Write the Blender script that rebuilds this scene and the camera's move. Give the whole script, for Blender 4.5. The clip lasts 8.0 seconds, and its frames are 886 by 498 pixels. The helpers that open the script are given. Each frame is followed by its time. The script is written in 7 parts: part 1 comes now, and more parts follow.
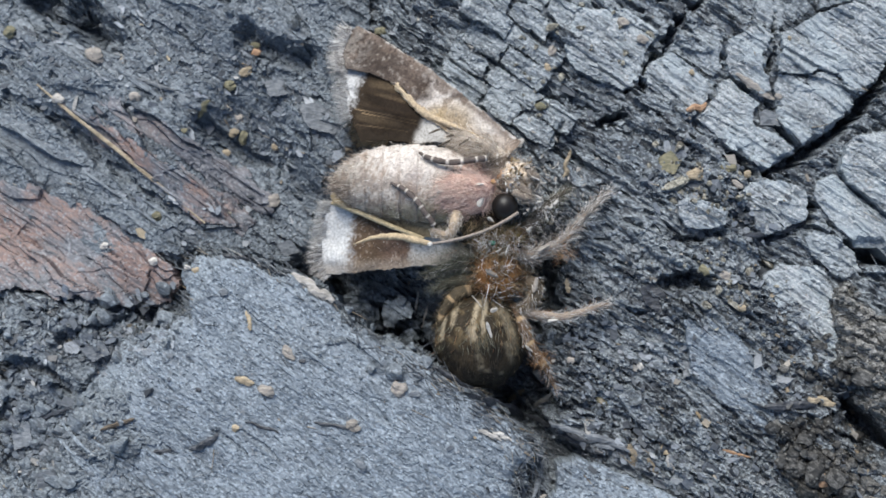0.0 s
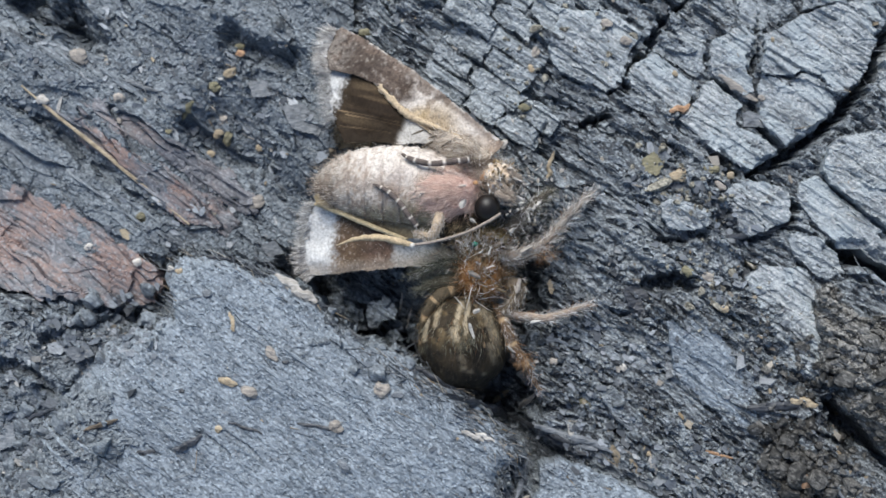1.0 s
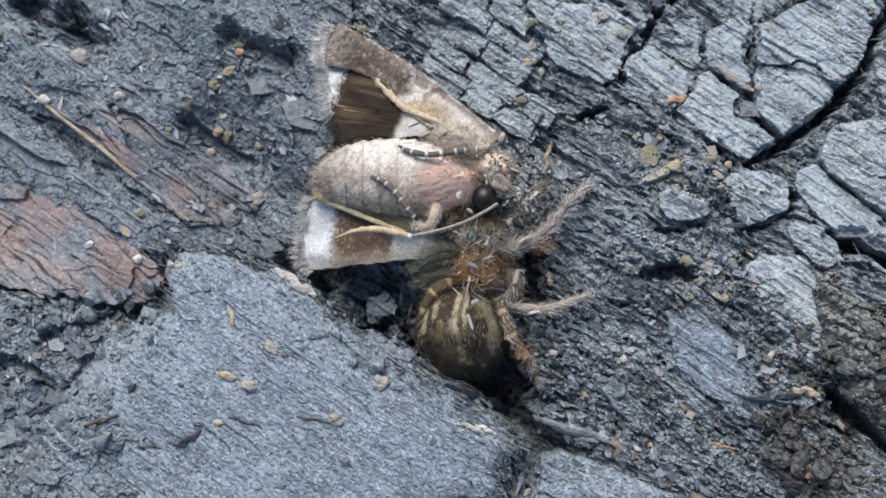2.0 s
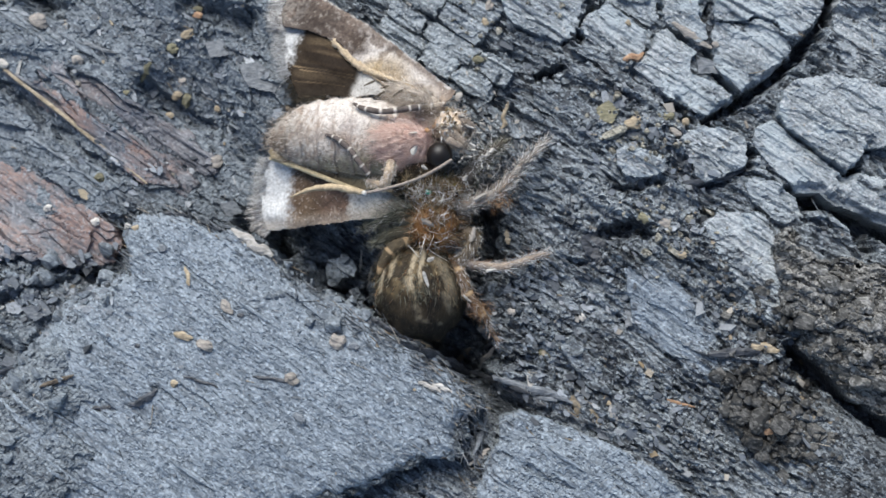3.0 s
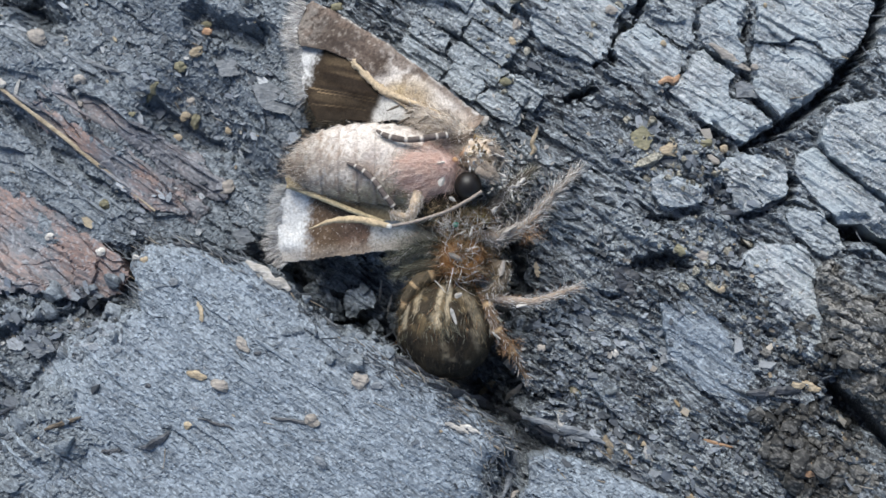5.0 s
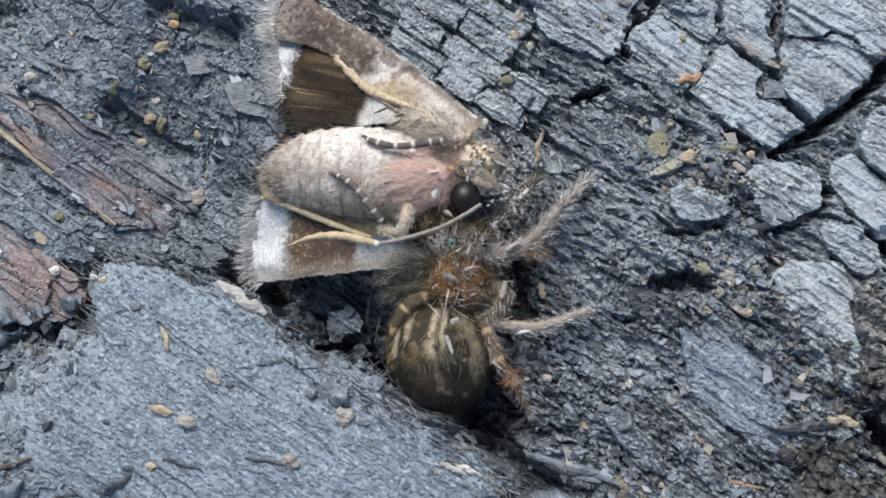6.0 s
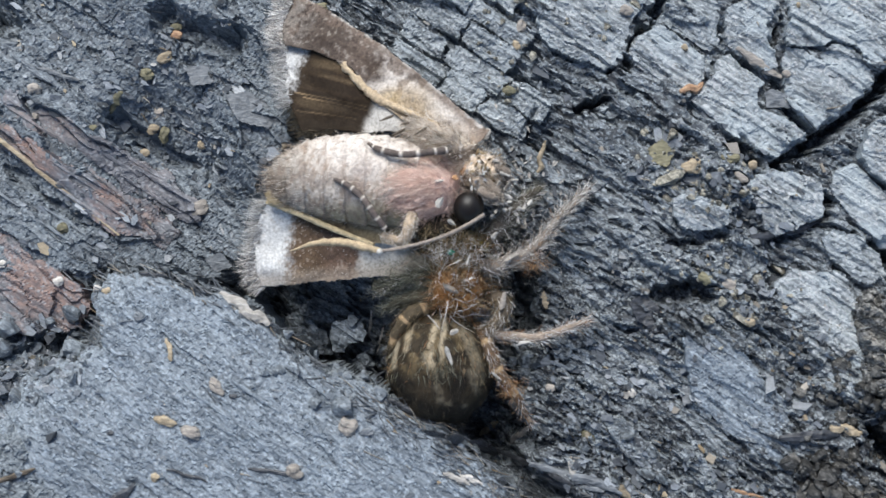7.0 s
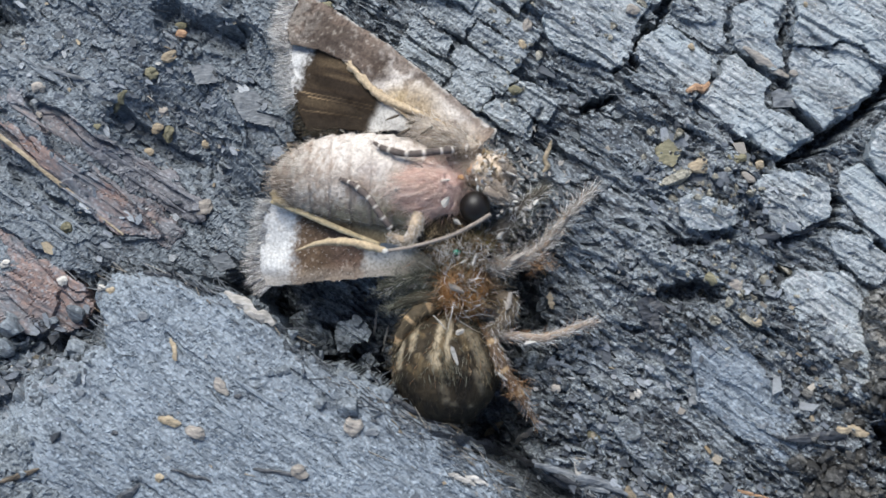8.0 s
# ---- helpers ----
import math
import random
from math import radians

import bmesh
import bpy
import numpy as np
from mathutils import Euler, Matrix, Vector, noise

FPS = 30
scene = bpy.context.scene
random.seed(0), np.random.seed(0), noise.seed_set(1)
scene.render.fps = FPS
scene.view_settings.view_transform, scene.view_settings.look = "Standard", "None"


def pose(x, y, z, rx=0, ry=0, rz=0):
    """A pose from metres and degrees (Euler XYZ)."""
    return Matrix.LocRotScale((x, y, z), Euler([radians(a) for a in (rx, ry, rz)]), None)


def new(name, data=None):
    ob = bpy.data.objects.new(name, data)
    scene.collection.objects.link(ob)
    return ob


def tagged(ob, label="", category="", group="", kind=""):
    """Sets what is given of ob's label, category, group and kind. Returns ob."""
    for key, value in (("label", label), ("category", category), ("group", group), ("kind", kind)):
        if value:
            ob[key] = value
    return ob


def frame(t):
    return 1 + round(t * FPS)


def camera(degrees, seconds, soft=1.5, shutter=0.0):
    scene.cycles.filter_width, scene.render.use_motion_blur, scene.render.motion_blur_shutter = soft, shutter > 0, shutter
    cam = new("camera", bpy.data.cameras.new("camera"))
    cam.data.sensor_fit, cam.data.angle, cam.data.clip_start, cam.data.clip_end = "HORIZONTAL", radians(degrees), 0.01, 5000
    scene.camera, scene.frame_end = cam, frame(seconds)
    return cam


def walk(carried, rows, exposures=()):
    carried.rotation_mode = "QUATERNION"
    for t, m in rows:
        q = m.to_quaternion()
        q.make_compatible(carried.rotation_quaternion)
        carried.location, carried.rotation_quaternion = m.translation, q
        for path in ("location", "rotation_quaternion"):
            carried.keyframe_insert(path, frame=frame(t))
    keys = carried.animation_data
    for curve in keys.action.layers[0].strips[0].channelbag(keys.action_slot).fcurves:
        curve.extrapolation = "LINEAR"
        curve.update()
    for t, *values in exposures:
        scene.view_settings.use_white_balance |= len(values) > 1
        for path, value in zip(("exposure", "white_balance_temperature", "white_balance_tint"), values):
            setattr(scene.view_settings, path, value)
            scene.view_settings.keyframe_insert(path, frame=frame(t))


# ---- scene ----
# Everything is built in millimetres and brought to metres by MM.
MM = 0.001
cam = camera(42.7, 8.0, 1.5)
cam.data.dof.use_dof = True
cam.data.dof.focus_distance = 0.0545
cam.data.dof.aperture_fstop = 90.0
# seconds, place in millimetres, turn in degrees
PATH = [
    (0.0, -1.121, -3.590, 60.581, 2.733, 1.047, 0.413),
    (0.5, -0.487, -3.858, 60.527, 2.721, 1.085, 0.340),
    (1.0, -0.214, -3.526, 60.632, 2.733, 1.070, 0.438),
    (1.2, 0.157, -3.338, 60.836, 2.742, 1.071, 0.411),
    (2.3, 1.355, -7.095, 60.221, 4.913, 2.215, -0.272),
    (2.5, 2.761, -7.854, 60.031, 4.943, 2.267, -0.357),
    (3.0, 3.268, -8.380, 59.978, 4.959, 2.267, -0.433),
    (3.5, 2.652, -7.663, 60.003, 4.953, 2.204, -0.300),
    (4.0, 3.402, -7.238, 59.816, 4.967, 2.252, -0.064),
    (4.2, 2.163, -5.891, 59.600, 4.927, 2.254, 0.030),
    (5.3, 0.509, -4.254, 54.119, 3.158, 0.592, -0.688),
    (5.5, 0.492, -3.543, 51.573, 3.151, 0.572, -0.624),
    (6.0, 0.401, -3.519, 51.554, 3.135, 0.565, -0.658),
    (6.5, -0.183, -2.754, 51.744, 3.138, 0.532, -0.753),
    (7.0, 0.260, -3.037, 51.682, 3.099, 0.555, -0.779),
    (7.5, 0.088, -3.197, 51.539, 3.134, 0.542, -0.712),
    (8.0, 0.000, -3.057, 51.495, 3.129, 0.541, -0.710),
]
walk(cam, [(t, pose(x * MM, y * MM, z * MM, rx, ry, rz)) for t, x, y, z, rx, ry, rz in PATH], [(0.0, 1.79), (1.2, 1.79), (2.3, 1.86), (8.0, 1.85)])

# ---- daylight: an open overcast sky, brightest from beyond the log ----
SUN_HEIGHT, SUN_TURN = 45.0, -15.0
world = bpy.data.worlds.new("overcast_sky")
scene.world = world
world.use_nodes = True
wn = world.node_tree.nodes
sky = wn.new("ShaderNodeTexSky")
sky.sky_type = "NISHITA"
sky.sun_disc = False
sky.sun_elevation = radians(SUN_HEIGHT)
sky.sun_rotation = radians(SUN_TURN)
world.node_tree.links.new(sky.outputs["Color"], wn["Background"].inputs["Color"])
wn["Background"].inputs["Strength"].default_value = 0.0505
sun = new("sun", bpy.data.lights.new("sun", "SUN"))
sun.data.energy = 1.5
sun.data.angle = radians(38)
sun.data.color = (0.975, 0.972, 0.935)
sun.matrix_basis = pose(0, 0, 0.5, 90 - SUN_HEIGHT, 0, 180 - SUN_TURN)


# ---- noise ----
def hashed(i, j, seed):
    h = (i.astype(np.int64) * 374761393 + j.astype(np.int64) * 668265263 + seed * 2246822519) & 0xFFFFFFFF
    h = ((h ^ (h >> 13)) * 1274126177) & 0xFFFFFFFF
    h = h ^ (h >> 16)
    return (h & 0xFFFFFF) / float(0x1000000)


def vnoise(x, y, seed=0):
    """Smooth noise, -1 to 1."""
    i, j = np.floor(x), np.floor(y)
    fx, fy = x - i, y - j
    fx, fy = fx * fx * (3 - 2 * fx), fy * fy * (3 - 2 * fy)
    a, b = hashed(i, j, seed), hashed(i + 1, j, seed)
    c, d = hashed(i, j + 1, seed), hashed(i + 1, j + 1, seed)
    return 2 * ((a + (b - a) * fx) * (1 - fy) + (c + (d - c) * fx) * fy) - 1


def fbm(x, y, octaves=4, seed=0):
    total, amp = 0, 0.5
    for k in range(octaves):
        total = total + amp * vnoise(x * 2 ** k + 7.3 * k, y * 2 ** k - 3.1 * k, seed + k)
        amp *= 0.5
    return total


def cells(x, y, seed=0):
    """Nearest and second nearest distance to scattered points, and a random number a cell."""
    i0, j0 = np.floor(x), np.floor(y)
    f1 = np.full(x.shape, 9.0)
    f2 = np.full(x.shape, 9.0)
    number = np.zeros(x.shape)
    for di in (-1, 0, 1):
        for dj in (-1, 0, 1):
            i, j = i0 + di, j0 + dj
            d = np.hypot(i + hashed(i, j, seed) - x, j + hashed(i, j, seed + 1) - y)
            nearer = d < f1
            f2 = np.where(nearer, f1, np.minimum(f2, d))
            number = np.where(nearer, hashed(i, j, seed + 2), number)
            f1 = np.where(nearer, d, f1)
    return f1, f2, number


def step(a, b, x):
    t = np.clip((x - a) / (b - a), 0, 1)
    return t * t * (3 - 2 * t)


GRAIN = radians(-34)


def grain(x, y):
    """Along and across the wood's fibres."""
    return x * math.cos(GRAIN) + y * math.sin(GRAIN), -x * math.sin(GRAIN) + y * math.cos(GRAIN)


def line_distance(x, y, points):
    best = np.full(x.shape, 1e9)
    for (x0, y0), (x1, y1) in zip(points, points[1:]):
        dx, dy = x1 - x0, y1 - y0
        s = np.clip(((x - x0) * dx + (y - y0) * dy) / (dx * dx + dy * dy + 1e-12), 0, 1)
        best = np.minimum(best, np.hypot(x - x0 - s * dx, y - y0 - s * dy))
    return best


def inside_distance(x, y, points):
    """Distance to a closed outline, positive inside."""
    ring = list(points) + [points[0]]
    within = np.zeros(x.shape, bool)
    for (x0, y0), (x1, y1) in zip(ring, ring[1:]):
        crosses = (y0 > y) != (y1 > y)
        within ^= crosses & (x < (x1 - x0) * (y - y0) / ((y1 - y0) if y1 != y0 else 1e-9) + x0)
    return np.where(within, 1, -1) * line_distance(x, y, ring)


# ---- meshes from arrays ----
def mesh_of(name, verts, quads=None, tris=None, material=None, parent=None, smooth=True, pigment=None, label=""):
    """One mesh object; verts in millimetres."""
    me = bpy.data.meshes.new(name)
    verts = np.asarray(verts, np.float32)
    quads = np.zeros((0, 4), np.int32) if quads is None else np.asarray(quads, np.int32).reshape(-1, 4)
    tris = np.zeros((0, 3), np.int32) if tris is None else np.asarray(tris, np.int32).reshape(-1, 3)
    me.vertices.add(len(verts))
    me.vertices.foreach_set("co", (verts * MM).ravel())
    corners = np.concatenate([quads.ravel(), tris.ravel()])
    me.loops.add(len(corners))
    me.loops.foreach_set("vertex_index", corners)
    starts = np.concatenate([np.arange(len(quads)) * 4, len(quads) * 4 + np.arange(len(tris)) * 3])
    me.polygons.add(len(starts))
    me.polygons.foreach_set("loop_start", starts.astype(np.int32))
    me.polygons.foreach_set("use_smooth", np.full(len(starts), smooth))
    me.update(calc_edges=True)
    me.validate()
    if pigment is not None:
        layer = me.color_attributes.new("pigment", "FLOAT_COLOR", "POINT")
        layer.data.foreach_set("color", np.c_[pigment, np.ones(len(verts))].astype(np.float32).ravel())
    if material:
        me.materials.append(material)
    ob = new(name, me)
    ob.parent = parent
    if label:
        ob["label"] = label
    return ob


def sheet(nx, ny):
    """Quads of a grid of nx by ny points."""
    k = np.arange(nx * ny).reshape(ny, nx)
    return np.stack([k[:-1, :-1], k[:-1, 1:], k[1:, 1:], k[1:, :-1]], -1).reshape(-1, 4)


def cut_sheet(outline, spacing, ragged, height, thick, seed=0, rag_size=0.5, floor=None):
    """A slab with the given outline: a fine relief on top, broken edges and sides that go down. height(x, y, d) with d the distance from the rim."""
    pts = np.array(outline)
    lo, hi = pts.min(0) - 0.6, pts.max(0) + 0.6
    xs, ys = np.arange(lo[0], hi[0], spacing), np.arange(lo[1], hi[1], spacing)
    x, y = np.meshgrid(xs, ys)
    u, v = grain(x, y)
    d = inside_distance(x, y, outline) + ragged * (fbm(u / rag_size / 2, v / rag_size, 4, seed) * 1.6)
    keep = d > 0
    q = sheet(len(xs), len(ys))
    q = q[keep.ravel()[q].all(1)]
    used = np.unique(q)
    index = np.full(x.size, -1)
    index[used] = np.arange(len(used))
    q = index[q]
    px, py, pd = x.ravel()[used], y.ravel()[used], d.ravel()[used]
    pz = height(px, py, pd)
    edges = np.concatenate([q[:, [0, 1]], q[:, [1, 2]], q[:, [2, 3]], q[:, [3, 0]]])
    key = np.sort(edges, 1)
    code = key[:, 0].astype(np.int64) * (len(used) + 1) + key[:, 1]
    _, first, count = np.unique(code, return_index=True, return_counts=True)
    rim = edges[first[count == 1]]
    n = len(used)
    low = floor(px, py) if floor else pz - thick
    verts = np.concatenate([np.c_[px, py, pz], np.c_[px, py, np.minimum(low, pz - 0.05)]])
    sides = np.c_[rim[:, 1], rim[:, 0], rim[:, 0] + n, rim[:, 1] + n]
    return verts, np.concatenate([q, sides, q[:, ::-1] + n])


def ball(center, radii, nu=48, nv=32, turn=None, bump=None):
    """A rounded body; bump(direction) scales the radius. Returns verts, quads, tris, directions."""
    th = np.linspace(0, 2 * math.pi, nu, endpoint=False)
    ph = np.linspace(0, math.pi, nv + 2)[1:-1]
    a, b = np.meshgrid(th, ph)
    d = np.stack([np.sin(b) * np.cos(a), np.sin(b) * np.sin(a), np.cos(b)], -1).reshape(-1, 3)
    d = np.concatenate([d, [[0, 0, 1], [0, 0, -1]]])
    s = bump(d) if bump else 1.0
    p = d * np.array(radii) * (s[:, None] if bump else 1.0)
    if turn is not None:
        p = p @ np.array(turn).T
    k = np.arange(nu * nv).reshape(nv, nu)
    r = np.roll(k, -1, 1)
    quads = np.stack([k[:-1], k[1:], r[1:], r[:-1]], -1).reshape(-1, 4)
    top, bottom = nu * nv, nu * nv + 1
    tris = np.concatenate([np.stack([k[0], r[0], np.full(nu, top)], -1), np.stack([r[-1], k[-1], np.full(nu, bottom)], -1)])
    return p + np.array(center), quads, tris, d


def turn_of(rx=0, ry=0, rz=0):
    return np.array(Euler([radians(a) for a in (rx, ry, rz)]).to_matrix())


def curve_through(points, n):
    """A smooth line through points (any number of columns)."""
    p = np.array(points, float)
    p = np.concatenate([[2 * p[0] - p[1]], p, [2 * p[-1] - p[-2]]])
    out = []
    m = len(p) - 3
    for t in np.linspace(0, m, n):
        i = min(int(t), m - 1)
        s = t - i
        a, b, c, d = p[i:i + 4]
        out.append(0.5 * (2 * b + (c - a) * s + (2 * a - 5 * b + 4 * c - d) * s * s + (3 * b - a - 3 * c + d) * s ** 3))
    return np.array(out)


def tube(points, radii, sides=10, n=24, flat=1.0, bump=0.0, seed=0):
    """A tapering round rod along a smooth line. Returns verts, quads, tris."""
    line = curve_through(np.c_[np.array(points), radii], n)
    c, r = line[:, :3], np.maximum(line[:, 3], 0.004)
    t = np.gradient(c, axis=0)
    t /= np.linalg.norm(t, axis=1)[:, None] + 1e-12
    up = np.array([0.0, 0.0, 1.0])
    s = np.cross(t, up)
    s /= np.linalg.norm(s, axis=1)[:, None] + 1e-9
    w = np.cross(s, t)
    a = np.linspace(0, 2 * math.pi, sides, endpoint=False)
    rr = r[:, None] * (1 + bump * vnoise(np.arange(n)[:, None] * 0.7 + 0 * a, a[None] * 2 + 0 * r[:, None], seed))
    v = c[:, None] + rr[..., None] * (np.cos(a)[None, :, None] * s[:, None] + flat * np.sin(a)[None, :, None] * w[:, None])
    k = np.arange(n * sides).reshape(n, sides)
    q = np.roll(k, -1, 1)
    quads = np.stack([k[:-1], q[:-1], q[1:], k[1:]], -1).reshape(-1, 4)
    v = np.concatenate([v.reshape(-1, 3), c[:1], c[-1:]])
    e0, e1 = n * sides, n * sides + 1
    tris = np.concatenate([np.stack([q[0], k[0], np.full(sides, e0)], -1), np.stack([k[-1], q[-1], np.full(sides, e1)], -1)])
    return v, quads, tris


def hairs(roots, ways, lengths, radius, droop=0.2, rng=None, kink=0.25):
    """Fine tapering hairs. Returns verts, quads, tris."""
    rng = rng or np.random.default_rng(1)
    roots, ways = np.asarray(roots, float), np.asarray(ways, float)
    n = len(roots)
    ways = ways / (np.linalg.norm(ways, axis=1)[:, None] + 1e-9)
    lengths = np.broadcast_to(lengths, n).astype(float)
    side = np.cross(ways, rng.normal(size=(n, 3)))
    side /= np.linalg.norm(side, axis=1)[:, None] + 1e-9
    other = np.cross(ways, side)
    bend = side * (rng.normal(size=(n, 1)) * kink) + np.array([0, 0, -droop])
    verts = []
    for s, w in ((0.0, 1.0), (0.35, 0.9), (0.7, 0.6)):
        c = roots + (ways * s + bend * s * s) * lengths[:, None]
        for a in (0, 2.0944, 4.1888):
            verts.append(c + radius * w * (math.cos(a) * side + math.sin(a) * other))
    verts.append(roots + (ways + bend) * lengths[:, None])
    v = np.stack(verts, 1)
    q, t = [], []
    for ring in (0, 3):
        for k in range(3):
            q.append([ring + k, ring + (k + 1) % 3, ring + 3 + (k + 1) % 3, ring + 3 + k])
    for k in range(3):
        t.append([6 + k, 6 + (k + 1) % 3, 9])
    off = (np.arange(n) * 10)[:, None, None]
    return v.reshape(-1, 3), (np.array(q)[None] + off).reshape(-1, 4), (np.array(t)[None] + off).reshape(-1, 3)


def joined(pieces):
    """Several (verts, quads, tris) as one."""
    v, q, t, n = [], [], [], 0
    for pv, pq, pt in pieces:
        v.append(pv)
        q.append(np.asarray(pq).reshape(-1, 4) + n)
        t.append(np.asarray(pt).reshape(-1, 3) + n)
        n += len(pv)
    return np.concatenate(v), np.concatenate(q), np.concatenate(t)


def empty(name, label, category, at=(0, 0, 0), group=""):
    ob = new(name)
    ob.empty_display_size = 0.001
    ob.location = Vector(at) * MM
    return tagged(ob, label, category, group)


# ---- materials ----
class Nodes:
    """Short ways to lay out one material's nodes; coordinates in millimetres."""

    def __init__(self, name):
        self.mat = bpy.data.materials.new(name)
        self.mat.use_nodes = True
        self.nt = self.mat.node_tree
        self.out = self.nt.nodes["Principled BSDF"]
        self.coord = self.nt.nodes.new("ShaderNodeTexCoord")

    def put(self, kind, **values):
        node = self.nt.nodes.new(kind)
        for key, value in values.items():
            node.inputs[key].default_value = value
        return node

    def link(self, a, b):
        self.nt.links.new(a, b)

    def space(self, along=1.0, across=1.0, turn=0.0, shift=(0, 0, 0)):
        spin = self.put("ShaderNodeMapping", Rotation=(0, 0, -turn))
        size = self.put("ShaderNodeMapping", Scale=(1000 * along, 1000 * across, 1000 * across), Location=shift)
        self.link(self.coord.outputs["Object"], spin.inputs["Vector"])
        self.link(spin.outputs["Vector"], size.inputs["Vector"])
        return size.outputs["Vector"]

    def noise(self, vector, scale=1.0, detail=4.0, rough=0.55, distort=0.0):
        node = self.put("ShaderNodeTexNoise", Scale=scale, Detail=detail, Roughness=rough, Distortion=distort)
        self.link(vector, node.inputs["Vector"])
        return node.outputs["Fac"]

    def speck(self, vector, scale=1.0):
        node = self.put("ShaderNodeTexVoronoi", Scale=scale)
        self.link(vector, node.inputs["Vector"])
        return node

    def ramp(self, fac, *stops):
        node = self.put("ShaderNodeValToRGB")
        ramp = node.color_ramp
        while len(ramp.elements) < len(stops):
            ramp.elements.new(0.5)
        for e, (at, colour) in zip(ramp.elements, stops):
            e.position = at
            e.color = (*colour, 1) if len(colour) == 3 else colour
        self.link(fac, node.inputs["Fac"])
        return node.outputs["Color"]

    def mix(self, fac, a, b, how="MIX"):
        node = self.nt.nodes.new("ShaderNodeMix")
        node.data_type, node.blend_type = "RGBA", how
        for socket, value in ((node.inputs[0], fac), (node.inputs[6], a), (node.inputs[7], b)):
            if isinstance(value, (int, float)):
                socket.default_value = value
            elif isinstance(value, tuple):
                socket.default_value = (*value, 1)
            else:
                self.link(value, socket)
        return node.outputs[2]

    def math(self, how, a, b=0.0):
        node = self.nt.nodes.new("ShaderNodeMath")
        node.operation = how
        for socket, value in zip(node.inputs, (a, b)):
            if isinstance(value, (int, float)):
                socket.default_value = value
            else:
                self.link(value, socket)
        return node.outputs[0]

    def bump(self, height, deep_mm, strength=1.0, under=None):
        node = self.put("ShaderNodeBump", Strength=strength, Distance=deep_mm * MM)
        self.link(height, node.inputs["Height"])
        if under:
            self.link(under, node.inputs["Normal"])
        return node.outputs["Normal"]

    def done(self, colour=None, rough=None, normal=None, specular=0.4, **values):
        for socket, value in (("Base Color", colour), ("Roughness", rough), ("Normal", normal)):
            if value is None:
                continue
            if isinstance(value, (int, float)):
                self.out.inputs[socket].default_value = value
            elif isinstance(value, tuple):
                self.out.inputs[socket].default_value = (*value, 1)
            else:
                self.link(value, self.out.inputs[socket])
        self.out.inputs["Specular IOR Level"].default_value = specular
        for key, value in values.items():
            self.out.inputs[key.replace("_", " ")].default_value = value
        return self.mat


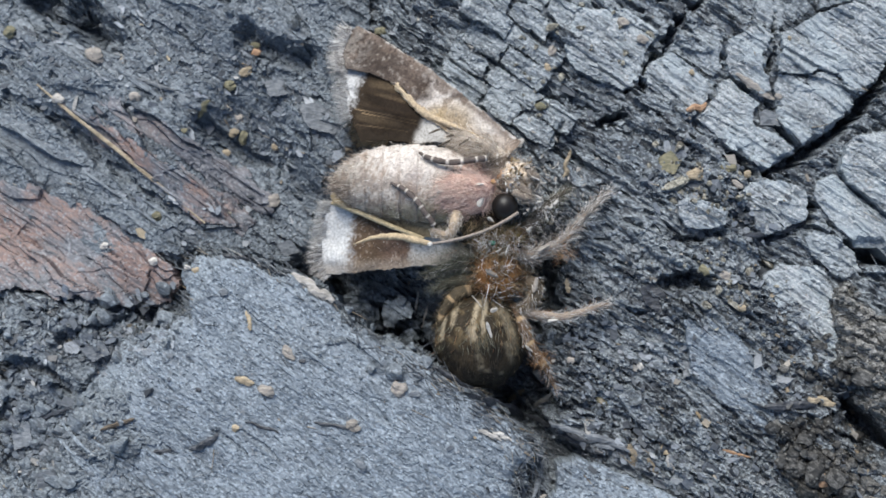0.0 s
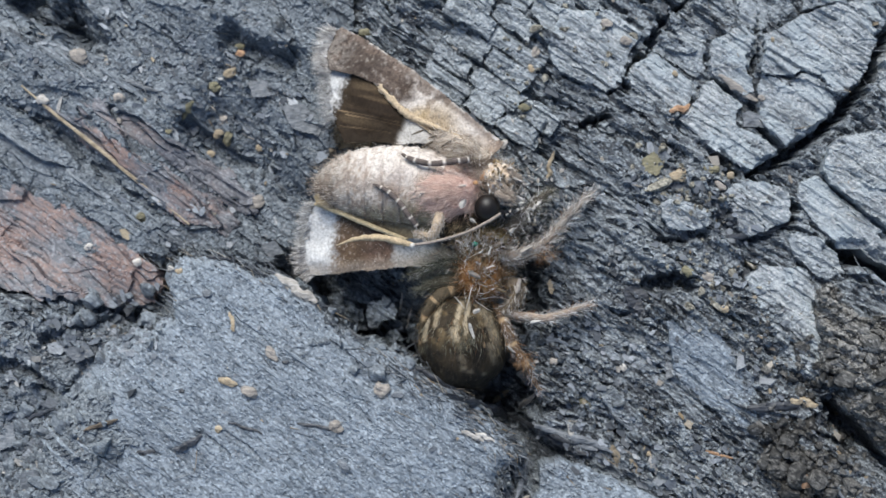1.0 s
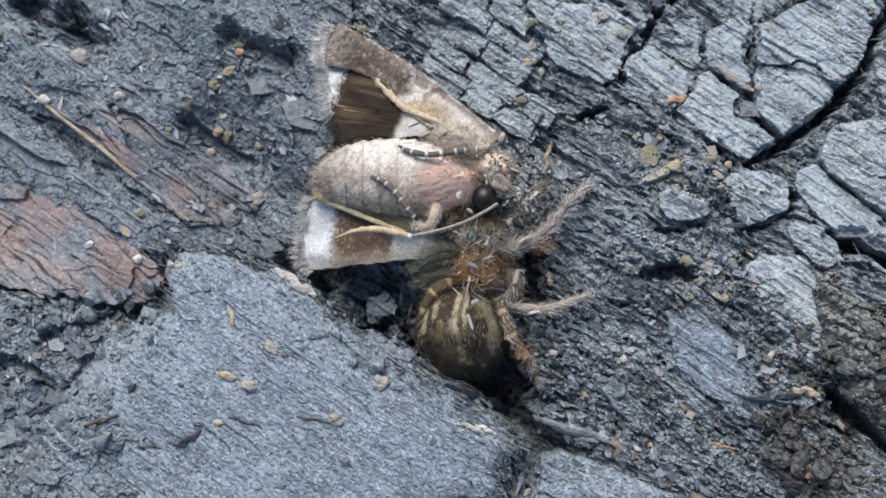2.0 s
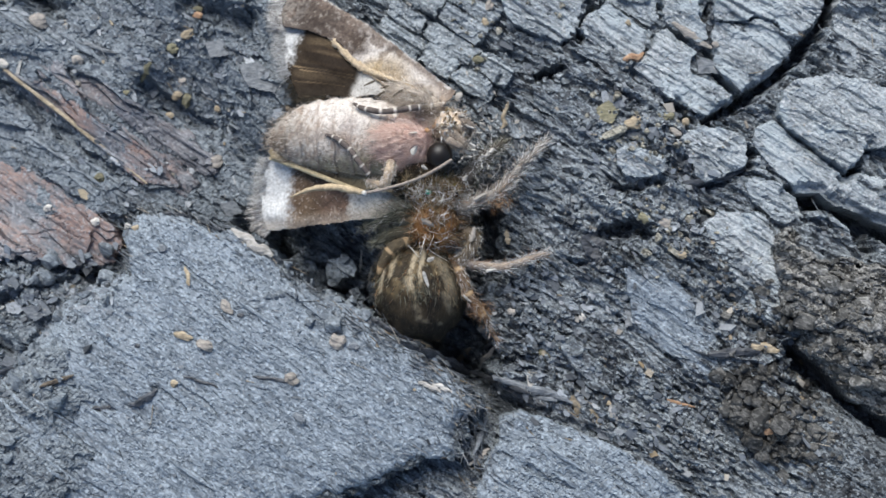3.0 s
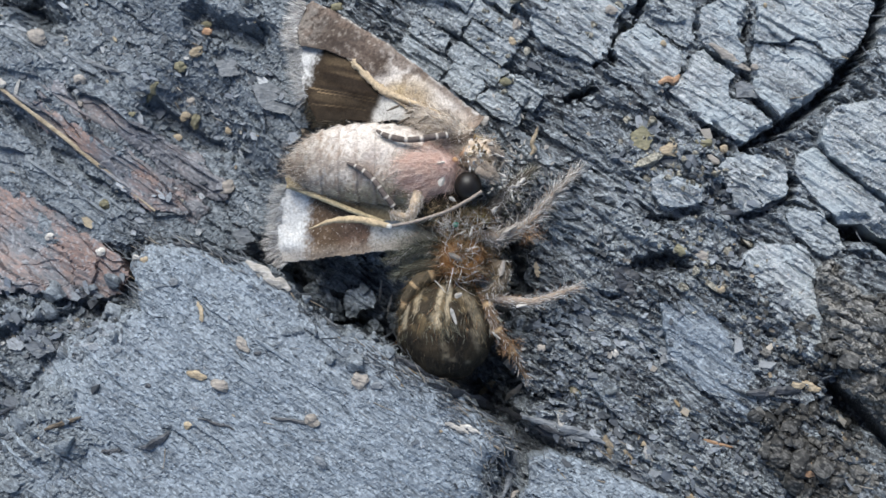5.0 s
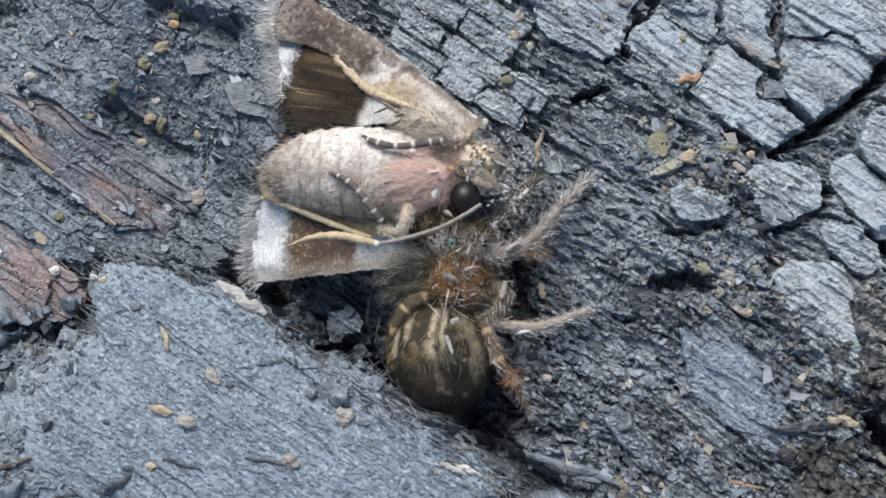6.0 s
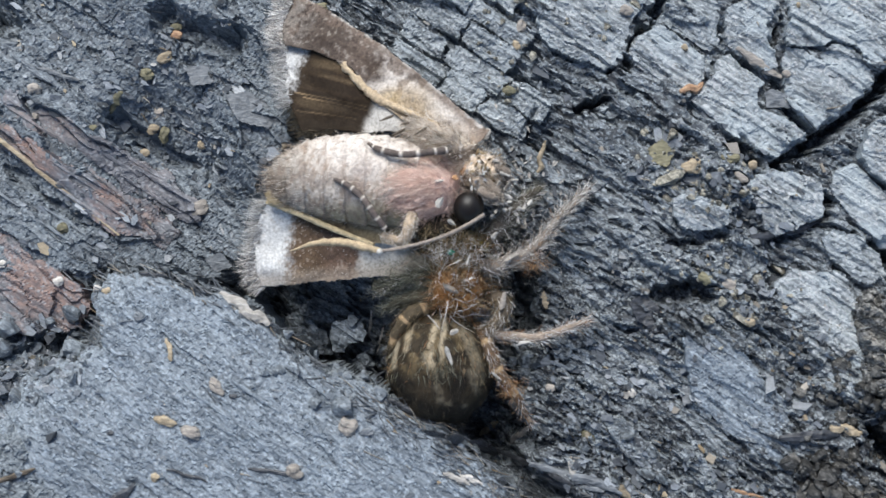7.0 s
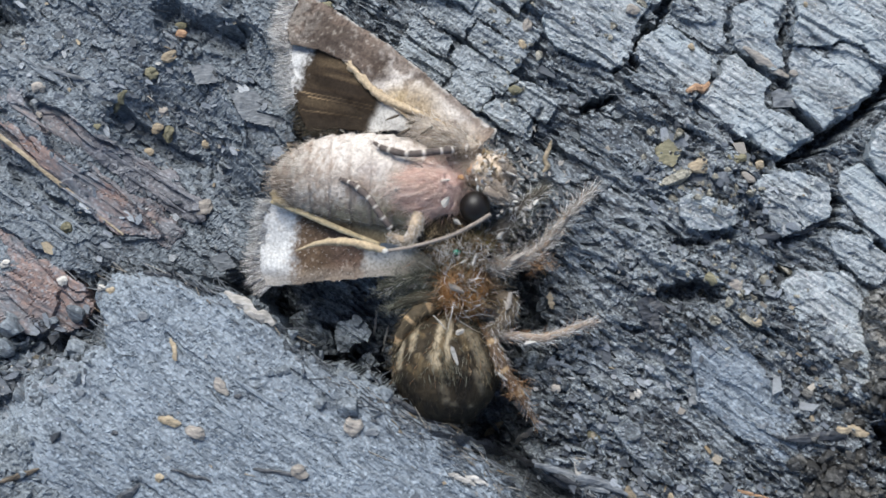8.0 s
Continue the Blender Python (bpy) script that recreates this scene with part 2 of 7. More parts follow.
def charred(name, dark, mid, ash, ash_share=0.5, turn=GRAIN, dirt=0.25, warm=None, warm_share=0.0, pits=False, streak=1.0, soft=False, bloom=None):
    """Charred wood: fibres, ash stains, brown dust and open pores."""
    n = Nodes(name)
    fibre = n.noise(n.space(1.2 / streak, 5.0 * streak ** 0.5, turn), 1.0, 6, 0.7, 0.6)
    fine = n.noise(n.space(5.0 / streak, 12.0 * streak ** 0.5, turn, (3, 1, 0)), 1.0, 4, 0.75)
    stain = n.noise(n.space(0.25, 0.4, turn, (1, 7, 2)), 1.0, 5, 0.6, 0.4)
    grit = n.noise(n.space(5.0, 5.0), 1.0, 3, 0.7)
    # broken fibre ends and flakes, each with its own tone
    shift = n.put("ShaderNodeMapping", Scale=(1, 1, 1))
    n.link(n.space(2.4 / streak, 5.6, turn, (2, 9, 1)), shift.inputs["Vector"])
    bent = n.mix(0.12, shift.outputs["Vector"], n.mix(n.noise(n.space(1.5, 3.0, turn), 1.0, 3, 0.6), (-9, -9, -9), (9, 9, 9)), "ADD")
    chip = n.speck(bent, 1.0)
    split = n.nt.nodes.new("ShaderNodeSeparateColor")
    n.link(chip.outputs["Color"], split.inputs[0])
    chips = n.math("MULTIPLY", n.math("SUBTRACT", split.outputs[0], 0.5), 0.12 if soft else 0.27)
    tone = n.math("ADD", n.math("MULTIPLY", fibre, 0.7 if soft else 0.36), n.math("MULTIPLY", stain, 0.3 if soft else 0.64))
    tone = n.math("ADD", tone, chips)
    colour = n.ramp(tone, (0.40, dark), (0.50, mid), (0.58 + 0.08 * (1 - ash_share), ash))
    colour = n.mix(n.ramp(fine, (0.42, (0, 0, 0)), (0.56, (1, 1, 1))), n.mix(0.35 if soft else 0.55, colour, dark), colour)
    patch = n.noise(n.space(0.3, 0.55, turn, (11, 3, 5)), 1.0, 5, 0.65)
    if warm:
        colour = n.mix(n.ramp(n.math("ADD", n.math("MULTIPLY", patch, 0.7), n.math("MULTIPLY", fibre, 0.3)), (0.62 - warm_share * 0.3, (0, 0, 0)), (0.74 - warm_share * 0.3, (1, 1, 1))), colour, warm)
    dust = n.ramp(n.math("MULTIPLY", grit, n.math("ADD", patch, 0.35)), (0.56, (0, 0, 0)), (0.68, (1, 1, 1)))
    colour = n.mix(n.math("MULTIPLY", dust, dirt), colour, (0.26, 0.21, 0.16))
    thread = n.noise(n.space(1.6 / streak, 21.0, turn, (6, 2, 4)), 1.0, 3, 0.6, 0.3)
    colour = n.mix(n.math("MULTIPLY", n.ramp(thread, (0.36, (1, 1, 1)), (0.46, (0, 0, 0))), 0.55), colour, dark)
    motes = n.speck(n.space(7.5, 10.0, turn, (8, 1, 3)), 1.0)
    tint = n.nt.nodes.new("ShaderNodeSeparateColor")
    n.link(motes.outputs["Color"], tint.inputs[0])
    colour = n.mix(n.math("MULTIPLY", n.ramp(tint.outputs[0], (0.72, (0, 0, 0)), (0.80, (1, 1, 1))), 0.45), colour, dark)
    colour = n.mix(n.math("MULTIPLY", n.ramp(tint.outputs[1], (0.84, (0, 0, 0)), (0.90, (1, 1, 1))), 0.5), colour, (min(ash[0] * 1.3, 0.5), min(ash[1] * 1.3, 0.5), min(ash[2] * 1.3, 0.5)))
    if bloom:
        cloud = n.noise(n.space(0.32, 0.42, turn, (5, 2, 8)), 1.0, 6, 0.7, 0.5)
        colour = n.mix(n.math("MULTIPLY", n.ramp(cloud, (0.48, (0, 0, 0)), (0.60, (1, 1, 1))), 0.6), colour, bloom)
    flecks = n.speck(n.space(3.2, 3.2, 0.0, (4, 4, 4)), 1.0)
    pale = n.ramp(flecks.outputs["Distance"], (0.10, (1, 1, 1)), (0.17, (0, 0, 0)))
    rare = n.ramp(n.noise(n.space(1.3, 1.3), 1.0, 2), (0.58, (0, 0, 0)), (0.62, (1, 1, 1)))
    colour = n.mix(n.math("MULTIPLY", n.math("MULTIPLY", pale, rare), 0.6), colour, (0.42, 0.41, 0.40))
    height = n.math("ADD", n.math("MULTIPLY", fibre, 0.6), n.math("MULTIPLY", fine, 0.4))
    if pits:
        pore = n.speck(n.space(1.6, 4.5, turn - 0.12), 1.0)
        hole = n.ramp(pore.outputs["Distance"], (0.12, (0, 0, 0)), (0.30, (1, 1, 1)))
        height = n.math("ADD", n.math("MULTIPLY", height, 0.6), n.math("MULTIPLY", hole, 0.5))
    normal = n.bump(height, 0.09 if soft else 0.10, 0.9, n.bump(n.math("ADD", grit, n.math("MULTIPLY", thread, 0.6)), 0.05 if soft else 0.07, 0.8))
    rough = n.ramp(tone, (0.35, (0.5, 0.5, 0.5)), (0.65, (0.75, 0.75, 0.75)))
    return n.done(colour, rough, normal, 0.38)


CHAR = charred("charred_wood", (0.045, 0.05, 0.057), (0.188, 0.214, 0.232), (0.30, 0.33, 0.349), 0.5)
DULL = charred("dull_charred_wood", (0.11, 0.124, 0.138), (0.168, 0.19, 0.209), (0.222, 0.246, 0.265), 0.5, soft=True)
BLOCK = charred("grey_charcoal", (0.12, 0.134, 0.144), (0.27, 0.30, 0.318), (0.37, 0.40, 0.415), 0.6, dirt=0.4, soft=True)
PLATE = charred("ashen_charcoal", (0.13, 0.143, 0.152), (0.30, 0.328, 0.343), (0.395, 0.422, 0.433), 0.9, dirt=0.8, soft=True, bloom=(0.34, 0.385, 0.408))
SLAB = charred("porous_charcoal", (0.09, 0.106, 0.124), (0.20, 0.233, 0.265), (0.27, 0.308, 0.342), 0.4, turn=radians(-38), dirt=0.55, pits=True, soft=True)
RED = charred("half_burnt_wood", (0.10, 0.103, 0.112), (0.165, 0.173, 0.19), (0.24, 0.247, 0.263), 0.4, dirt=0.3, warm=(0.25, 0.172, 0.147), warm_share=0.6, soft=True)
LILAC = charred("dull_lilac_wood", (0.105, 0.106, 0.115), (0.175, 0.178, 0.195), (0.245, 0.248, 0.263), 0.4, dirt=0.25, warm=(0.205, 0.168, 0.16), warm_share=0.45, soft=True)
ASHBED = charred("ashen_debris", (0.06, 0.069, 0.08), (0.146, 0.17, 0.191), (0.222, 0.25, 0.272), 0.5, dirt=0.5, soft=True)
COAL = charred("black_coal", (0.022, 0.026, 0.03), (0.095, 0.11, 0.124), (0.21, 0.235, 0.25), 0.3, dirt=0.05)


def grit_material():
    n = Nodes("soot_and_dust_grit")
    geo = n.nt.nodes.new("ShaderNodeNewGeometry")
    colour = n.ramp(geo.outputs["Random Per Island"], (0.0, (0.03, 0.034, 0.04)), (0.5, (0.125, 0.138, 0.155)), (0.86, (0.22, 0.233, 0.245)), (0.95, (0.20, 0.15, 0.09)), (1.0, (0.42, 0.39, 0.34)))
    grain_fine = n.noise(n.space(9, 9), 1.0, 4, 0.7)
    colour = n.mix(0.5, colour, n.mix(grain_fine, (0.02, 0.02, 0.02), (0.9, 0.9, 0.9)), "OVERLAY")
    return n.done(colour, 0.75, n.bump(grain_fine, 0.05), 0.4)


GRIT = grit_material()


def chip_material():
    n = Nodes("grey_charcoal_chip")
    geo = n.nt.nodes.new("ShaderNodeNewGeometry")
    colour = n.ramp(geo.outputs["Random Per Island"], (0.0, (0.045, 0.05, 0.057)), (0.5, (0.14, 0.155, 0.175)), (0.88, (0.25, 0.27, 0.292)), (0.95, (0.33, 0.345, 0.36)), (1.0, (0.25, 0.205, 0.14)))
    fibre = n.noise(n.space(3, 14, GRAIN), 1.0, 4, 0.7)
    colour = n.mix(0.6, colour, n.ramp(fibre, (0.3, (0.15, 0.15, 0.15)), (0.7, (0.85, 0.85, 0.85))), "OVERLAY")
    return n.done(colour, 0.6, n.bump(fibre, 0.04), 0.4)


CHIP = chip_material()


def bit_material(name, a, b, rough=0.7, turn=0.0):
    """Chips, straws and pebbles: a streaked two-tone surface."""
    n = Nodes(name)
    info = n.nt.nodes.new("ShaderNodeObjectInfo")
    streak = n.noise(n.space(2.0, 9.0, turn), 1.0, 4, 0.6)
    blot = n.noise(n.space(1.8, 1.8), 1.0, 3, 0.6)
    colour = n.mix(n.ramp(streak, (0.35, (0, 0, 0)), (0.65, (1, 1, 1))), a, b)
    colour = n.mix(n.math("MULTIPLY", n.ramp(blot, (0.5, (0, 0, 0)), (0.7, (1, 1, 1))), 0.55), colour, (a[0] * 0.4, a[1] * 0.4, a[2] * 0.4))
    colour = n.mix(0.35, colour, n.mix(info.outputs["Random"], (0.25, 0.25, 0.25), (0.75, 0.75, 0.75)), "OVERLAY")
    return n.done(colour, rough, n.bump(streak, 0.05), 0.35)


TAN = bit_material("tan_straw", (0.20, 0.155, 0.10), (0.35, 0.29, 0.205))
RUST = bit_material("rusty_brown_bark", (0.19, 0.105, 0.06), (0.36, 0.23, 0.14))
OLIVE = bit_material("olive_bark", (0.09, 0.084, 0.052), (0.20, 0.182, 0.115))
STONE = bit_material("beige_grain", (0.185, 0.165, 0.148), (0.32, 0.29, 0.253))
GREYBIT = bit_material("grey_char_flake", (0.07, 0.078, 0.09), (0.17, 0.185, 0.20), 0.5)
BLACKBIT = bit_material("black_char_sliver", (0.012, 0.013, 0.016), (0.06, 0.065, 0.075), 0.4)
TWIG = bit_material("dark_brown_twig", (0.035, 0.028, 0.022), (0.14, 0.11, 0.08))
PALE = bit_material("pale_splinter", (0.30, 0.28, 0.25), (0.48, 0.455, 0.42))
ORANGE = bit_material("orange_scales", (0.36, 0.18, 0.08), (0.52, 0.30, 0.14))
EARTH = bit_material("forest_soil", (0.05, 0.04, 0.03), (0.12, 0.09, 0.06), 0.9)


# ---- the log's surface ----
def relief(x, y, rough=1.0, seed=0, turn=GRAIN):
    """Fibres, splintered steps and rubble of burnt wood, in millimetres."""
    wx, wy = x + 0.5 * fbm(x * 0.4, y * 0.4, 4, seed + 3), y + 0.5 * fbm(x * 0.4 + 9, y * 0.4, 4, seed + 4)
    u, v = wx * math.cos(turn) + wy * math.sin(turn), -wx * math.sin(turn) + wy * math.cos(turn)
    z = 0.12 * vnoise(u * 0.45, v * 2.8, seed + 11) + 0.10 * vnoise(u * 1.2, v * 5.5, seed + 12) + 0.07 * vnoise(u * 3.0, v * 9.0, seed + 13)
    f1, f2, k = cells(u / 1.5 + 0.5 * fbm(u * 0.9, v * 2.5, 3, seed + 5), v / 0.36 + 0.3 * vnoise(u * 1.5, v * 2, seed + 6), seed + 21)
    z = z + 0.20 * (k - 0.5) - 0.42 * step(0.9, 0.94, k)
    f1, f2, k = cells(u / 0.5 + 0.4 * vnoise(u, v * 3, seed + 8), v / 0.19, seed + 26)
    z = z + 0.15 * (k - 0.5) - 0.38 * step(0.89, 0.92, k)
    f1, f2, k = cells(wx / 0.45, wy / 0.45, seed + 31)
    lumps = 0.34 * (k - 0.35) * (1 - f1) - 0.14 * (1 - step(0, 0.22, f2 - f1))
    f1, f2, k = cells(wx / 0.19, wy / 0.19, seed + 41)
    lumps = lumps + 0.16 * (k - 0.4)
    return z + rough * lumps


def porous(x, y, rough=1.0, seed=0, turn=GRAIN):
    """A flatter burnt face, full of small open pores drawn out along the fibres."""
    wx, wy = x + 0.3 * fbm(x * 0.5, y * 0.5, 3, seed + 3), y + 0.3 * fbm(x * 0.5 + 9, y * 0.5, 3, seed + 4)
    u, v = wx * math.cos(turn) + wy * math.sin(turn), -wx * math.sin(turn) + wy * math.cos(turn)
    z = 0.10 * vnoise(u * 0.35, v * 1.4, seed + 11) + 0.06 * vnoise(u * 1.1, v * 3.5, seed + 12) + 0.3 * fbm(x / 4, y / 4, 3, seed + 14)
    f1, f2, k = cells(u / 0.30, v / 0.105, seed + 21)
    z = z - 0.10 * step(0.62, 0.72, k) * (1 - step(0.25, 0.55, f1)) + 0.03 * (k - 0.5)
    f1, f2, k = cells(u / 1.8 + 0.5 * vnoise(u, v * 2, seed + 8), v / 0.22, seed + 26)
    z = z - 0.20 * step(0.965, 0.985, k) + 0.06 * (k - 0.5)
    f1, f2, k = cells(wx / 0.15, wy / 0.15, seed + 41)
    return z + 0.03 * (k - 0.5) + rough * 0.2 * (k - 0.5)


def fibrous(x, y, rough=1.0, seed=0, turn=GRAIN):
    """A split face: long narrow fibres, a few of them missing."""
    wx, wy = x + 0.3 * fbm(x * 0.4, y * 0.4, 3, seed + 3), y + 0.3 * fbm(x * 0.4 + 9, y * 0.4, 3, seed + 4)
    u, v = wx * math.cos(turn) + wy * math.sin(turn), -wx * math.sin(turn) + wy * math.cos(turn)
    z = 0.08 * vnoise(u * 0.3, v * 2.2, seed + 11) + 0.06 * vnoise(u * 0.8, v * 6, seed + 12) + 0.12 * fbm(x / 3, y / 3, 3, seed + 14)
    f1, f2, k = cells(u / 2.4 + 0.5 * vnoise(u, v * 2, seed + 5), v / 0.17, seed + 21)
    z = z + 0.15 * (k - 0.5) - 0.26 * step(0.86, 0.9, k)
    f1, f2, k = cells(u / 0.9, v / 0.26, seed + 26)
    z = z + 0.10 * (k - 0.5)
    f1, f2, k = cells(wx / 0.22, wy / 0.22, seed + 41)
    return z + rough * 0.35 * (k - 0.4)


def flaked(x, y, rough=1.0, seed=0, turn=GRAIN):
    """A flat burnt face with fine fibre lines, small open slits and broken specks."""
    wx, wy = x + 0.2 * fbm(x * 0.6, y * 0.6, 3, seed + 3), y + 0.2 * fbm(x * 0.6 + 9, y * 0.6, 3, seed + 4)
    u, v = wx * math.cos(turn) + wy * math.sin(turn), -wx * math.sin(turn) + wy * math.cos(turn)
    f1, f2, k = cells(u / 2.2 + 0.5 * vnoise(u, v * 2, seed + 5), v / 0.14, seed + 21)
    z = 0.10 * fbm(x / 3, y / 3, 3, seed + 14) + 0.05 * (k - 0.5) - 0.20 * step(0.93, 0.95, k)
    f1, f2, k = cells(u / 0.8, v / 0.5, seed + 26)
    z = z + 0.05 * (k - 0.5)
    f1, f2, k = cells(wx / 0.16, wy / 0.16, seed + 41)
    return z + rough * 0.5 * (k - 0.4)


def streaked(x, y, rough=1.0, seed=0, turn=GRAIN):
    """A broken plank face: fine ridges along the fibres, torn slits and low steps across them."""
    wx, wy = x + 0.25 * fbm(x * 0.5, y * 0.5, 3, seed + 3), y + 0.25 * fbm(x * 0.5 + 9, y * 0.5, 3, seed + 4)
    u, v = wx * math.cos(turn) + wy * math.sin(turn), -wx * math.sin(turn) + wy * math.cos(turn)
    z = 0.14 * fbm(x / 2.5, y / 2.5, 3, seed + 14) + 0.05 * vnoise(u * 0.5, v * 5.0, seed + 11) + 0.035 * vnoise(u * 0.9, v * 11.0, seed + 12)
    f1, f2, k = cells(u / 2.6 + 0.6 * vnoise(u, v * 2, seed + 5), v / 0.21, seed + 21)
    z = z + 0.11 * (k - 0.5) - 0.20 * step(0.90, 0.94, k)
    f1, f2, k = cells(u / 1.1 + 0.4 * vnoise(u * 2, v * 3, seed + 7), v / 0.8 + 0.3 * vnoise(u * 2, v * 2, seed + 8), seed + 26)
    z = z + 0.13 * (k - 0.5)
    f1, f2, k = cells(wx / 0.13, wy / 0.13, seed + 41)
    return z + rough * 0.4 * (k - 0.4)


def debris(x, y, rough=1.0, seed=0, turn=GRAIN):
    """A bed of small ashen chips lying flat, with few open gaps."""
    wx, wy = x + 0.3 * fbm(x * 0.7, y * 0.7, 3, seed + 3), y + 0.3 * fbm(x * 0.7 + 9, y * 0.7, 3, seed + 4)
    u, v = wx * math.cos(turn) + wy * math.sin(turn), -wx * math.sin(turn) + wy * math.cos(turn)
    z = 0.45 * fbm(u / 4, v / 2, 3, seed + 14)
    f1, f2, k = cells(u / 0.75, v / 0.34, seed + 21)
    z = z + 0.12 * (k - 0.5) - 0.28 * step(0.94, 0.96, k)
    f1, f2, k = cells(wx / 0.27 + 0.3 * vnoise(u, v, seed + 6), wy / 0.24, seed + 31)
    z = z + rough * (0.11 * (k - 0.5) - 0.05 * (1 - step(0, 0.2, f2 - f1)))
    f1, f2, k = cells(wx / 0.12, wy / 0.12, seed + 41)
    return z + 0.035 * (k - 0.5)


# trenches: a line, half width and depth
SLAB_GAP = [(-8.60, -3.50), (-7.65, -4.27), (-4.65, -6.17), (-1.67, -7.77), (1.27, -9.64), (3.31, -11.07), (4.48, -12.07)]
RIGHT_CRACK = [(23.30, 13.20), (21.68, 10.33), (21.11, 8.64), (20.28, 7.63), (19.45, 6.61), (18.52, 5.75), (17.50, 4.95), (16.71, 4.35), (15.61, 3.87), (14.68, 3.30)]
TRENCHES = [
    (SLAB_GAP, 1.3, 2.4),
    ([(-8.87, -2.63), (-5.86, -3.96), (-2.87, -5.43)], 2.3, 2.6),
    ([(-1.68, -6.60), (0.09, -8.05), (2.44, -8.03)], 2.3, 3.6),
    ([(2.39, 0.10), (2.80, -1.55), (2.98, -3.03), (2.59, -4.66)], 1.4, 4.2),
    (RIGHT_CRACK, 0.34, 2.4),
    ([(14.16, 3.31), (13.17, 4.12)], 0.40, 2.0),
    ([(12.40, 13.20), (10.75, 12.10), (9.83, 10.89), (9.49, 9.86), (8.80, 9.46), (8.38, 8.86), (8.27, 8.07), (7.53, 7.79)], 0.17, 1.4),
    ([(15.35, 11.90), (15.21, 10.67), (14.88, 8.93)], 0.16, 1.0),
    ([(12.95, 8.64), (13.98, 7.81), (15.26, 6.99)], 0.14, 0.6),
    ([(15.43, 5.72), (16.71, 4.46)], 0.12, 0.8),
    ([(19.16, -0.74), (20.56, -0.83), (21.92, -1.66), (24.08, -2.94)], 0.6, 2.6),
    ([(7.27, 6.52), (6.17, 6.19)], 0.36, 2.0),
    ([(4.08, 5.95), (3.56, 4.99)], 0.25, 1.2),
    ([(16.98, 2.00), (17.01, 1.06)], 0.25, 1.2),
    ([(21.47, 9.29), (22.58, 8.65), (23.42, 8.77)], 0.22, 1.0),
    ([(22.76, 1.57), (22.28, 0.65), (21.71, 0.28)], 0.3, 1.4),
    ([(19.42, -1.42), (20.83, -1.15), (22.32, -2.19), (22.68, -3.64)], 0.5, 2.0),
    ([(19.74, -8.75), (20.52, -10.17), (21.98, -11.44), (23.69, -12.97)], 1.3, 2.6),
    ([(18.23, -3.72), (18.48, -4.45)], 0.3, 1.2),
    ([(9.74, -0.22), (12.50, 0.18)], 0.22, 0.6),
    ([(14.65, -0.16), (16.80, 0.68)], 0.2, 0.5),
    ([(9.52, -2.56), (10.55, -2.26), (11.57, -2.40)], 0.5, 1.4),
    ([(-13.50, 5.50), (-12.00, 2.30), (-9.30, -0.50)], 3.2, 1.3),
    ([(-7.92, 13.76), (-6.67, 12.50)], 1.2, 1.2),
    ([(-13.09, 10.97), (-11.53, 10.03), (-10.30, 9.71)], 0.8, 1.3),
    ([(-26.29, 7.58), (-23.43, 6.17), (-20.57, 3.86), (-16.81, 1.11)], 0.2, 0.4),
        ([(-26.13, -9.87), (-24.20, -8.97), (-23.05, -11.17), (-22.08, -12.92)], 0.7, 1.8),
    ([(-26.88, -6.76), (-23.83, -7.04), (-21.96, -8.21)], 0.4, 0.8),
    ([(-21.05, -8.50), (-19.60, -6.71), (-16.93, -5.21)], 0.4, 0.8),
    ([(-22.37, -5.54), (-19.97, -4.78), (-17.86, -4.32)], 0.35, 0.6),
    ([(-24.82, -12.07), (-23.53, -14.39)], 0.6, 2.4),
    ([(-22.50, 12.60), (-20.60, 10.60)], 0.9, 1.2),
    ([(-15.60, 6.30), (-13.60, 4.80), (-12.20, 4.20)], 0.5, 0.7),
    ([(-25.28, 13.23), (-23.04, 12.11), (-21.76, 11.01)], 0.8, 2.0),
    ([(-16.13, -1.61), (-15.92, -3.71)], 0.5, 1.6),
    ]
# looser, crumbled ground
CRUMBLED = [(-27.54, -5.57), (-23.84, -6.74), (-19.64, -5.52), (-16.66, -4.31)], [(-13.40, 10.97), (-10.87, 7.24), (-8.97, 3.55)], [(2.74, -6.86), (6.54, -8.29), (9.42, -10.58), (14.28, -12.83)], [(15.85, -6.48), (19.79, -9.92), (21.38, -13.89)], [(10.19, 3.86), (12.81, 1.76)], [(-18.53, 7.25), (-13.26, 5.08)], [(9.23, -2.41), (15.91, -4.15)]


# a heap of crumbled char that the board runs into
HEAP = [(-28.08, -7.07), (-24.38, -8.23), (-22.15, -11.16), (-23.45, -16.13)]


def bed_base(x, y):
    z = 0.07 * x + 0.1 + 0.9 * fbm(x / 9, y / 9, 3, 71)
    u, v = grain(x, y)
    wu, wv = u + 1.2 * fbm(x / 2, y / 2, 3, 74), v + 0.5 * fbm(x / 2 + 5, y / 2, 3, 75)
    z = z + 0.55 * (cells(wu / 5.5, wv / 1.5, 76)[2] - 0.5) + 0.28 * (cells(wu / 2.6, wv / 0.8, 78)[2] - 0.5)
    z = z + 0.35 * vnoise(u / 9, v / 1.6, 73) - 0.0011 * np.maximum(np.hypot(x, y) - 16, 0) ** 2
    z = z + 2.1 * (1 - step(3.0, 7.5, line_distance(x, y, HEAP)))
    ragged_rim = 0.28 * (cells(wu / 0.9, wv / 0.28, 81)[2] - 0.5) + 0.2 * fbm(x * 3, y * 3, 3, 82)
    for line, half, deep in TRENCHES:
        d = line_distance(x, y, line) + 0.3 * fbm(x * 0.9, y * 0.9, 3, 77) + ragged_rim
        z = z - deep * (1 - step(0.25 * half, 1.15 * half, d))
    return z


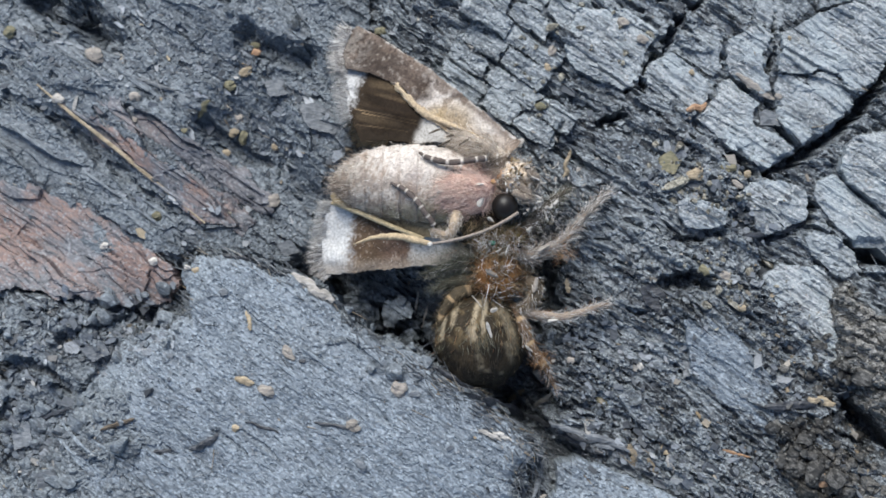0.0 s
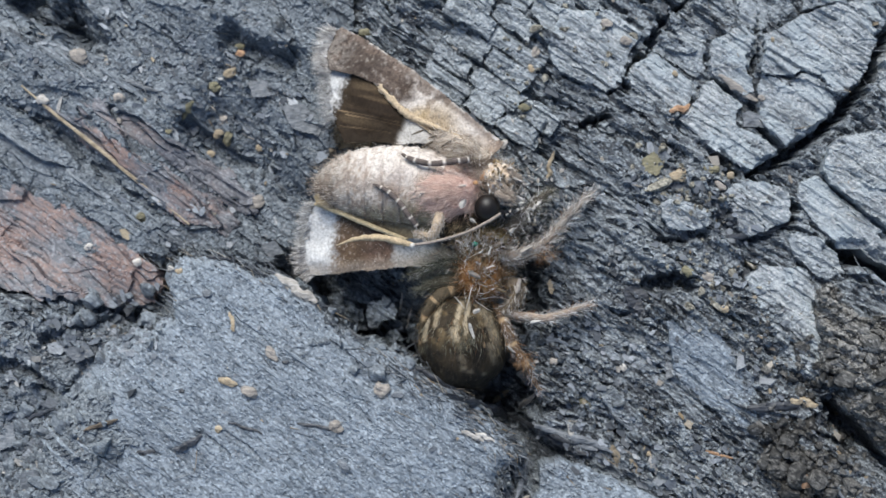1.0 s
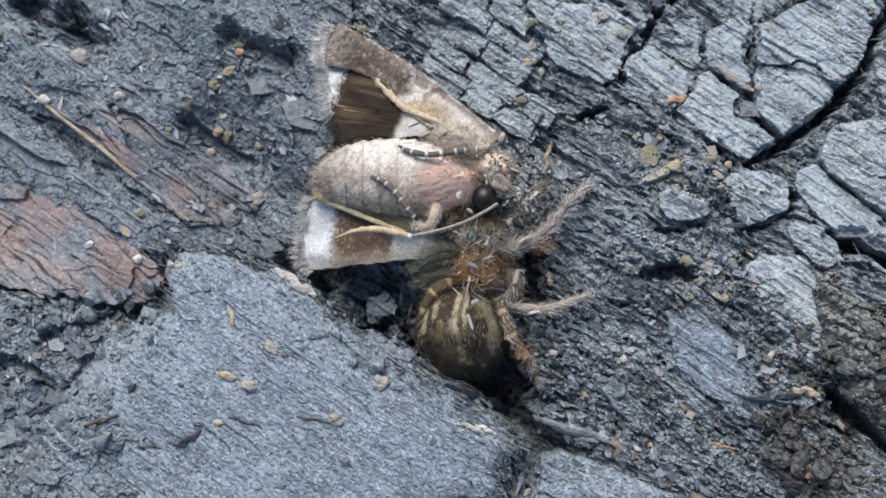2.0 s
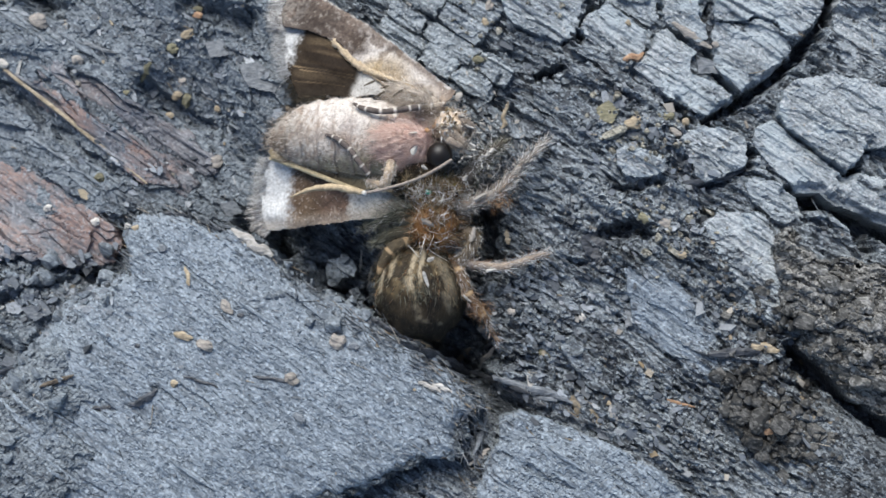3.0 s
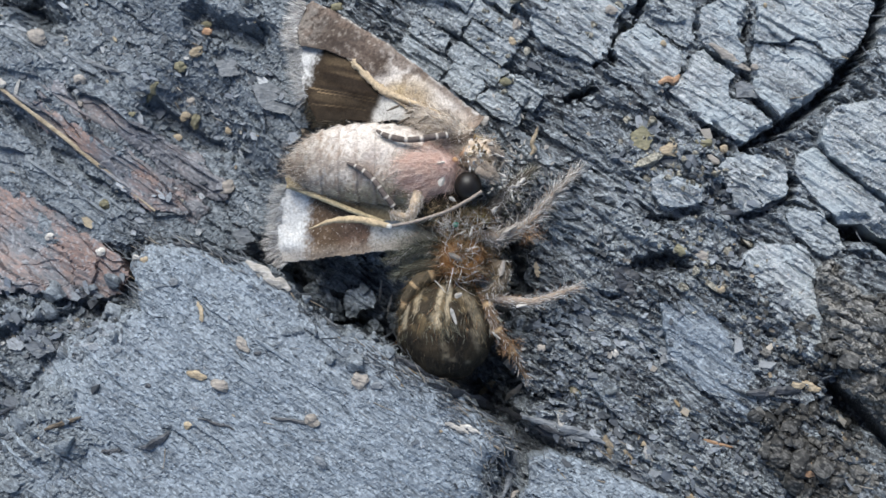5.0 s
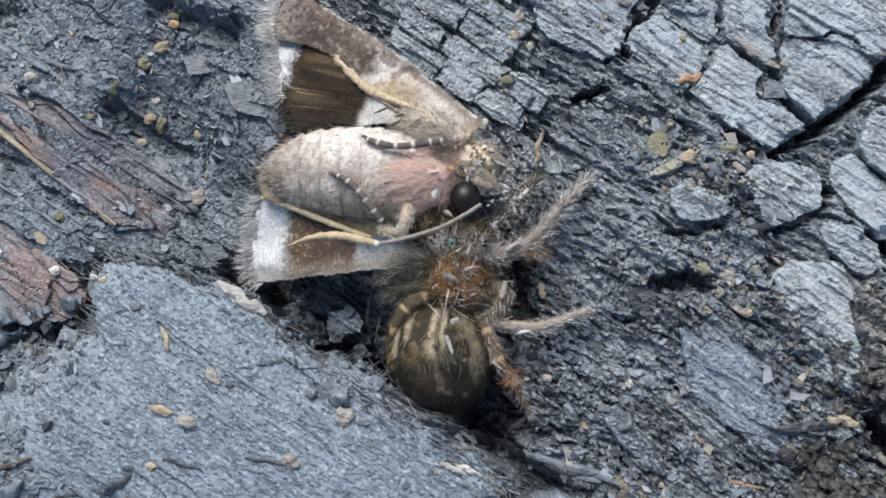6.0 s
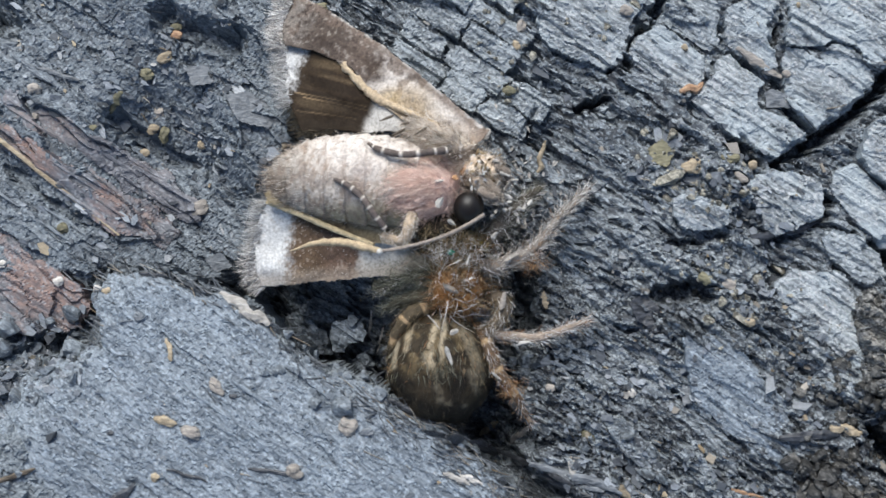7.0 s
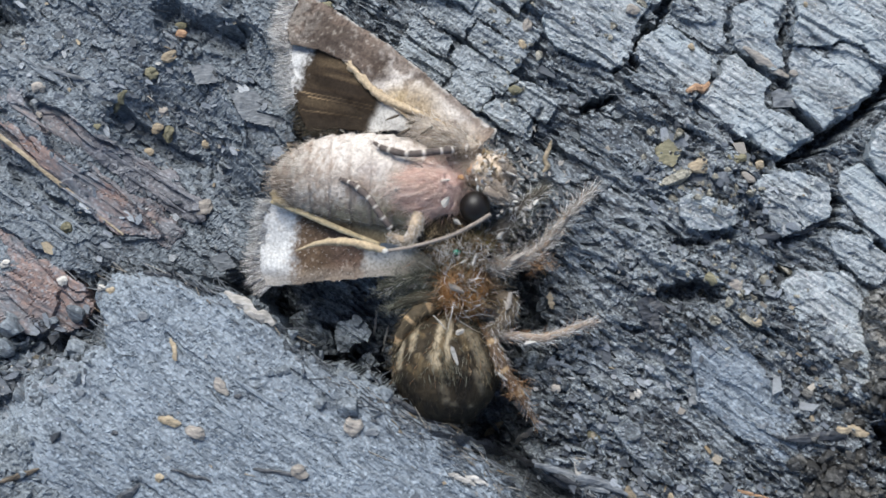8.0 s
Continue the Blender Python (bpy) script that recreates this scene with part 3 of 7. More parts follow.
def crumbled(x, y):
    rough = 0.25 + 0.25 * vnoise(x / 3, y / 3, 80)
    for line in CRUMBLED:
        rough = np.maximum(rough, 0.95 * (1 - step(1.2, 3.4, line_distance(x, y, line) + 1.2 * fbm(x / 2, y / 2, 3, 79))))
    return rough


def bed(x, y):
    return bed_base(x, y) + relief(x, y, crumbled(x, y), 0)


def build_log():
    # one sheet, fine in the middle and coarse towards the rim
    def axis(lo, hi, fine, margin):
        mid = np.arange(lo, hi, fine)
        grow = np.cumsum(fine * 1.22 ** np.arange(1, 29))
        grow = grow[grow < margin]
        return np.concatenate([lo - grow[::-1], mid, mid[-1] + grow])
    xs, ys = axis(-27.5, 27.0, 0.068, 45), axis(-18.5, 16.0, 0.068, 40)
    x, y = np.meshgrid(xs, ys)
    z = bed(x.ravel(), y.ravel())
    log = tagged(new("log_surface"), "cracked charred log with grey ashen wood grain", "log", kind="structure")
    ob = mesh_of("charred_face", np.c_[x.ravel(), y.ravel(), z], sheet(len(xs), len(ys)), material=CHAR, parent=log, smooth=False)
    # the log's round body below its burnt face
    n, m = 72, 40
    a, l = np.meshgrid(np.linspace(0, 2 * math.pi, n, endpoint=False), np.linspace(-260, 260, m))
    r = 85 + 2.5 * fbm(np.cos(a) * 4 + l * 0.03, np.sin(a) * 4, 4, 5)
    c = np.stack([l * math.cos(GRAIN) - r * np.cos(a) * math.sin(GRAIN), l * math.sin(GRAIN) + r * np.cos(a) * math.cos(GRAIN), -92 + r * np.sin(a)], -1).reshape(-1, 3)
    k = np.arange(n * m).reshape(m, n)
    q = np.roll(k, -1, 1)
    quads = np.stack([k[:-1], k[1:], q[1:], q[:-1]], -1).reshape(-1, 4)
    ends = np.array([[-260 * math.cos(GRAIN), -260 * math.sin(GRAIN), -92], [260 * math.cos(GRAIN), 260 * math.sin(GRAIN), -92]])
    tris = np.concatenate([np.stack([k[0], q[0], np.full(n, n * m)], -1), np.stack([q[-1], k[-1], np.full(n, n * m + 1)], -1)])
    mesh_of("log_body", np.concatenate([c, ends]), quads, tris, CHAR, log)
    return log


def build_ground():
    g = np.concatenate([-np.geomspace(4e6, 400, 24), np.linspace(-300, 300, 31), np.geomspace(400, 4e6, 24)])
    x, y = np.meshgrid(g, g)
    z = -176 + 6 * fbm(x.ravel() / 90, y.ravel() / 90, 3, 9)
    tagged(mesh_of("ground", np.c_[x.ravel(), y.ravel(), z], sheet(len(g), len(g)), material=EARTH), "dark bare forest soil under the log", "ground", kind="structure")


log_thing = build_log()
build_ground()


SURFACES = []


def split_fibres(strip, outline, material, seed, count=6):
    """Lifted fibres along a strip of burnt wood, each a part of it."""
    rng = np.random.default_rng(seed)
    lo, hi = np.min(outline, 0), np.max(outline, 0)
    made = 0
    for k in range(400):
        x, y = rng.uniform(lo[0], hi[0]), rng.uniform(lo[1], hi[1])
        long = rng.uniform(1.2, 4.0)
        ends = [(x + s * long * math.cos(GRAIN), y + s * long * math.sin(GRAIN)) for s in (-0.5, -0.17, 0.17, 0.5)]
        e = np.array(ends)
        if inside_distance(e[:, 0], e[:, 1], outline).min() < 0.15:
            continue
        z = surface_at(e[:, 0], e[:, 1]) + rng.uniform(0.0, 0.1)
        v, q, t = tube(np.c_[e, z], rng.uniform(0.06, 0.13) * np.array([0.4, 1.0, 0.9, 0.2]), 6, 16, 0.7, 0.35, seed + k)
        mesh_of("split_fibre", v, q, t, material, strip, smooth=False)
        made += 1
        if made == count:
            break



def surface_at(x, y):
    """The height of whatever lies uppermost at a place."""
    x, y = np.atleast_1d(np.array(x, float)), np.atleast_1d(np.array(y, float))
    z = bed(x, y)
    for outline, height in SURFACES:
        lo, hi = np.min(outline, 0), np.max(outline, 0)
        near = np.flatnonzero((x > lo[0]) & (x < hi[0]) & (y > lo[1]) & (y < hi[1]))
        if len(near) == 0:
            continue
        d = inside_distance(x[near], y[near], outline)
        near, d = near[d > 0.05], d[d > 0.05]
        if len(near):
            z[near] = np.maximum(z[near], height(x[near], y[near], d))
    return z


# ---- burnt plates and boards lying on or split from the face ----
def piece(name, outline, rise, material, thick=1.6, lean=(0.0, 0.0), ragged=0.16, seed=0, rough=0.15, spacing=0.08, amp=1.0, round_off=0.35, parent=None, label="", turn=GRAIN, crown=0.0, level=None, face=relief, smooth=False, sink=None, follow_all=False):
    cx, cy = np.mean(np.array(outline), 0)
    base = level if level is not None else float(bed_base(np.array([cx]), np.array([cy]))[0])

    def height(x, y, d):
        follow = (1.0 if follow_all else 0.35) * (bed_base(x, y) - base) if level is None else 0
        edge = round_off * np.exp(-np.maximum(d, 0) / 0.22)
        drop = sink[2] * step(0, sink[3], (sink[0][1] - sink[1][1]) / math.dist(*sink[:2]) * (x - sink[0][0]) - (sink[0][0] - sink[1][0]) / math.dist(*sink[:2]) * (y - sink[0][1]) + 0.5 * fbm(x, y, 3, 9)) if sink else 0
        return base - drop + rise + lean[0] * (x - cx) + lean[1] * (y - cy) + (follow if follow_all else np.clip(follow, -0.4, 0.4)) + amp * face(x, y, rough, seed, turn) - edge + crown * np.minimum(d, 3.0)
    SURFACES.append((outline, height))
    v, q = cut_sheet(outline, spacing, ragged, height, thick, seed)
    return mesh_of(name, v, q, material=material, parent=parent, label=label, smooth=smooth)


def build_plates():
    # outline, rise, lean, material
    outlines = [
        ([(11.90, 13.00), (14.10, 12.95), (14.05, 11.70), (13.40, 11.05), (12.62, 10.50), (12.52, 9.40), (12.60, 8.80), (12.15, 8.52), (11.34, 8.97), (10.48, 9.52), (9.75, 9.98), (10.60, 11.30)], 0.12, (0.0, 0.0), BLOCK),
        ([(9.84, 9.88), (11.34, 8.82), (12.14, 8.37), (12.20, 8.10), (11.83, 7.39), (11.53, 6.97), (10.86, 6.64), (10.13, 6.99), (9.27, 7.65), (8.63, 7.98), (8.40, 8.71), (8.71, 9.31)], 0.24, (0.0, 0.05), PLATE),
        ([(11.08, 6.27), (11.65, 6.88), (11.98, 7.38), (12.34, 8.18), (12.90, 8.43), (13.69, 7.65), (14.42, 7.00), (14.15, 6.53), (14.22, 5.87), (15.25, 5.48), (15.95, 4.93), (16.53, 4.44), (15.70, 4.16), (15.11, 3.68), (14.62, 3.51), (13.83, 3.95), (12.56, 4.88)], 0.29, (0.01, -0.04), PLATE),
        ([(12.78, 10.36), (13.50, 10.88), (14.20, 11.36), (14.90, 11.12), (15.30, 10.70), (15.22, 9.95), (14.95, 9.50), (14.67, 8.73), (14.92, 8.48), (15.11, 7.82), (14.55, 7.42), (13.93, 7.80), (13.59, 8.11), (12.94, 8.73), (12.72, 9.40)], 0.19, (0.02, 0.02), PLATE),
        ([(14.22, 13.00), (17.60, 12.95), (17.22, 12.02), (16.10, 11.36), (15.52, 10.92), (14.98, 11.28), (14.26, 11.56)], 0.10, (0.0, 0.02), BLOCK),
        ([(15.38, 7.27), (15.08, 7.88), (15.39, 8.65), (16.10, 8.50), (16.96, 8.41), (17.39, 8.75), (18.35, 8.51), (18.76, 7.75), (19.33, 7.20), (19.26, 6.75), (18.82, 6.23), (18.10, 5.66), (17.29, 5.10), (16.71, 4.67), (16.12, 5.22), (15.46, 5.86), (15.19, 6.44)], 0.32, (0.0, -0.03), PLATE),
        ([(15.46, 10.74), (16.15, 11.12), (17.40, 11.82), (19.30, 12.36), (22.40, 12.80), (21.36, 10.52), (21.07, 9.27), (20.74, 8.69), (20.30, 8.17), (19.58, 7.69), (19.40, 7.34), (18.82, 7.84), (18.40, 8.56), (17.42, 8.82), (16.96, 8.48), (16.15, 8.57), (15.45, 8.74), (15.30, 9.20), (15.50, 9.90)], 0.27, (-0.02, 0.03), PLATE),
        ([(17.66, 12.98), (22.00, 13.30), (22.00, 12.86), (19.30, 12.48), (17.42, 11.96)], 0.16, (0.0, 0.0), PLATE),
        ([(21.61, 9.49), (22.10, 10.49), (23.20, 12.50), (25.60, 12.40), (25.40, 4.60), (22.37, 5.62), (21.45, 6.59), (21.46, 8.31)], 0.62, (0.03, 0.0), PLATE),
        ([(18.32, 3.56), (18.61, 4.70), (19.56, 5.41), (21.25, 5.60), (25.60, 4.00), (25.40, 1.40), (22.61, 1.73), (22.11, 0.73), (21.63, 0.47), (20.60, 1.31), (19.51, 2.21), (18.69, 2.82)], 0.66, (0.07, 0.0), PLATE),
        ([(16.98, 2.30), (17.42, 2.94), (18.25, 3.36), (19.45, 2.07), (20.54, 1.17), (21.62, 0.30), (22.31, 0.34), (25.20, -0.40), (25.00, -3.00), (22.65, -1.79), (21.56, -1.40), (20.48, -0.52), (19.37, -0.50), (18.41, 0.31), (17.52, 1.35)], 0.37, (0.05, 0.03), PLATE),
        ([(13.28, 2.39), (13.81, 2.91), (15.52, 2.99), (16.73, 2.42), (16.84, 1.37), (16.71, 0.90), (15.45, 0.34), (14.65, 0.06), (14.03, 0.43), (13.77, 1.29)], 0.21, (0.0, 0.0), PLATE),
        ([(9.98, 1.76), (10.48, 2.04), (11.48, 1.84), (12.48, 1.46), (12.61, 0.57), (12.03, 0.41), (11.16, 0.28), (10.44, 0.44), (10.08, 0.98)], 0.35, (0.0, 0.06), PLATE),
        ([(4.11, 10.16), (4.87, 12.30), (7.60, 12.20), (9.30, 11.00), (8.55, 9.90), (8.29, 8.78), (8.04, 8.06), (7.36, 7.78), (6.18, 8.24), (5.00, 8.84), (4.32, 9.47)], 0.12, (0.0, 0.03), PLATE),
        ([(7.41, 7.53), (8.68, 7.67), (9.84, 7.00), (10.76, 6.22), (12.49, 4.37), (12.20, 4.14), (11.26, 5.00), (9.74, 5.95), (9.16, 6.57)], 0.08, (0.0, 0.0), CHAR),
        ([(10.35, -4.37), (11.51, -3.80), (13.32, -5.27), (14.91, -7.30), (15.15, -8.73), (14.97, -10.16), (13.92, -9.87), (12.12, -8.44), (10.73, -6.99)], 0.16, (-0.03, 0.03), SLAB),
        ([(14.39, -2.10), (15.41, -1.38), (17.65, -1.57), (18.25, -3.02), (18.07, -4.46), (18.57, -6.18), (17.49, -7.03), (16.13, -5.59), (15.05, -4.14)], 0.14, (0.0, 0.0), PLATE),
        ([(16.58, 0.05), (17.21, 0.48), (18.26, 0.02), (19.36, -0.78), (19.66, -1.60), (18.75, -2.31), (17.93, -1.72), (16.97, -0.97)], 0.11, (0.0, 0.0), BLOCK),
        ([(4.51, -4.21), (5.98, -4.64), (8.01, -6.24), (10.46, -8.26), (10.74, -9.27), (9.44, -8.71), (6.84, -6.83), (4.80, -5.09)], 0.08, (0.0, 0.05), CHAR),
        ([(6.83, -8.00), (7.71, -7.85), (9.00, -9.29), (9.99, -10.87), (9.27, -10.87), (7.69, -9.44)], 0.17, (0.0, 0.05), CHAR),
        ([(5.60, 5.60), (7.20, 5.50), (9.60, 4.00), (10.70, 2.60), (9.60, 2.20), (7.60, 3.20), (5.80, 4.40)], 0.08, (0.0, 0.03), CHAR),
    ]
    for k, (outline, rise, lean, material) in enumerate(outlines):
        piece("char_plate", outline, rise, material, 1.7, lean, 0.12, 100 + 7 * k, 0.12, 0.064, 1.0, 0.06, log_thing, face=streaked)
    for k, outline in enumerate(SOOTY):
        piece("char_plate", outline, 0.22, SOOT, 1.7, (0, 0), 0.35, 300 + 9 * k, 0.5, 0.07, 0.9, 0.15, log_thing, "sooty black crumbling patch of the log")
    # small checked blocks of charcoal, broken across the grain
    rng = random.Random(5)
    for row in range(9):
        v = 3.2 + row * 1.22
        u = -8.4 + rng.uniform(0, 1.5)
        while u < 4.6:
            length = rng.uniform(1.5, 3.4)
            corners = []
            for du, dv in ((0, 0), (length * 0.5, -0.05), (length, 0), (length, 1), (length * 0.5, 1.06), (0, 1)):
                uu, vv = u + du * 0.97 + rng.uniform(-0.12, 0.06), v + dv * 1.12 + rng.uniform(-0.10, 0.10)
                corners.append((uu * math.cos(GRAIN) - vv * math.sin(GRAIN), uu * math.sin(GRAIN) + vv * math.cos(GRAIN)))
            u += length
            cx, cy = np.mean(corners, 0)
            if inside_distance(np.array([cx]), np.array([cy]), BLOCKS)[0] > 0:
                piece("char_block", corners, rng.uniform(0.15, 0.6), BLOCK, 1.6, (rng.uniform(-.06, .06), rng.uniform(-.12, .02)), 0.14, rng.randrange(9999), 0.15, 0.07, 1.1, 0.08, log_thing, face=streaked)


SOOT = charred("sooty_wood", (0.02, 0.022, 0.025), (0.115, 0.13, 0.142), (0.25, 0.275, 0.29), 0.4, dirt=0.4)
SOOTY = [[(3.99, -1.09), (5.11, -1.54), (6.34, -3.02), (6.71, -4.93), (5.39, -5.38), (4.21, -4.35)], [(2.74, -4.36), (4.21, -4.74), (5.67, -5.96), (6.54, -7.71), (5.36, -8.94), (3.76, -8.84), (2.88, -7.15)], [(9.21, -3.45), (10.68, -3.00), (13.00, -4.02), (13.85, -5.33), (11.82, -5.05), (9.93, -4.47)], [(15.36, -9.24), (16.93, -9.94), (17.13, -13.37), (15.69, -13.95), (15.17, -11.68)]]
BLOCKS = [(-6.67, 12.19), (-5.47, 14.69), (4.59, 14.63), (4.88, 11.82), (2.46, 9.98), (3.06, 7.82), (4.25, 5.68), (3.05, 4.47), (0.66, 5.99), (-2.98, 9.38)]
build_plates()

SLAB_OUTLINE = [(-16.24, -2.06), (-15.38, -1.16), (-12.81, -1.24), (-10.08, -2.19), (-7.90, -3.61), (-5.84, -5.50), (-3.78, -6.10), (-2.03, -7.15), (-0.23, -8.37), (1.29, -9.67), (2.30, -10.62), (2.81, -11.31), (1.94, -11.82), (1.53, -12.95), (1.76, -13.75), (0.84, -13.92), (-0.17, -13.86), (-0.83, -14.25), (-1.52, -14.37), (-2.27, -15.10), (-6.30, -16.06), (-13.32, -17.44), (-20.70, -18.11), (-27.87, -17.92), (-28.03, -14.44), (-26.11, -10.31), (-23.79, -7.93), (-20.24, -5.82), (-16.64, -4.76), (-15.51, -4.31), (-15.53, -3.41)]
tagged(piece("charred_board", SLAB_OUTLINE, 0.0, SLAB, 3.2, (0.0, -0.02), 0.24, 501, 0.1, 0.066, 0.75, 0.5, turn=radians(-38), crown=0.12, level=1.75, face=porous, sink=((-22.33, -14.38), (-15.44, -4.60), 1.8, 3.5)), "grey porous charred board fragment with fine dark pores", "wood board")
board = [ob for ob in bpy.data.objects if ob.name == "charred_board"][0]
cx0, cy0 = np.mean(SLAB_OUTLINE, 0)
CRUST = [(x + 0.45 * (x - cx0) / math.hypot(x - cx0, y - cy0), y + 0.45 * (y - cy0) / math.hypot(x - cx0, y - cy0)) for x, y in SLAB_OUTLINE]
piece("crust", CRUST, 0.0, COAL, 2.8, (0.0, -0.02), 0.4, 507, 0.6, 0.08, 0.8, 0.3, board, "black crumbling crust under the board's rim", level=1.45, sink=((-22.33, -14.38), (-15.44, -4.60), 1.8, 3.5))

piece("rubble_film", [(-25.38, -8.26), (-22.35, -8.57), (-20.70, -8.29), (-19.35, -7.76), (-17.84, -8.30), (-18.41, -9.77), (-17.33, -10.95), (-18.35, -12.40), (-17.13, -13.57), (-18.29, -14.73), (-17.68, -15.89), (-25.13, -15.89)], 0.0, ASHBED, 0.5, (0.0, -0.02), 0.6, 509, 1.3, 0.07, 1.0, 0.25, board, "dark grey rubble pressed onto the board's low end", level=2.42, face=debris, sink=((-22.33, -14.38), (-15.44, -4.60), 1.8, 3.5))
split_fibres(board, SLAB_OUTLINE, SLAB, 407, 16)

OFFCUT_RIM = [(2.72, -15.33), (3.25, -14.04), (3.73, -13.03), (3.68, -12.03), (4.90, -11.65), (6.64, -12.24), (8.07, -12.81), (9.79, -13.47), (12.34, -14.99), (14.02, -16.74), (13.97, -18.71), (1.94, -18.74)]
offcut = tagged(piece("charred_offcut", OFFCUT_RIM, 0.6, SLAB, 2.4, (0, 0), 0.16, 511, 0.1, 0.075, 1.0, face=porous), "small grey charred wood offcut beside the board", "wood board")
split_fibres(offcut, OFFCUT_RIM, SLAB, 409, 8)
piece("ash_crust", [(-29.50, 14.80), (-6.70, 14.00), (-5.90, 9.60), (-7.40, 4.60), (-7.90, 2.10), (-7.60, -0.60), (-8.70, -2.30), (-11.60, -1.50), (-15.40, -1.00), (-22.20, -1.20), (-29.50, -1.00)], 0.35, ASHBED, 1.4, (0, 0), 0.3, 701, 0.8, 0.075, 1.0, 0.1, log_thing, "bed of small grey ashen chips", face=debris, follow_all=True)
piece("ash_crust", [(-25.40, -3.91), (-21.42, -4.25), (-18.98, -4.26), (-17.30, -4.28), (-16.68, -5.18), (-16.36, -6.17), (-16.94, -7.12), (-17.53, -7.86), (-19.48, -8.74), (-20.80, -10.37), (-21.23, -11.40), (-23.33, -11.84), (-25.45, -11.83)], 0.30, ASHBED, 1.4, (0, 0), 0.3, 711, 1.2, 0.075, 1.0, 0.1, log_thing, "bed of small grey ashen chips", face=debris, follow_all=True)
STRIP = [(-23.56, 7.88), (-22.49, 7.38), (-18.15, 4.72), (-14.10, 2.18), (-12.60, 1.00), (-13.20, 0.10), (-15.90, 0.96), (-19.50, 3.80), (-23.21, 6.64)]
strip = tagged(piece("burnt_strip", STRIP, 0.56, RED, 1.6, (0, 0), 0.3, 521, 0.05, 0.075, 0.22, 0.15, face=fibrous, follow_all=True), "half-burnt reddish wood strip along the grain", "wood strip")
split_fibres(strip, STRIP, strip.data.materials[0], 413)
STRIP = [(-28.90, 3.55), (-24.21, 2.47), (-22.02, 1.47), (-18.90, -0.26), (-16.49, -1.85), (-16.30, -2.96), (-18.18, -3.96), (-20.00, -3.73), (-23.98, -3.15), (-28.57, -3.17)]
strip = tagged(piece("burnt_strip", STRIP, 0.55, RED, 1.6, (0, 0), 0.35, 531, 0.12, 0.075, 0.4, 0.15, face=fibrous, follow_all=True), "half-burnt reddish wood strip, broken off at one end", "wood strip")
split_fibres(strip, STRIP, strip.data.materials[0], 416)
STRIP = [(-23.04, 7.94), (-20.09, 7.63), (-16.96, 5.95), (-13.22, 3.55), (-11.90, 2.40), (-11.60, 1.30), (-12.60, 1.40), (-14.05, 2.27), (-18.09, 4.84), (-22.43, 7.51)]
strip = tagged(piece("burnt_strip", STRIP, 0.58, LILAC, 1.6, (0, 0), 0.3, 571, 0.05, 0.075, 0.22, 0.2, face=fibrous, follow_all=True), "long lilac-grey burnt strip with a dull red sheen", "wood strip")
split_fibres(strip, STRIP, strip.data.materials[0], 419)
STRIP = [(-29.09, 7.58), (-26.24, 6.49), (-23.40, 5.24), (-19.94, 3.18), (-15.89, 0.57), (-12.82, -0.88), (-15.84, -0.95), (-19.85, 0.56), (-24.22, 2.63), (-28.90, 3.70)]
strip = tagged(piece("burnt_strip", STRIP, 0.36, DULL, 1.6, (0, 0), 0.3, 581, 0.2, 0.075, 0.5, 0.2, face=fibrous, follow_all=True), "long grey charred strip along the grain", "wood strip")
split_fibres(strip, STRIP, strip.data.materials[0], 422)
STRIP = [(-29.32, 12.30), (-25.21, 11.65), (-21.43, 10.53), (-16.09, 7.87), (-13.26, 5.08), (-16.05, 6.47), (-20.11, 8.19), (-24.52, 9.92), (-29.21, 10.09)]
strip = tagged(piece("burnt_strip", STRIP, 0.6, DULL, 1.6, (0, 0), 0.3, 591, 0.25, 0.075, 0.5, 0.2, face=fibrous, follow_all=True), "broad grey charred strip with crumbs on it", "wood strip")
split_fibres(strip, STRIP, strip.data.materials[0], 425)
LOWCRUST = charred("dark_brown_crust", (0.012, 0.0117, 0.0108), (0.048, 0.0463, 0.043), (0.13, 0.126, 0.118), 0.5, dirt=0.8)
CRUSTY = charred("brown_grey_crust", (0.04, 0.039, 0.036), (0.15, 0.147, 0.138), (0.29, 0.284, 0.27), 0.5, dirt=0.8)

def crust_chunks(lump, outline, material, seed, count):
    """Angular crumbs baked onto a lump, each a part of it."""
    rng = np.random.default_rng(seed)
    lo, hi = np.min(outline, 0), np.max(outline, 0)
    made = 0
    while made < count:
        x, y = rng.uniform(lo[0], hi[0]), rng.uniform(lo[1], hi[1])
        if inside_distance(np.array([x]), np.array([y]), outline)[0] < 0.2:
            continue
        size = rng.lognormal(-1.25, 0.4)
        v, q, t, d = ball((0, 0, 0), (size * rng.uniform(0.9, 1.5), size, size * 0.7), 12, 7)
        for k in range(6):
            n = rng.normal(size=3)
            n /= np.linalg.norm(n)
            v = v - np.maximum(v @ n - size * rng.uniform(0.4, 0.75), 0)[:, None] * n
        v = v @ turn_of(rng.uniform(-30, 30), rng.uniform(-30, 30), rng.uniform(0, 360)).T
        mesh_of("chunk", v + [x, y, float(surface_at(x, y)[0]) + size * 0.1], q, t, material, lump, smooth=False)
        made += 1


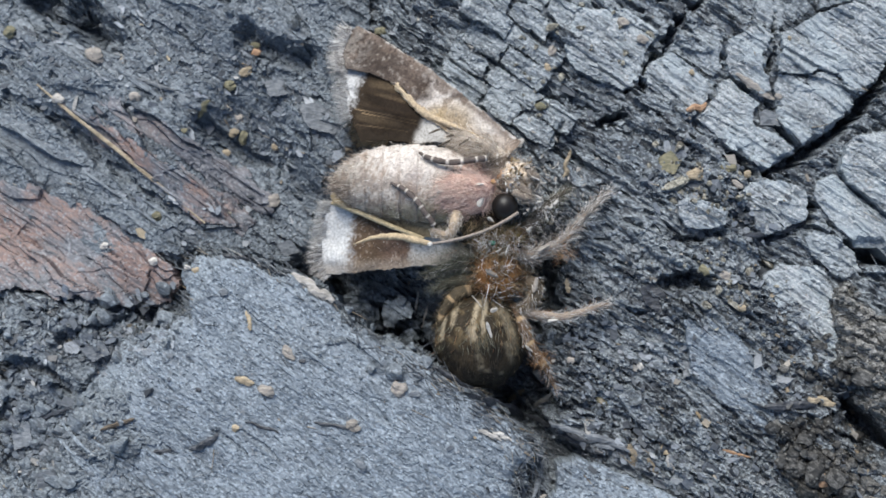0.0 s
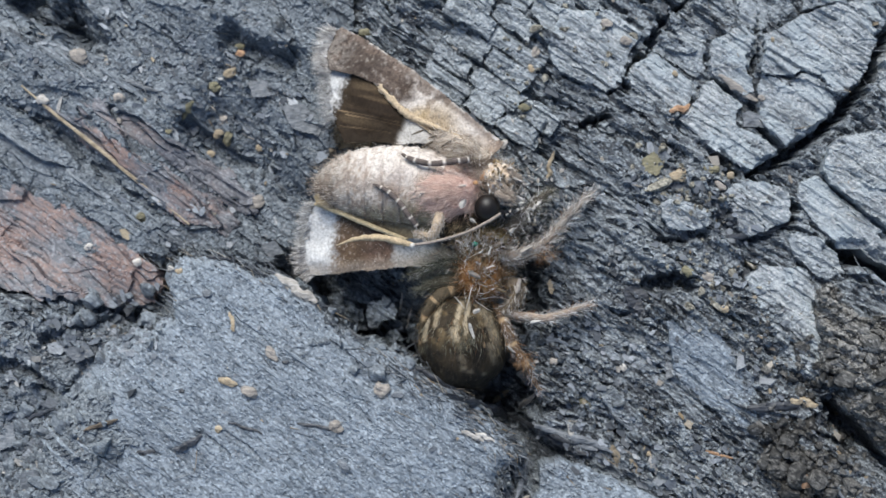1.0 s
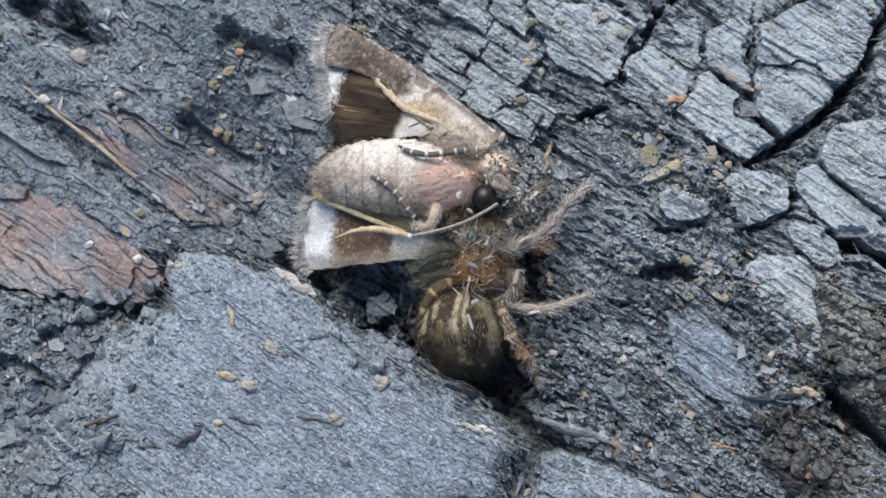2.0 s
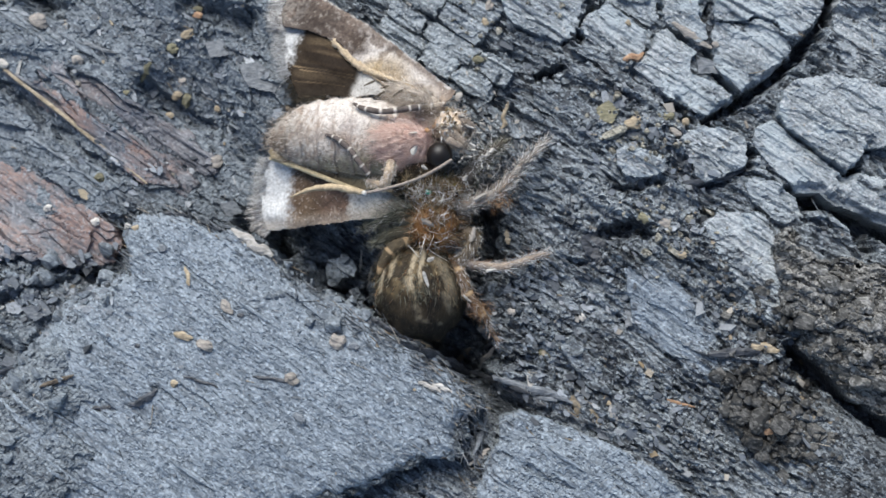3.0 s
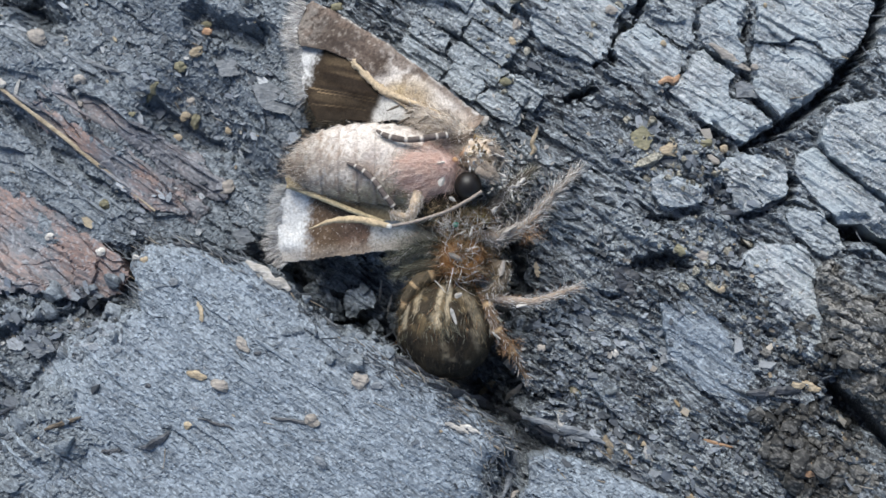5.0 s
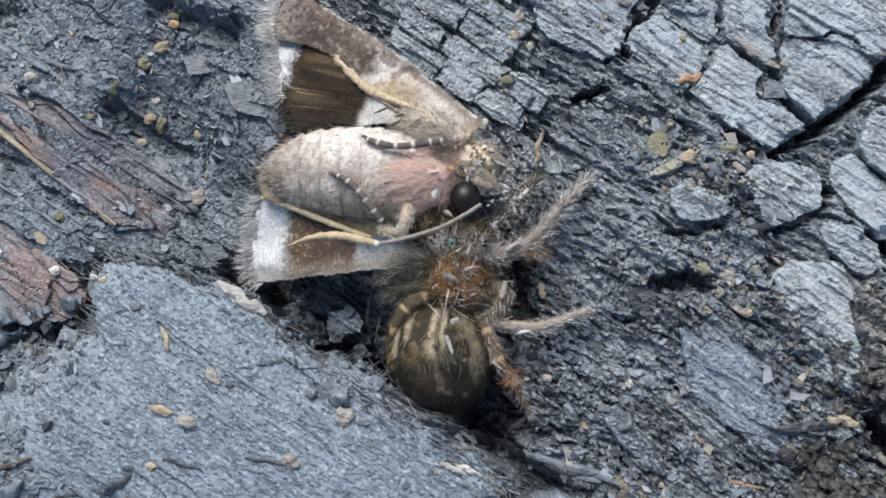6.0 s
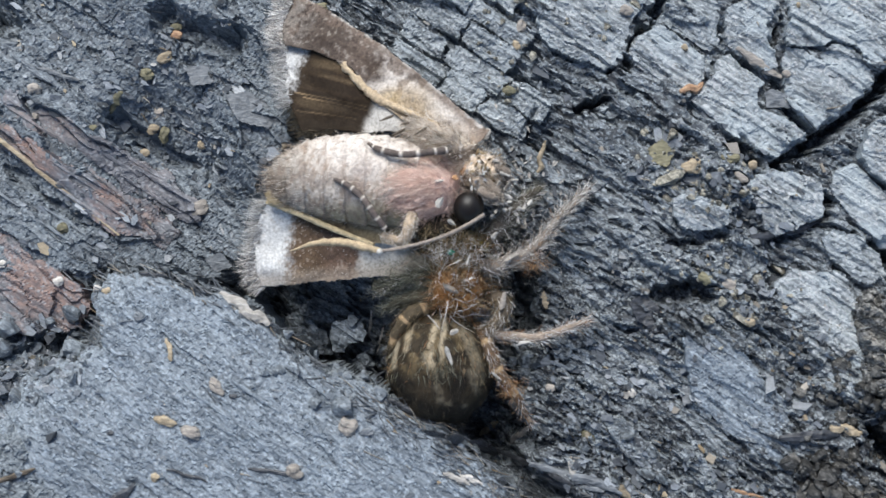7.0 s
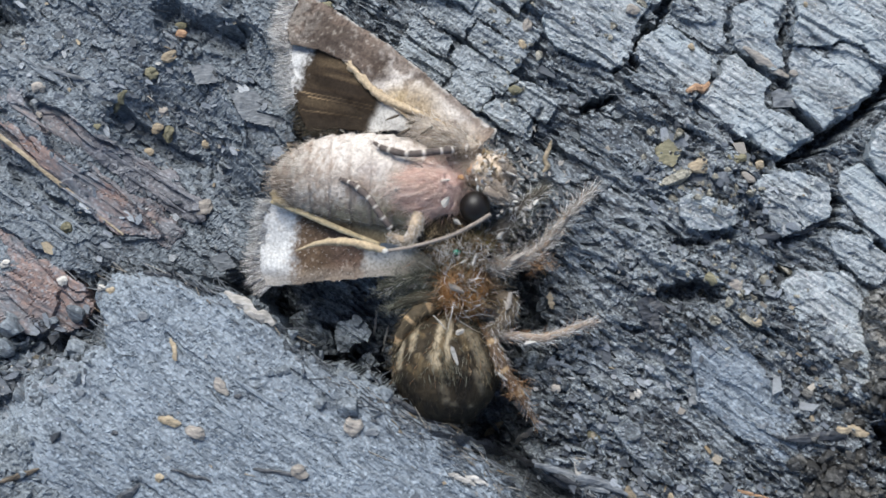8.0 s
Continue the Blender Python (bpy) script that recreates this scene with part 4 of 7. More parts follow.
LUMP_RIM = [(17.89, -2.87), (18.64, -2.43), (19.65, -3.06), (20.43, -3.80), (21.49, -4.20), (25.50, -4.80), (25.30, -13.00), (23.05, -11.86), (21.45, -11.05), (20.22, -9.82), (19.40, -8.72), (18.75, -7.39), (18.11, -6.22), (17.84, -4.55)]
lump = tagged(piece("crusted_lump", LUMP_RIM, 1.0, CRUSTY, 3.0, (0.10, 0.0), 0.4, 651, 1.1, 0.08, 0.9, 0.5, crown=0.3), "raised lump of brown-grey crusted char", "char lump")
crust_chunks(lump, LUMP_RIM, CRUSTY, 661, 70)
LUMP_RIM = [(15.00, -9.87), (15.99, -9.16), (17.90, -10.15), (18.96, -11.13), (19.76, -11.83), (18.91, -12.95), (19.27, -14.34), (16.94, -14.35), (15.88, -12.96), (15.23, -11.56)]
lump = tagged(piece("crusted_lump", LUMP_RIM, 0.30, LOWCRUST, 2.0, (0.0, 0.0), 0.4, 655, 0.9, 0.08, 0.9, 0.3, crown=0.15), "low lump of brown-grey crusted char", "char lump")
crust_chunks(lump, LUMP_RIM, LOWCRUST, 662, 45)
tagged(piece("charred_offcut", [(18.94, -11.83), (20.08, -10.57), (21.67, -11.83), (25.00, -14.40), (25.00, -17.50), (19.63, -17.20), (19.48, -13.78)], 0.15, SOOT, 2.4, (0.05, 0.0), 0.2, 657, 0.2, 0.08, 1.0, face=porous), "dull grey charred wood face beside crusted char", "wood board")
LUMP = charred("blue_grey_charcoal", (0.12, 0.136, 0.152), (0.24, 0.272, 0.30), (0.33, 0.365, 0.39), 0.5, dirt=0.2, soft=True)
tagged(piece("coal_lump", [(-5.52, -3.56), (-4.76, -3.35), (-4.00, -3.51), (-3.73, -4.02), (-4.00, -4.51), (-4.61, -4.56), (-5.03, -4.95), (-5.58, -4.95), (-5.67, -4.16)], 1.5, LUMP, 2.0, (0.1, 0.1), 0.10, 541, 0.15, 0.055, 0.9, 0.2, face=flaked), "blue-grey lump of charcoal in the crevice", "charcoal")
tagged(piece("coal_lump", [(-8.27, -3.23), (-7.35, -2.78), (-6.44, -3.55), (-5.95, -4.16), (-6.12, -5.12), (-6.88, -5.06), (-7.65, -4.45)], 1.2, LUMP, 2.0, (0.15, -0.2), 0.10, 551, 0.15, 0.055, 0.9, 0.2, face=flaked), "grey slanting lump of charcoal in the crevice", "charcoal")
tagged(piece("coal_lump", [(-4.85, -5.25), (-4.00, -4.96), (-3.52, -5.56), (-4.00, -6.04), (-4.76, -5.74)], 1.4, LUMP, 2.0, (0.0, 0.1), 0.10, 561, 0.15, 0.055, 0.9, 0.2, face=flaked), "small blue-grey lump of charcoal in the crevice", "charcoal")
tagged(piece("coal_lump", [(-3.52, -4.78), (-2.91, -4.60), (-2.43, -5.54), (-2.79, -6.05), (-3.34, -5.57)], 1.3, LUMP, 2.0, (0.3, 0.1), 0.10, 562, 0.15, 0.055, 0.9, 0.2, face=flaked), "thin grey flake of charcoal in the crevice", "charcoal")
tagged(piece("coal_lump", [(-6.43, -3.85), (-5.89, -3.80), (-5.76, -5.07), (-6.19, -5.18)], 1.1, LUMP, 2.0, (-0.2, 0.1), 0.10, 566, 0.15, 0.055, 0.9, 0.2, face=flaked), "dark grey lump of charcoal wedged in the crevice", "charcoal")
tagged(piece("coal_lump", [(-24.58, 12.97), (-23.57, 13.48), (-22.52, 13.09), (-22.36, 12.14), (-23.34, 11.77), (-24.29, 12.02)], 1.2, COAL, 2.0, (0.05, 0.1), 0.08, 563, 0.1, 0.06, 0.7), "dull black lump of charcoal on the log", "charcoal")
tagged(piece("coal_lump", [(-24.95, 11.40), (-23.96, 11.64), (-23.37, 10.95), (-24.03, 10.32), (-24.86, 10.64)], 1.0, COAL, 2.0, (0.1, 0.0), 0.08, 565, 0.1, 0.06, 0.7), "small dull black lump of charcoal on the log", "charcoal")


# ---- loose grit ----
def build_grit():
    rng = np.random.default_rng(12)
    n = 15000
    x, y = rng.uniform(-27, 27, n), rng.uniform(-18, 16, n)
    rough = crumbled(x, y)
    keep = rng.random(n) < np.clip(rough - 0.2, 0.08, 0.75)
    on_board = inside_distance(x, y, SLAB_OUTLINE) > 0
    keep &= ~on_board | (rng.random(n) < 0.35)
    on_board = on_board[keep]
    x, y = x[keep], y[keep]
    n = len(x)
    size = np.clip(rng.lognormal(-2.75, 0.5, n), 0.03, 0.30)
    size = np.where(on_board, size * 0.6, size)
    z = bed(x, y) + size * 0.25
    z[on_board] = surface_at(x[on_board], y[on_board]) + size[on_board] * 0.25
    cube = np.array([(a, b, c) for a in (-1, 1) for b in (-1, 1) for c in (-1, 1)], float)
    faces = np.array([(0, 1, 3, 2), (4, 6, 7, 5), (0, 4, 5, 1), (2, 3, 7, 6), (0, 2, 6, 4), (1, 5, 7, 3)])
    shape = cube[None] * (1 + 0.5 * rng.uniform(-1, 1, (n, 8, 3))) * size[:, None, None] * np.stack([rng.uniform(0.6, 1.8, n), rng.uniform(0.5, 1.0, n), rng.uniform(0.3, 0.8, n)], 1)[:, None]
    a = np.where(rng.random(n) < 0.6, GRAIN + rng.normal(0, 0.4, n), rng.uniform(0, 6.3, n))
    c, s = np.cos(a)[:, None], np.sin(a)[:, None]
    tip = rng.normal(0, 0.35, n)[:, None]
    px, py, pz = shape[..., 0] * c - shape[..., 1] * s, shape[..., 0] * s + shape[..., 1] * c, shape[..., 2] + shape[..., 0] * tip
    v = np.stack([px + x[:, None], py + y[:, None], pz + z[:, None]], -1).reshape(-1, 3)
    q = (faces[None] + (np.arange(n) * 8)[:, None, None]).reshape(-1, 4)
    tagged(mesh_of("char_grit", v, q, material=GRIT, smooth=False), "loose crumbs of charcoal, ash and brown dust", "grit", kind="stuff")


build_grit()


# ---- animals ----
def pigment_material(name, rough=0.6, fine=6.0, depth=0.05, specular=0.35, contrast=0.5, **values):
    """Takes its pattern from the mesh's own pigment and adds scales and grain."""
    n = Nodes(name)
    paint = n.nt.nodes.new("ShaderNodeAttribute")
    paint.attribute_name = "pigment"
    scale_noise = n.noise(n.space(fine, fine), 1.0, 5, 0.7)
    colour = n.mix(contrast, paint.outputs["Color"], n.ramp(scale_noise, (0.3, (0.12, 0.12, 0.12)), (0.7, (0.88, 0.88, 0.88))), "OVERLAY")
    return n.done(colour, rough, n.bump(scale_noise, depth), specular, **values)


def hair_material(name, stops, rough=0.5):
    n = Nodes(name)
    geo = n.nt.nodes.new("ShaderNodeNewGeometry")
    return n.done(n.ramp(geo.outputs["Random Per Island"], *stops), rough, None, 0.2)


MOTH_SKIN = pigment_material("moth_scales", 0.75, 7.0, 0.06, 0.22)
WING = pigment_material("wing_scales", 0.75, 9.0, 0.04, 0.15, contrast=0.55)
SPIDER_SKIN = pigment_material("spider_cuticle", 0.6, 6.0, 0.06, 0.16)
EYE = Nodes("black_eye").done((0.008, 0.006, 0.005), 0.42, None, 0.3)
GREEN = Nodes("green_metallic_fang").done((0.05, 0.36, 0.23), 0.3, None, 0.6, Metallic=0.9)
PINK_FUR = hair_material("pink_fur", ((0.0, (0.52, 0.33, 0.265)), (0.5, (0.76, 0.55, 0.465)), (1.0, (0.90, 0.77, 0.68))))
GREY_FUR = hair_material("grey_brown_fur", ((0.0, (0.07, 0.055, 0.045)), (0.5, (0.25, 0.20, 0.16)), (1.0, (0.55, 0.49, 0.42))))
CREAM_FUR = hair_material("cream_fur", ((0.0, (0.32, 0.265, 0.215)), (0.6, (0.57, 0.50, 0.43)), (1.0, (0.80, 0.745, 0.67))))
WHITE_FUR = hair_material("white_fringe", ((0.0, (0.25, 0.235, 0.22)), (1.0, (0.58, 0.58, 0.57))))
GOLD_FUR = hair_material("golden_brown_hair", ((0.0, (0.06, 0.04, 0.02)), (0.55, (0.18, 0.125, 0.065)), (1.0, (0.38, 0.30, 0.185))))
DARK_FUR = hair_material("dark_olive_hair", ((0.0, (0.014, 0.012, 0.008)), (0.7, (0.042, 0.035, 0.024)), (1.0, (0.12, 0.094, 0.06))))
RUST_FUR = hair_material("rusty_hair", ((0.0, (0.12, 0.05, 0.015)), (0.5, (0.24, 0.115, 0.045)), (1.0, (0.50, 0.34, 0.20))))
ASH_FUR = hair_material("ash_grey_hair", ((0.0, (0.13, 0.115, 0.105)), (0.5, (0.50, 0.47, 0.44)), (1.0, (0.86, 0.84, 0.81))))
TAWNY_FUR = hair_material("tawny_fur", ((0.0, (0.17, 0.115, 0.07)), (0.5, (0.44, 0.335, 0.235)), (1.0, (0.70, 0.60, 0.49))))
OLIVE_FUR = hair_material("olive_grey_hair", ((0.0, (0.05, 0.05, 0.035)), (0.5, (0.14, 0.14, 0.10)), (1.0, (0.36, 0.345, 0.28))))


def blend(a, b, w):
    return np.asarray(a, float) * (1 - w[:, None]) + np.asarray(b, float) * w[:, None]


def spot(p, at, radius, soft=0.5):
    return 1 - step(radius * (1 - soft), radius * (1 + soft), np.hypot(p[:, 0] - at[0], p[:, 1] - at[1]))


def coat(name, verts, normals, count, way, length, radius, material, parent, seed=0, lift=0.35, where=None, droop=0.15, kink=0.3, label=""):
    """Hair over a body: roots on its upper points, combed towards way and lifted along the normal."""
    rng = np.random.default_rng(seed)
    ok = np.flatnonzero((normals[:, 2] > -0.35) & (where(verts) if where else True))
    pick = rng.choice(ok, count)
    n = normals[pick]
    comb = np.broadcast_to(np.array(way, float), n.shape)
    comb = comb - n * (comb * n).sum(1)[:, None]
    ways = comb + lift * n + rng.normal(0, 0.25, n.shape)
    roots = verts[pick] + rng.normal(0, 0.05, n.shape)
    v, q, t = hairs(roots, ways, length * rng.uniform(0.5, 1.25, count), radius, droop, rng, kink)
    ob = mesh_of(name, v, q, t, material, parent, label=label)
    ob["kind"] = "stuff"
    return ob


def rod_normals(v, points, n):
    c = curve_through(points, n)
    k = np.argmin(((v[:, None] - c[None]) ** 2).sum(2), 1)
    d = v - c[k]
    return d / (np.linalg.norm(d, axis=1)[:, None] + 1e-9)


def flake(name, at, long, wide, turn, material, parent, seed=0, lean=12):
    """A thin irregular scale or splinter."""
    rng = np.random.default_rng(seed)
    a = np.linspace(0, 2 * math.pi, 9, endpoint=False)
    r = rng.uniform(0.65, 1.1, 9)
    rim = np.c_[np.cos(a) * r * long, np.sin(a) * r * wide * np.where(np.cos(a) > 0, 0.7, 1.0), 0.05 * np.cos(a * 2)]
    v = np.concatenate([rim + [0, 0, 0.02], rim - [0, 0, 0.02], [[0, 0, 0.05], [0, 0, -0.01]]])
    v = v @ turn_of(rng.uniform(-lean, lean), rng.uniform(-lean, lean), turn).T + np.array(at)
    k, j = np.arange(9), (np.arange(9) + 1) % 9
    tris = np.concatenate([np.c_[k, j, np.full(9, 18)], np.c_[j + 9, k + 9, np.full(9, 19)]])
    return mesh_of(name, local(parent, v), np.c_[k, k + 9, j + 9, j], tris, material, parent, smooth=False)


def scale_cloud(name, verts, normals, count, size, material, parent, seed, way=(0, -1, 0.3)):
    """Many small loose scales stuck to a body, each a bent kite."""
    rng = np.random.default_rng(seed)
    ok = np.flatnonzero(normals[:, 2] > -0.2)
    pick = rng.choice(ok, count)
    a = np.array(way) + rng.normal(0, 0.6, (count, 3))
    a /= np.linalg.norm(a, axis=1)[:, None]
    n = normals[pick] + rng.normal(0, 0.3, (count, 3))
    b = np.cross(n, a)
    b /= np.linalg.norm(b, axis=1)[:, None] + 1e-9
    s = (size * rng.uniform(0.5, 1.4, count))[:, None]
    c = verts[pick] + 0.06 * normals[pick]
    up = 0.25 * normals[pick] * s
    ring = np.stack([c, c + a * s + b * s * 0.38 + up, c + a * s * 2.1 + up * 1.5, c + a * s - b * s * 0.38 + up], 1)
    v = np.concatenate([ring, ring - 0.03 * normals[pick][:, None]], 1).reshape(-1, 3)
    f = np.array([(0, 1, 2, 3), (7, 6, 5, 4), (0, 4, 5, 1), (1, 5, 6, 2), (2, 6, 7, 3), (3, 7, 4, 0)])
    ob = mesh_of(name, v, (f[None] + (np.arange(count) * 8)[:, None, None]).reshape(-1, 4), None, material, parent, smooth=False)
    ob["kind"] = "stuff"


# ---- moth ----
moth = empty("moth", "dead pink-bellied moth with brown and cream wings in the spider's grip", "moth", (-2.96, 2.42, 0.00))


def local(ob, v):
    return np.asarray(v) - np.array(ob.location) / MM


def wing(name, outline, height, paint, parent, seed, label=""):
    v, q = cut_sheet(outline, 0.055, 0.05, lambda x, y, d: height(x, y) + 0.04 * vnoise(x * 3, y * 3, seed) + 0.16 * vnoise(x / 1.3, y / 1.3, seed + 1) + 0.05 * np.abs(np.sin((0.55 * x + 0.83 * y) * 2.6 + 0.6 * vnoise(x / 2, y / 2, seed + 2))), 0.07, seed, 0.3)
    return mesh_of(name, local(moth, v), q, material=WING, parent=parent, pigment=paint(v) * 0.84, label=label)


def along(p, a, b):
    """0 at a, 1 at b, along the line between them."""
    a, b = np.array(a[:2]), np.array(b[:2])
    return ((p[:, :2] - a) @ (b - a)) / ((b - a) @ (b - a))


def flecks(p, size, seed):
    return vnoise(p[:, 0] / size, p[:, 1] / size, seed) * 0.6 + vnoise(p[:, 0] / size * 2.3, p[:, 1] / size * 2.3, seed + 1) * 0.4


# upper forewing: mottled brown towards the tip, cream towards the root
FORE_A, FORE_B = (-7.73, 10.66, 0.40), (1.65, 3.94, 2.60)
HIND_A, HIND_B = (-7.92, 7.61, 0.20), (-2.60, 5.60, 1.70)


def fore_height(x, y):
    s = along(np.c_[x, y], FORE_A, FORE_B)
    return 0.3 + 2.5 * np.clip(s, 0, 1.2) + 0.25 * np.sin(np.clip(s, 0, 1) * 3.1)


def fore_paint(p):
    s = along(p, FORE_A, FORE_B) + 0.05 * flecks(p, 0.5, 3)
    c = blend((0.22, 0.19, 0.165), (0.09, 0.068, 0.055), step(0.05, 0.2, s))
    c = blend(c, (0.13, 0.098, 0.08), step(0.25, 0.35, s))
    c = blend(c, (0.60, 0.54, 0.485), step(0.42, 0.50, s))
    c = blend(c, (0.16, 0.115, 0.09), 0.7 * step(0.15, 0.45, flecks(p, 0.55, 33)))
    c = blend(c, (0.36, 0.27, 0.20), step(0.82, 0.98, s))
    lead = line_distance(p[:, 0], p[:, 1], [(-6.66, 11.19), (-2.98, 8.76), (-0.25, 6.36), (1.71, 4.62)])
    c = blend(c, (0.20, 0.15, 0.12), 0.8 * (1 - step(0.15, 0.5, lead)))
    c = blend(c, (0.55, 0.52, 0.48), 0.8 * (1 - step(0.06, 0.12, lead)) * step(0.1, 0.4, vnoise(p[:, 0] * 2.2, p[:, 1] * 2.2, 31)))
    c = blend(c, (0.42, 0.31, 0.18), 0.8 * spot(p, (-1.75, 5.81), 0.9, 0.7))
    c = blend(c, (0.50, 0.38, 0.22), 0.7 * spot(p, (-2.66, 6.18), 0.5, 0.6))
    c = blend(c, (0.085, 0.06, 0.045), 0.75 * spot(p, (-3.33, 7.47), 0.55, 0.5))
    m = flecks(p, 0.16, 7)
    c = blend(c, (0.42, 0.37, 0.32), 0.5 * step(0.30, 0.55, m))
    rows = vnoise((p[:, 0] * 0.55 + p[:, 1] * 0.83) * 2.4, (p[:, 0] * 0.83 - p[:, 1] * 0.55) * 0.5, 35)
    c = blend(c, (0.065, 0.046, 0.036), 0.6 * step(0.1, 0.5, rows) * (1 - step(0.40, 0.48, s)))
    c = c * 0.9
    return blend(c, (0.05, 0.035, 0.028), 0.8 * step(0.2, 0.5, -m) * (1 - 0.7 * step(0.45, 0.6, s)))


def hind_paint(p):
    s = along(p, HIND_A, HIND_B) + 0.03 * flecks(p, 0.3, 5)
    c = blend((0.55, 0.545, 0.53), (0.035, 0.023, 0.013), step(0.10, 0.22, s + 0.06 * flecks(p, 0.12, 6)))
    c = blend(c, (0.045, 0.029, 0.016), step(0.4, 0.5, s))
    c = blend(c, (0.45, 0.43, 0.40), step(0.80, 0.88, s))
    for a, b in (((-6.96, 6.67), (-3.71, 5.93)), ((-6.59, 6.43), (-3.62, 5.75)), ((-6.83, 5.81), (-4.16, 5.38))):
        c = blend(c, (0.33, 0.23, 0.13), 0.8 * (1 - step(0.012, 0.04, line_distance(p[:, 0], p[:, 1], [a, b]))))
    ray = vnoise((p[:, 1] + 0.28 * p[:, 0]) * 4.5, p[:, 0] * 0.4, 12)
    dark = step(0.22, 0.3, s) * (1 - step(0.8, 0.86, s))
    c = blend(c, (0.016, 0.010, 0.006), 0.8 * dark * step(-0.1, 0.5, ray))
    c = blend(c, (0.11, 0.078, 0.045), 0.55 * dark * step(0.2, 0.7, -ray))
    low = step(0.0, 1.2, (p[:, 0] - HIND_A[0]) * 0.25 - (p[:, 1] - (-7.80, 5.85)[1]))
    return blend(c, (0.018, 0.012, 0.007), 0.85 * low * (1 - step(0.8, 0.9, s)))


forewing = wing("forewing", [(-6.90, 11.26), (-5.67, 10.63), (-2.98, 8.76), (-0.25, 6.42), (1.80, 4.71), (1.11, 3.80), (-0.84, 4.53), (-2.05, 5.23), (-3.32, 6.15), (-4.42, 7.68), (-6.16, 8.52), (-7.48, 8.83), (-7.86, 10.01), (-7.57, 10.88)], fore_height, fore_paint, moth, 301, "mottled brown and cream forewing")
hindwing = wing("hindwing", [(-7.73, 9.39), (-6.32, 9.08), (-4.43, 8.15), (-2.35, 5.99), (-1.74, 4.71), (-3.55, 4.71), (-5.06, 4.83), (-6.57, 4.71), (-7.13, 5.75), (-7.52, 7.54)], lambda x, y: fore_height(x, y) - 0.22, hind_paint, moth, 311, "dark brown hindwing with a white margin")

# lower pair, folded beside the belly
LOW_A, LOW_B = (-8.91, -0.38, 0.50), (-0.80, -1.06, 1.60)


def low_height(x, y):
    s = np.clip(along(np.c_[x, y], LOW_A, LOW_B), -0.1, 1.1)
    return 0.55 + 1.0 * s + 0.12 * (y - LOW_A[1])


def low_paint(p):
    s = along(p, LOW_A, LOW_B) + 0.02 * flecks(p, 0.25, 9)
    c = blend((0.58, 0.575, 0.56), (0.135, 0.088, 0.055), step(0.18, 0.26, s + 0.04 * flecks(p, 0.12, 8)))
    c = blend(c, (0.165, 0.105, 0.075), step(0.35, 0.5, s))
    c = blend(c, (0.60, 0.56, 0.50), step(0.585, 0.64, s))
    c = blend(c, (0.30, 0.27, 0.21), step(0.80, 0.92, s))
    rim = p[:, 1] - np.interp(p[:, 0], [(-8.88, -2.03)[0], (-4.69, -1.75)[0], (-0.82, -1.32)[0]], [(-8.88, -2.03)[1], (-4.69, -1.75)[1], (-0.82, -1.32)[1]])
    c = blend(c, (0.30, 0.25, 0.20), 0.65 * (1 - step(0.15, 0.75, rim)))
    m = flecks(p, 0.12, 17)
    c = blend(c, (0.48, 0.41, 0.34), 0.35 * step(0.35, 0.55, m))
    return blend(c, (0.07, 0.045, 0.03), 0.5 * step(0.35, 0.55, -m) * step(0.22, 0.3, s))


low_wing = wing("forewing", [(-8.16, 1.73), (-6.23, 1.37), (-4.12, 0.77), (-1.72, -0.21), (-0.52, -0.96), (-1.05, -1.56), (-2.90, -1.65), (-4.99, -1.84), (-7.08, -2.06), (-8.43, -2.18), (-8.71, -1.13), (-8.68, 0.52)], low_height, low_paint, moth, 321, "brown forewing with a wide white margin")


def wing_specks(name, wing_ob, count, size, material, seed, where):
    """Single pale scales standing out on a wing."""
    p = np.zeros(len(wing_ob.data.vertices) * 3, np.float32)
    wing_ob.data.vertices.foreach_get("co", p)
    p = p.reshape(-1, 3) / MM
    p = p[:len(p) // 2]
    p = p[where(p + np.array(moth.location) / MM)]
    scale_cloud(name, p, np.tile([0.0, 0.0, 1.0], (len(p), 1)), count, size, material, wing_ob, seed, (-1, -0.1, 0.1))


wing_specks("pale_scale_dust", low_wing, 150, 0.03, CREAM_FUR, 341, lambda p: (along(p, LOW_A, LOW_B) > 0.22) & (along(p, LOW_A, LOW_B) < 0.6))


def fold_paint(p):
    streak = vnoise((p[:, 0] * 0.3 + p[:, 1]) * 7, p[:, 0] * 0.5, 19)
    c = blend((0.25, 0.20, 0.125), (0.38, 0.31, 0.21), step(-0.2, 0.6, streak))
    return blend(c, (0.12, 0.09, 0.055), step(0.2, 0.7, flecks(p, 0.3, 20)))


wing("inner_fold", [(-8.22, 2.03), (-7.29, 2.40), (-4.72, 1.49), (-2.02, 0.54), (-1.42, -0.42), (-3.21, -0.19), (-5.01, 0.47), (-6.52, 1.07), (-8.04, 1.55)], lambda x, y: low_height(x, y) + 0.55, fold_paint, moth, 331, "olive-brown folded inner wing")


def fringe(name, line, way, length, count, material, parent, seed, height):
    rng = np.random.default_rng(seed)
    c = curve_through([(x, y, 0) for x, y in line], 60)
    roots = c[rng.integers(0, 60, count)] + rng.normal(0, 0.06, (count, 3))
    roots[:, 2] = height(roots[:, 0], roots[:, 1]) + rng.uniform(-0.06, 0.05, count)
    ways = np.array(way) + rng.normal(0, 0.30, (count, 3)) + 0.35 * np.sin(roots[:, 1:2] * 3.1 + roots[:, :1]) * np.array([0.2, 1.0, 0.3])
    v, q, t = hairs(roots, ways, length * rng.uniform(0.35, 1.35, count), 0.016, 0.08, rng, 0.25)
    ob = mesh_of(name, local(moth, v), q, t, material, parent)
    ob["kind"] = "stuff"


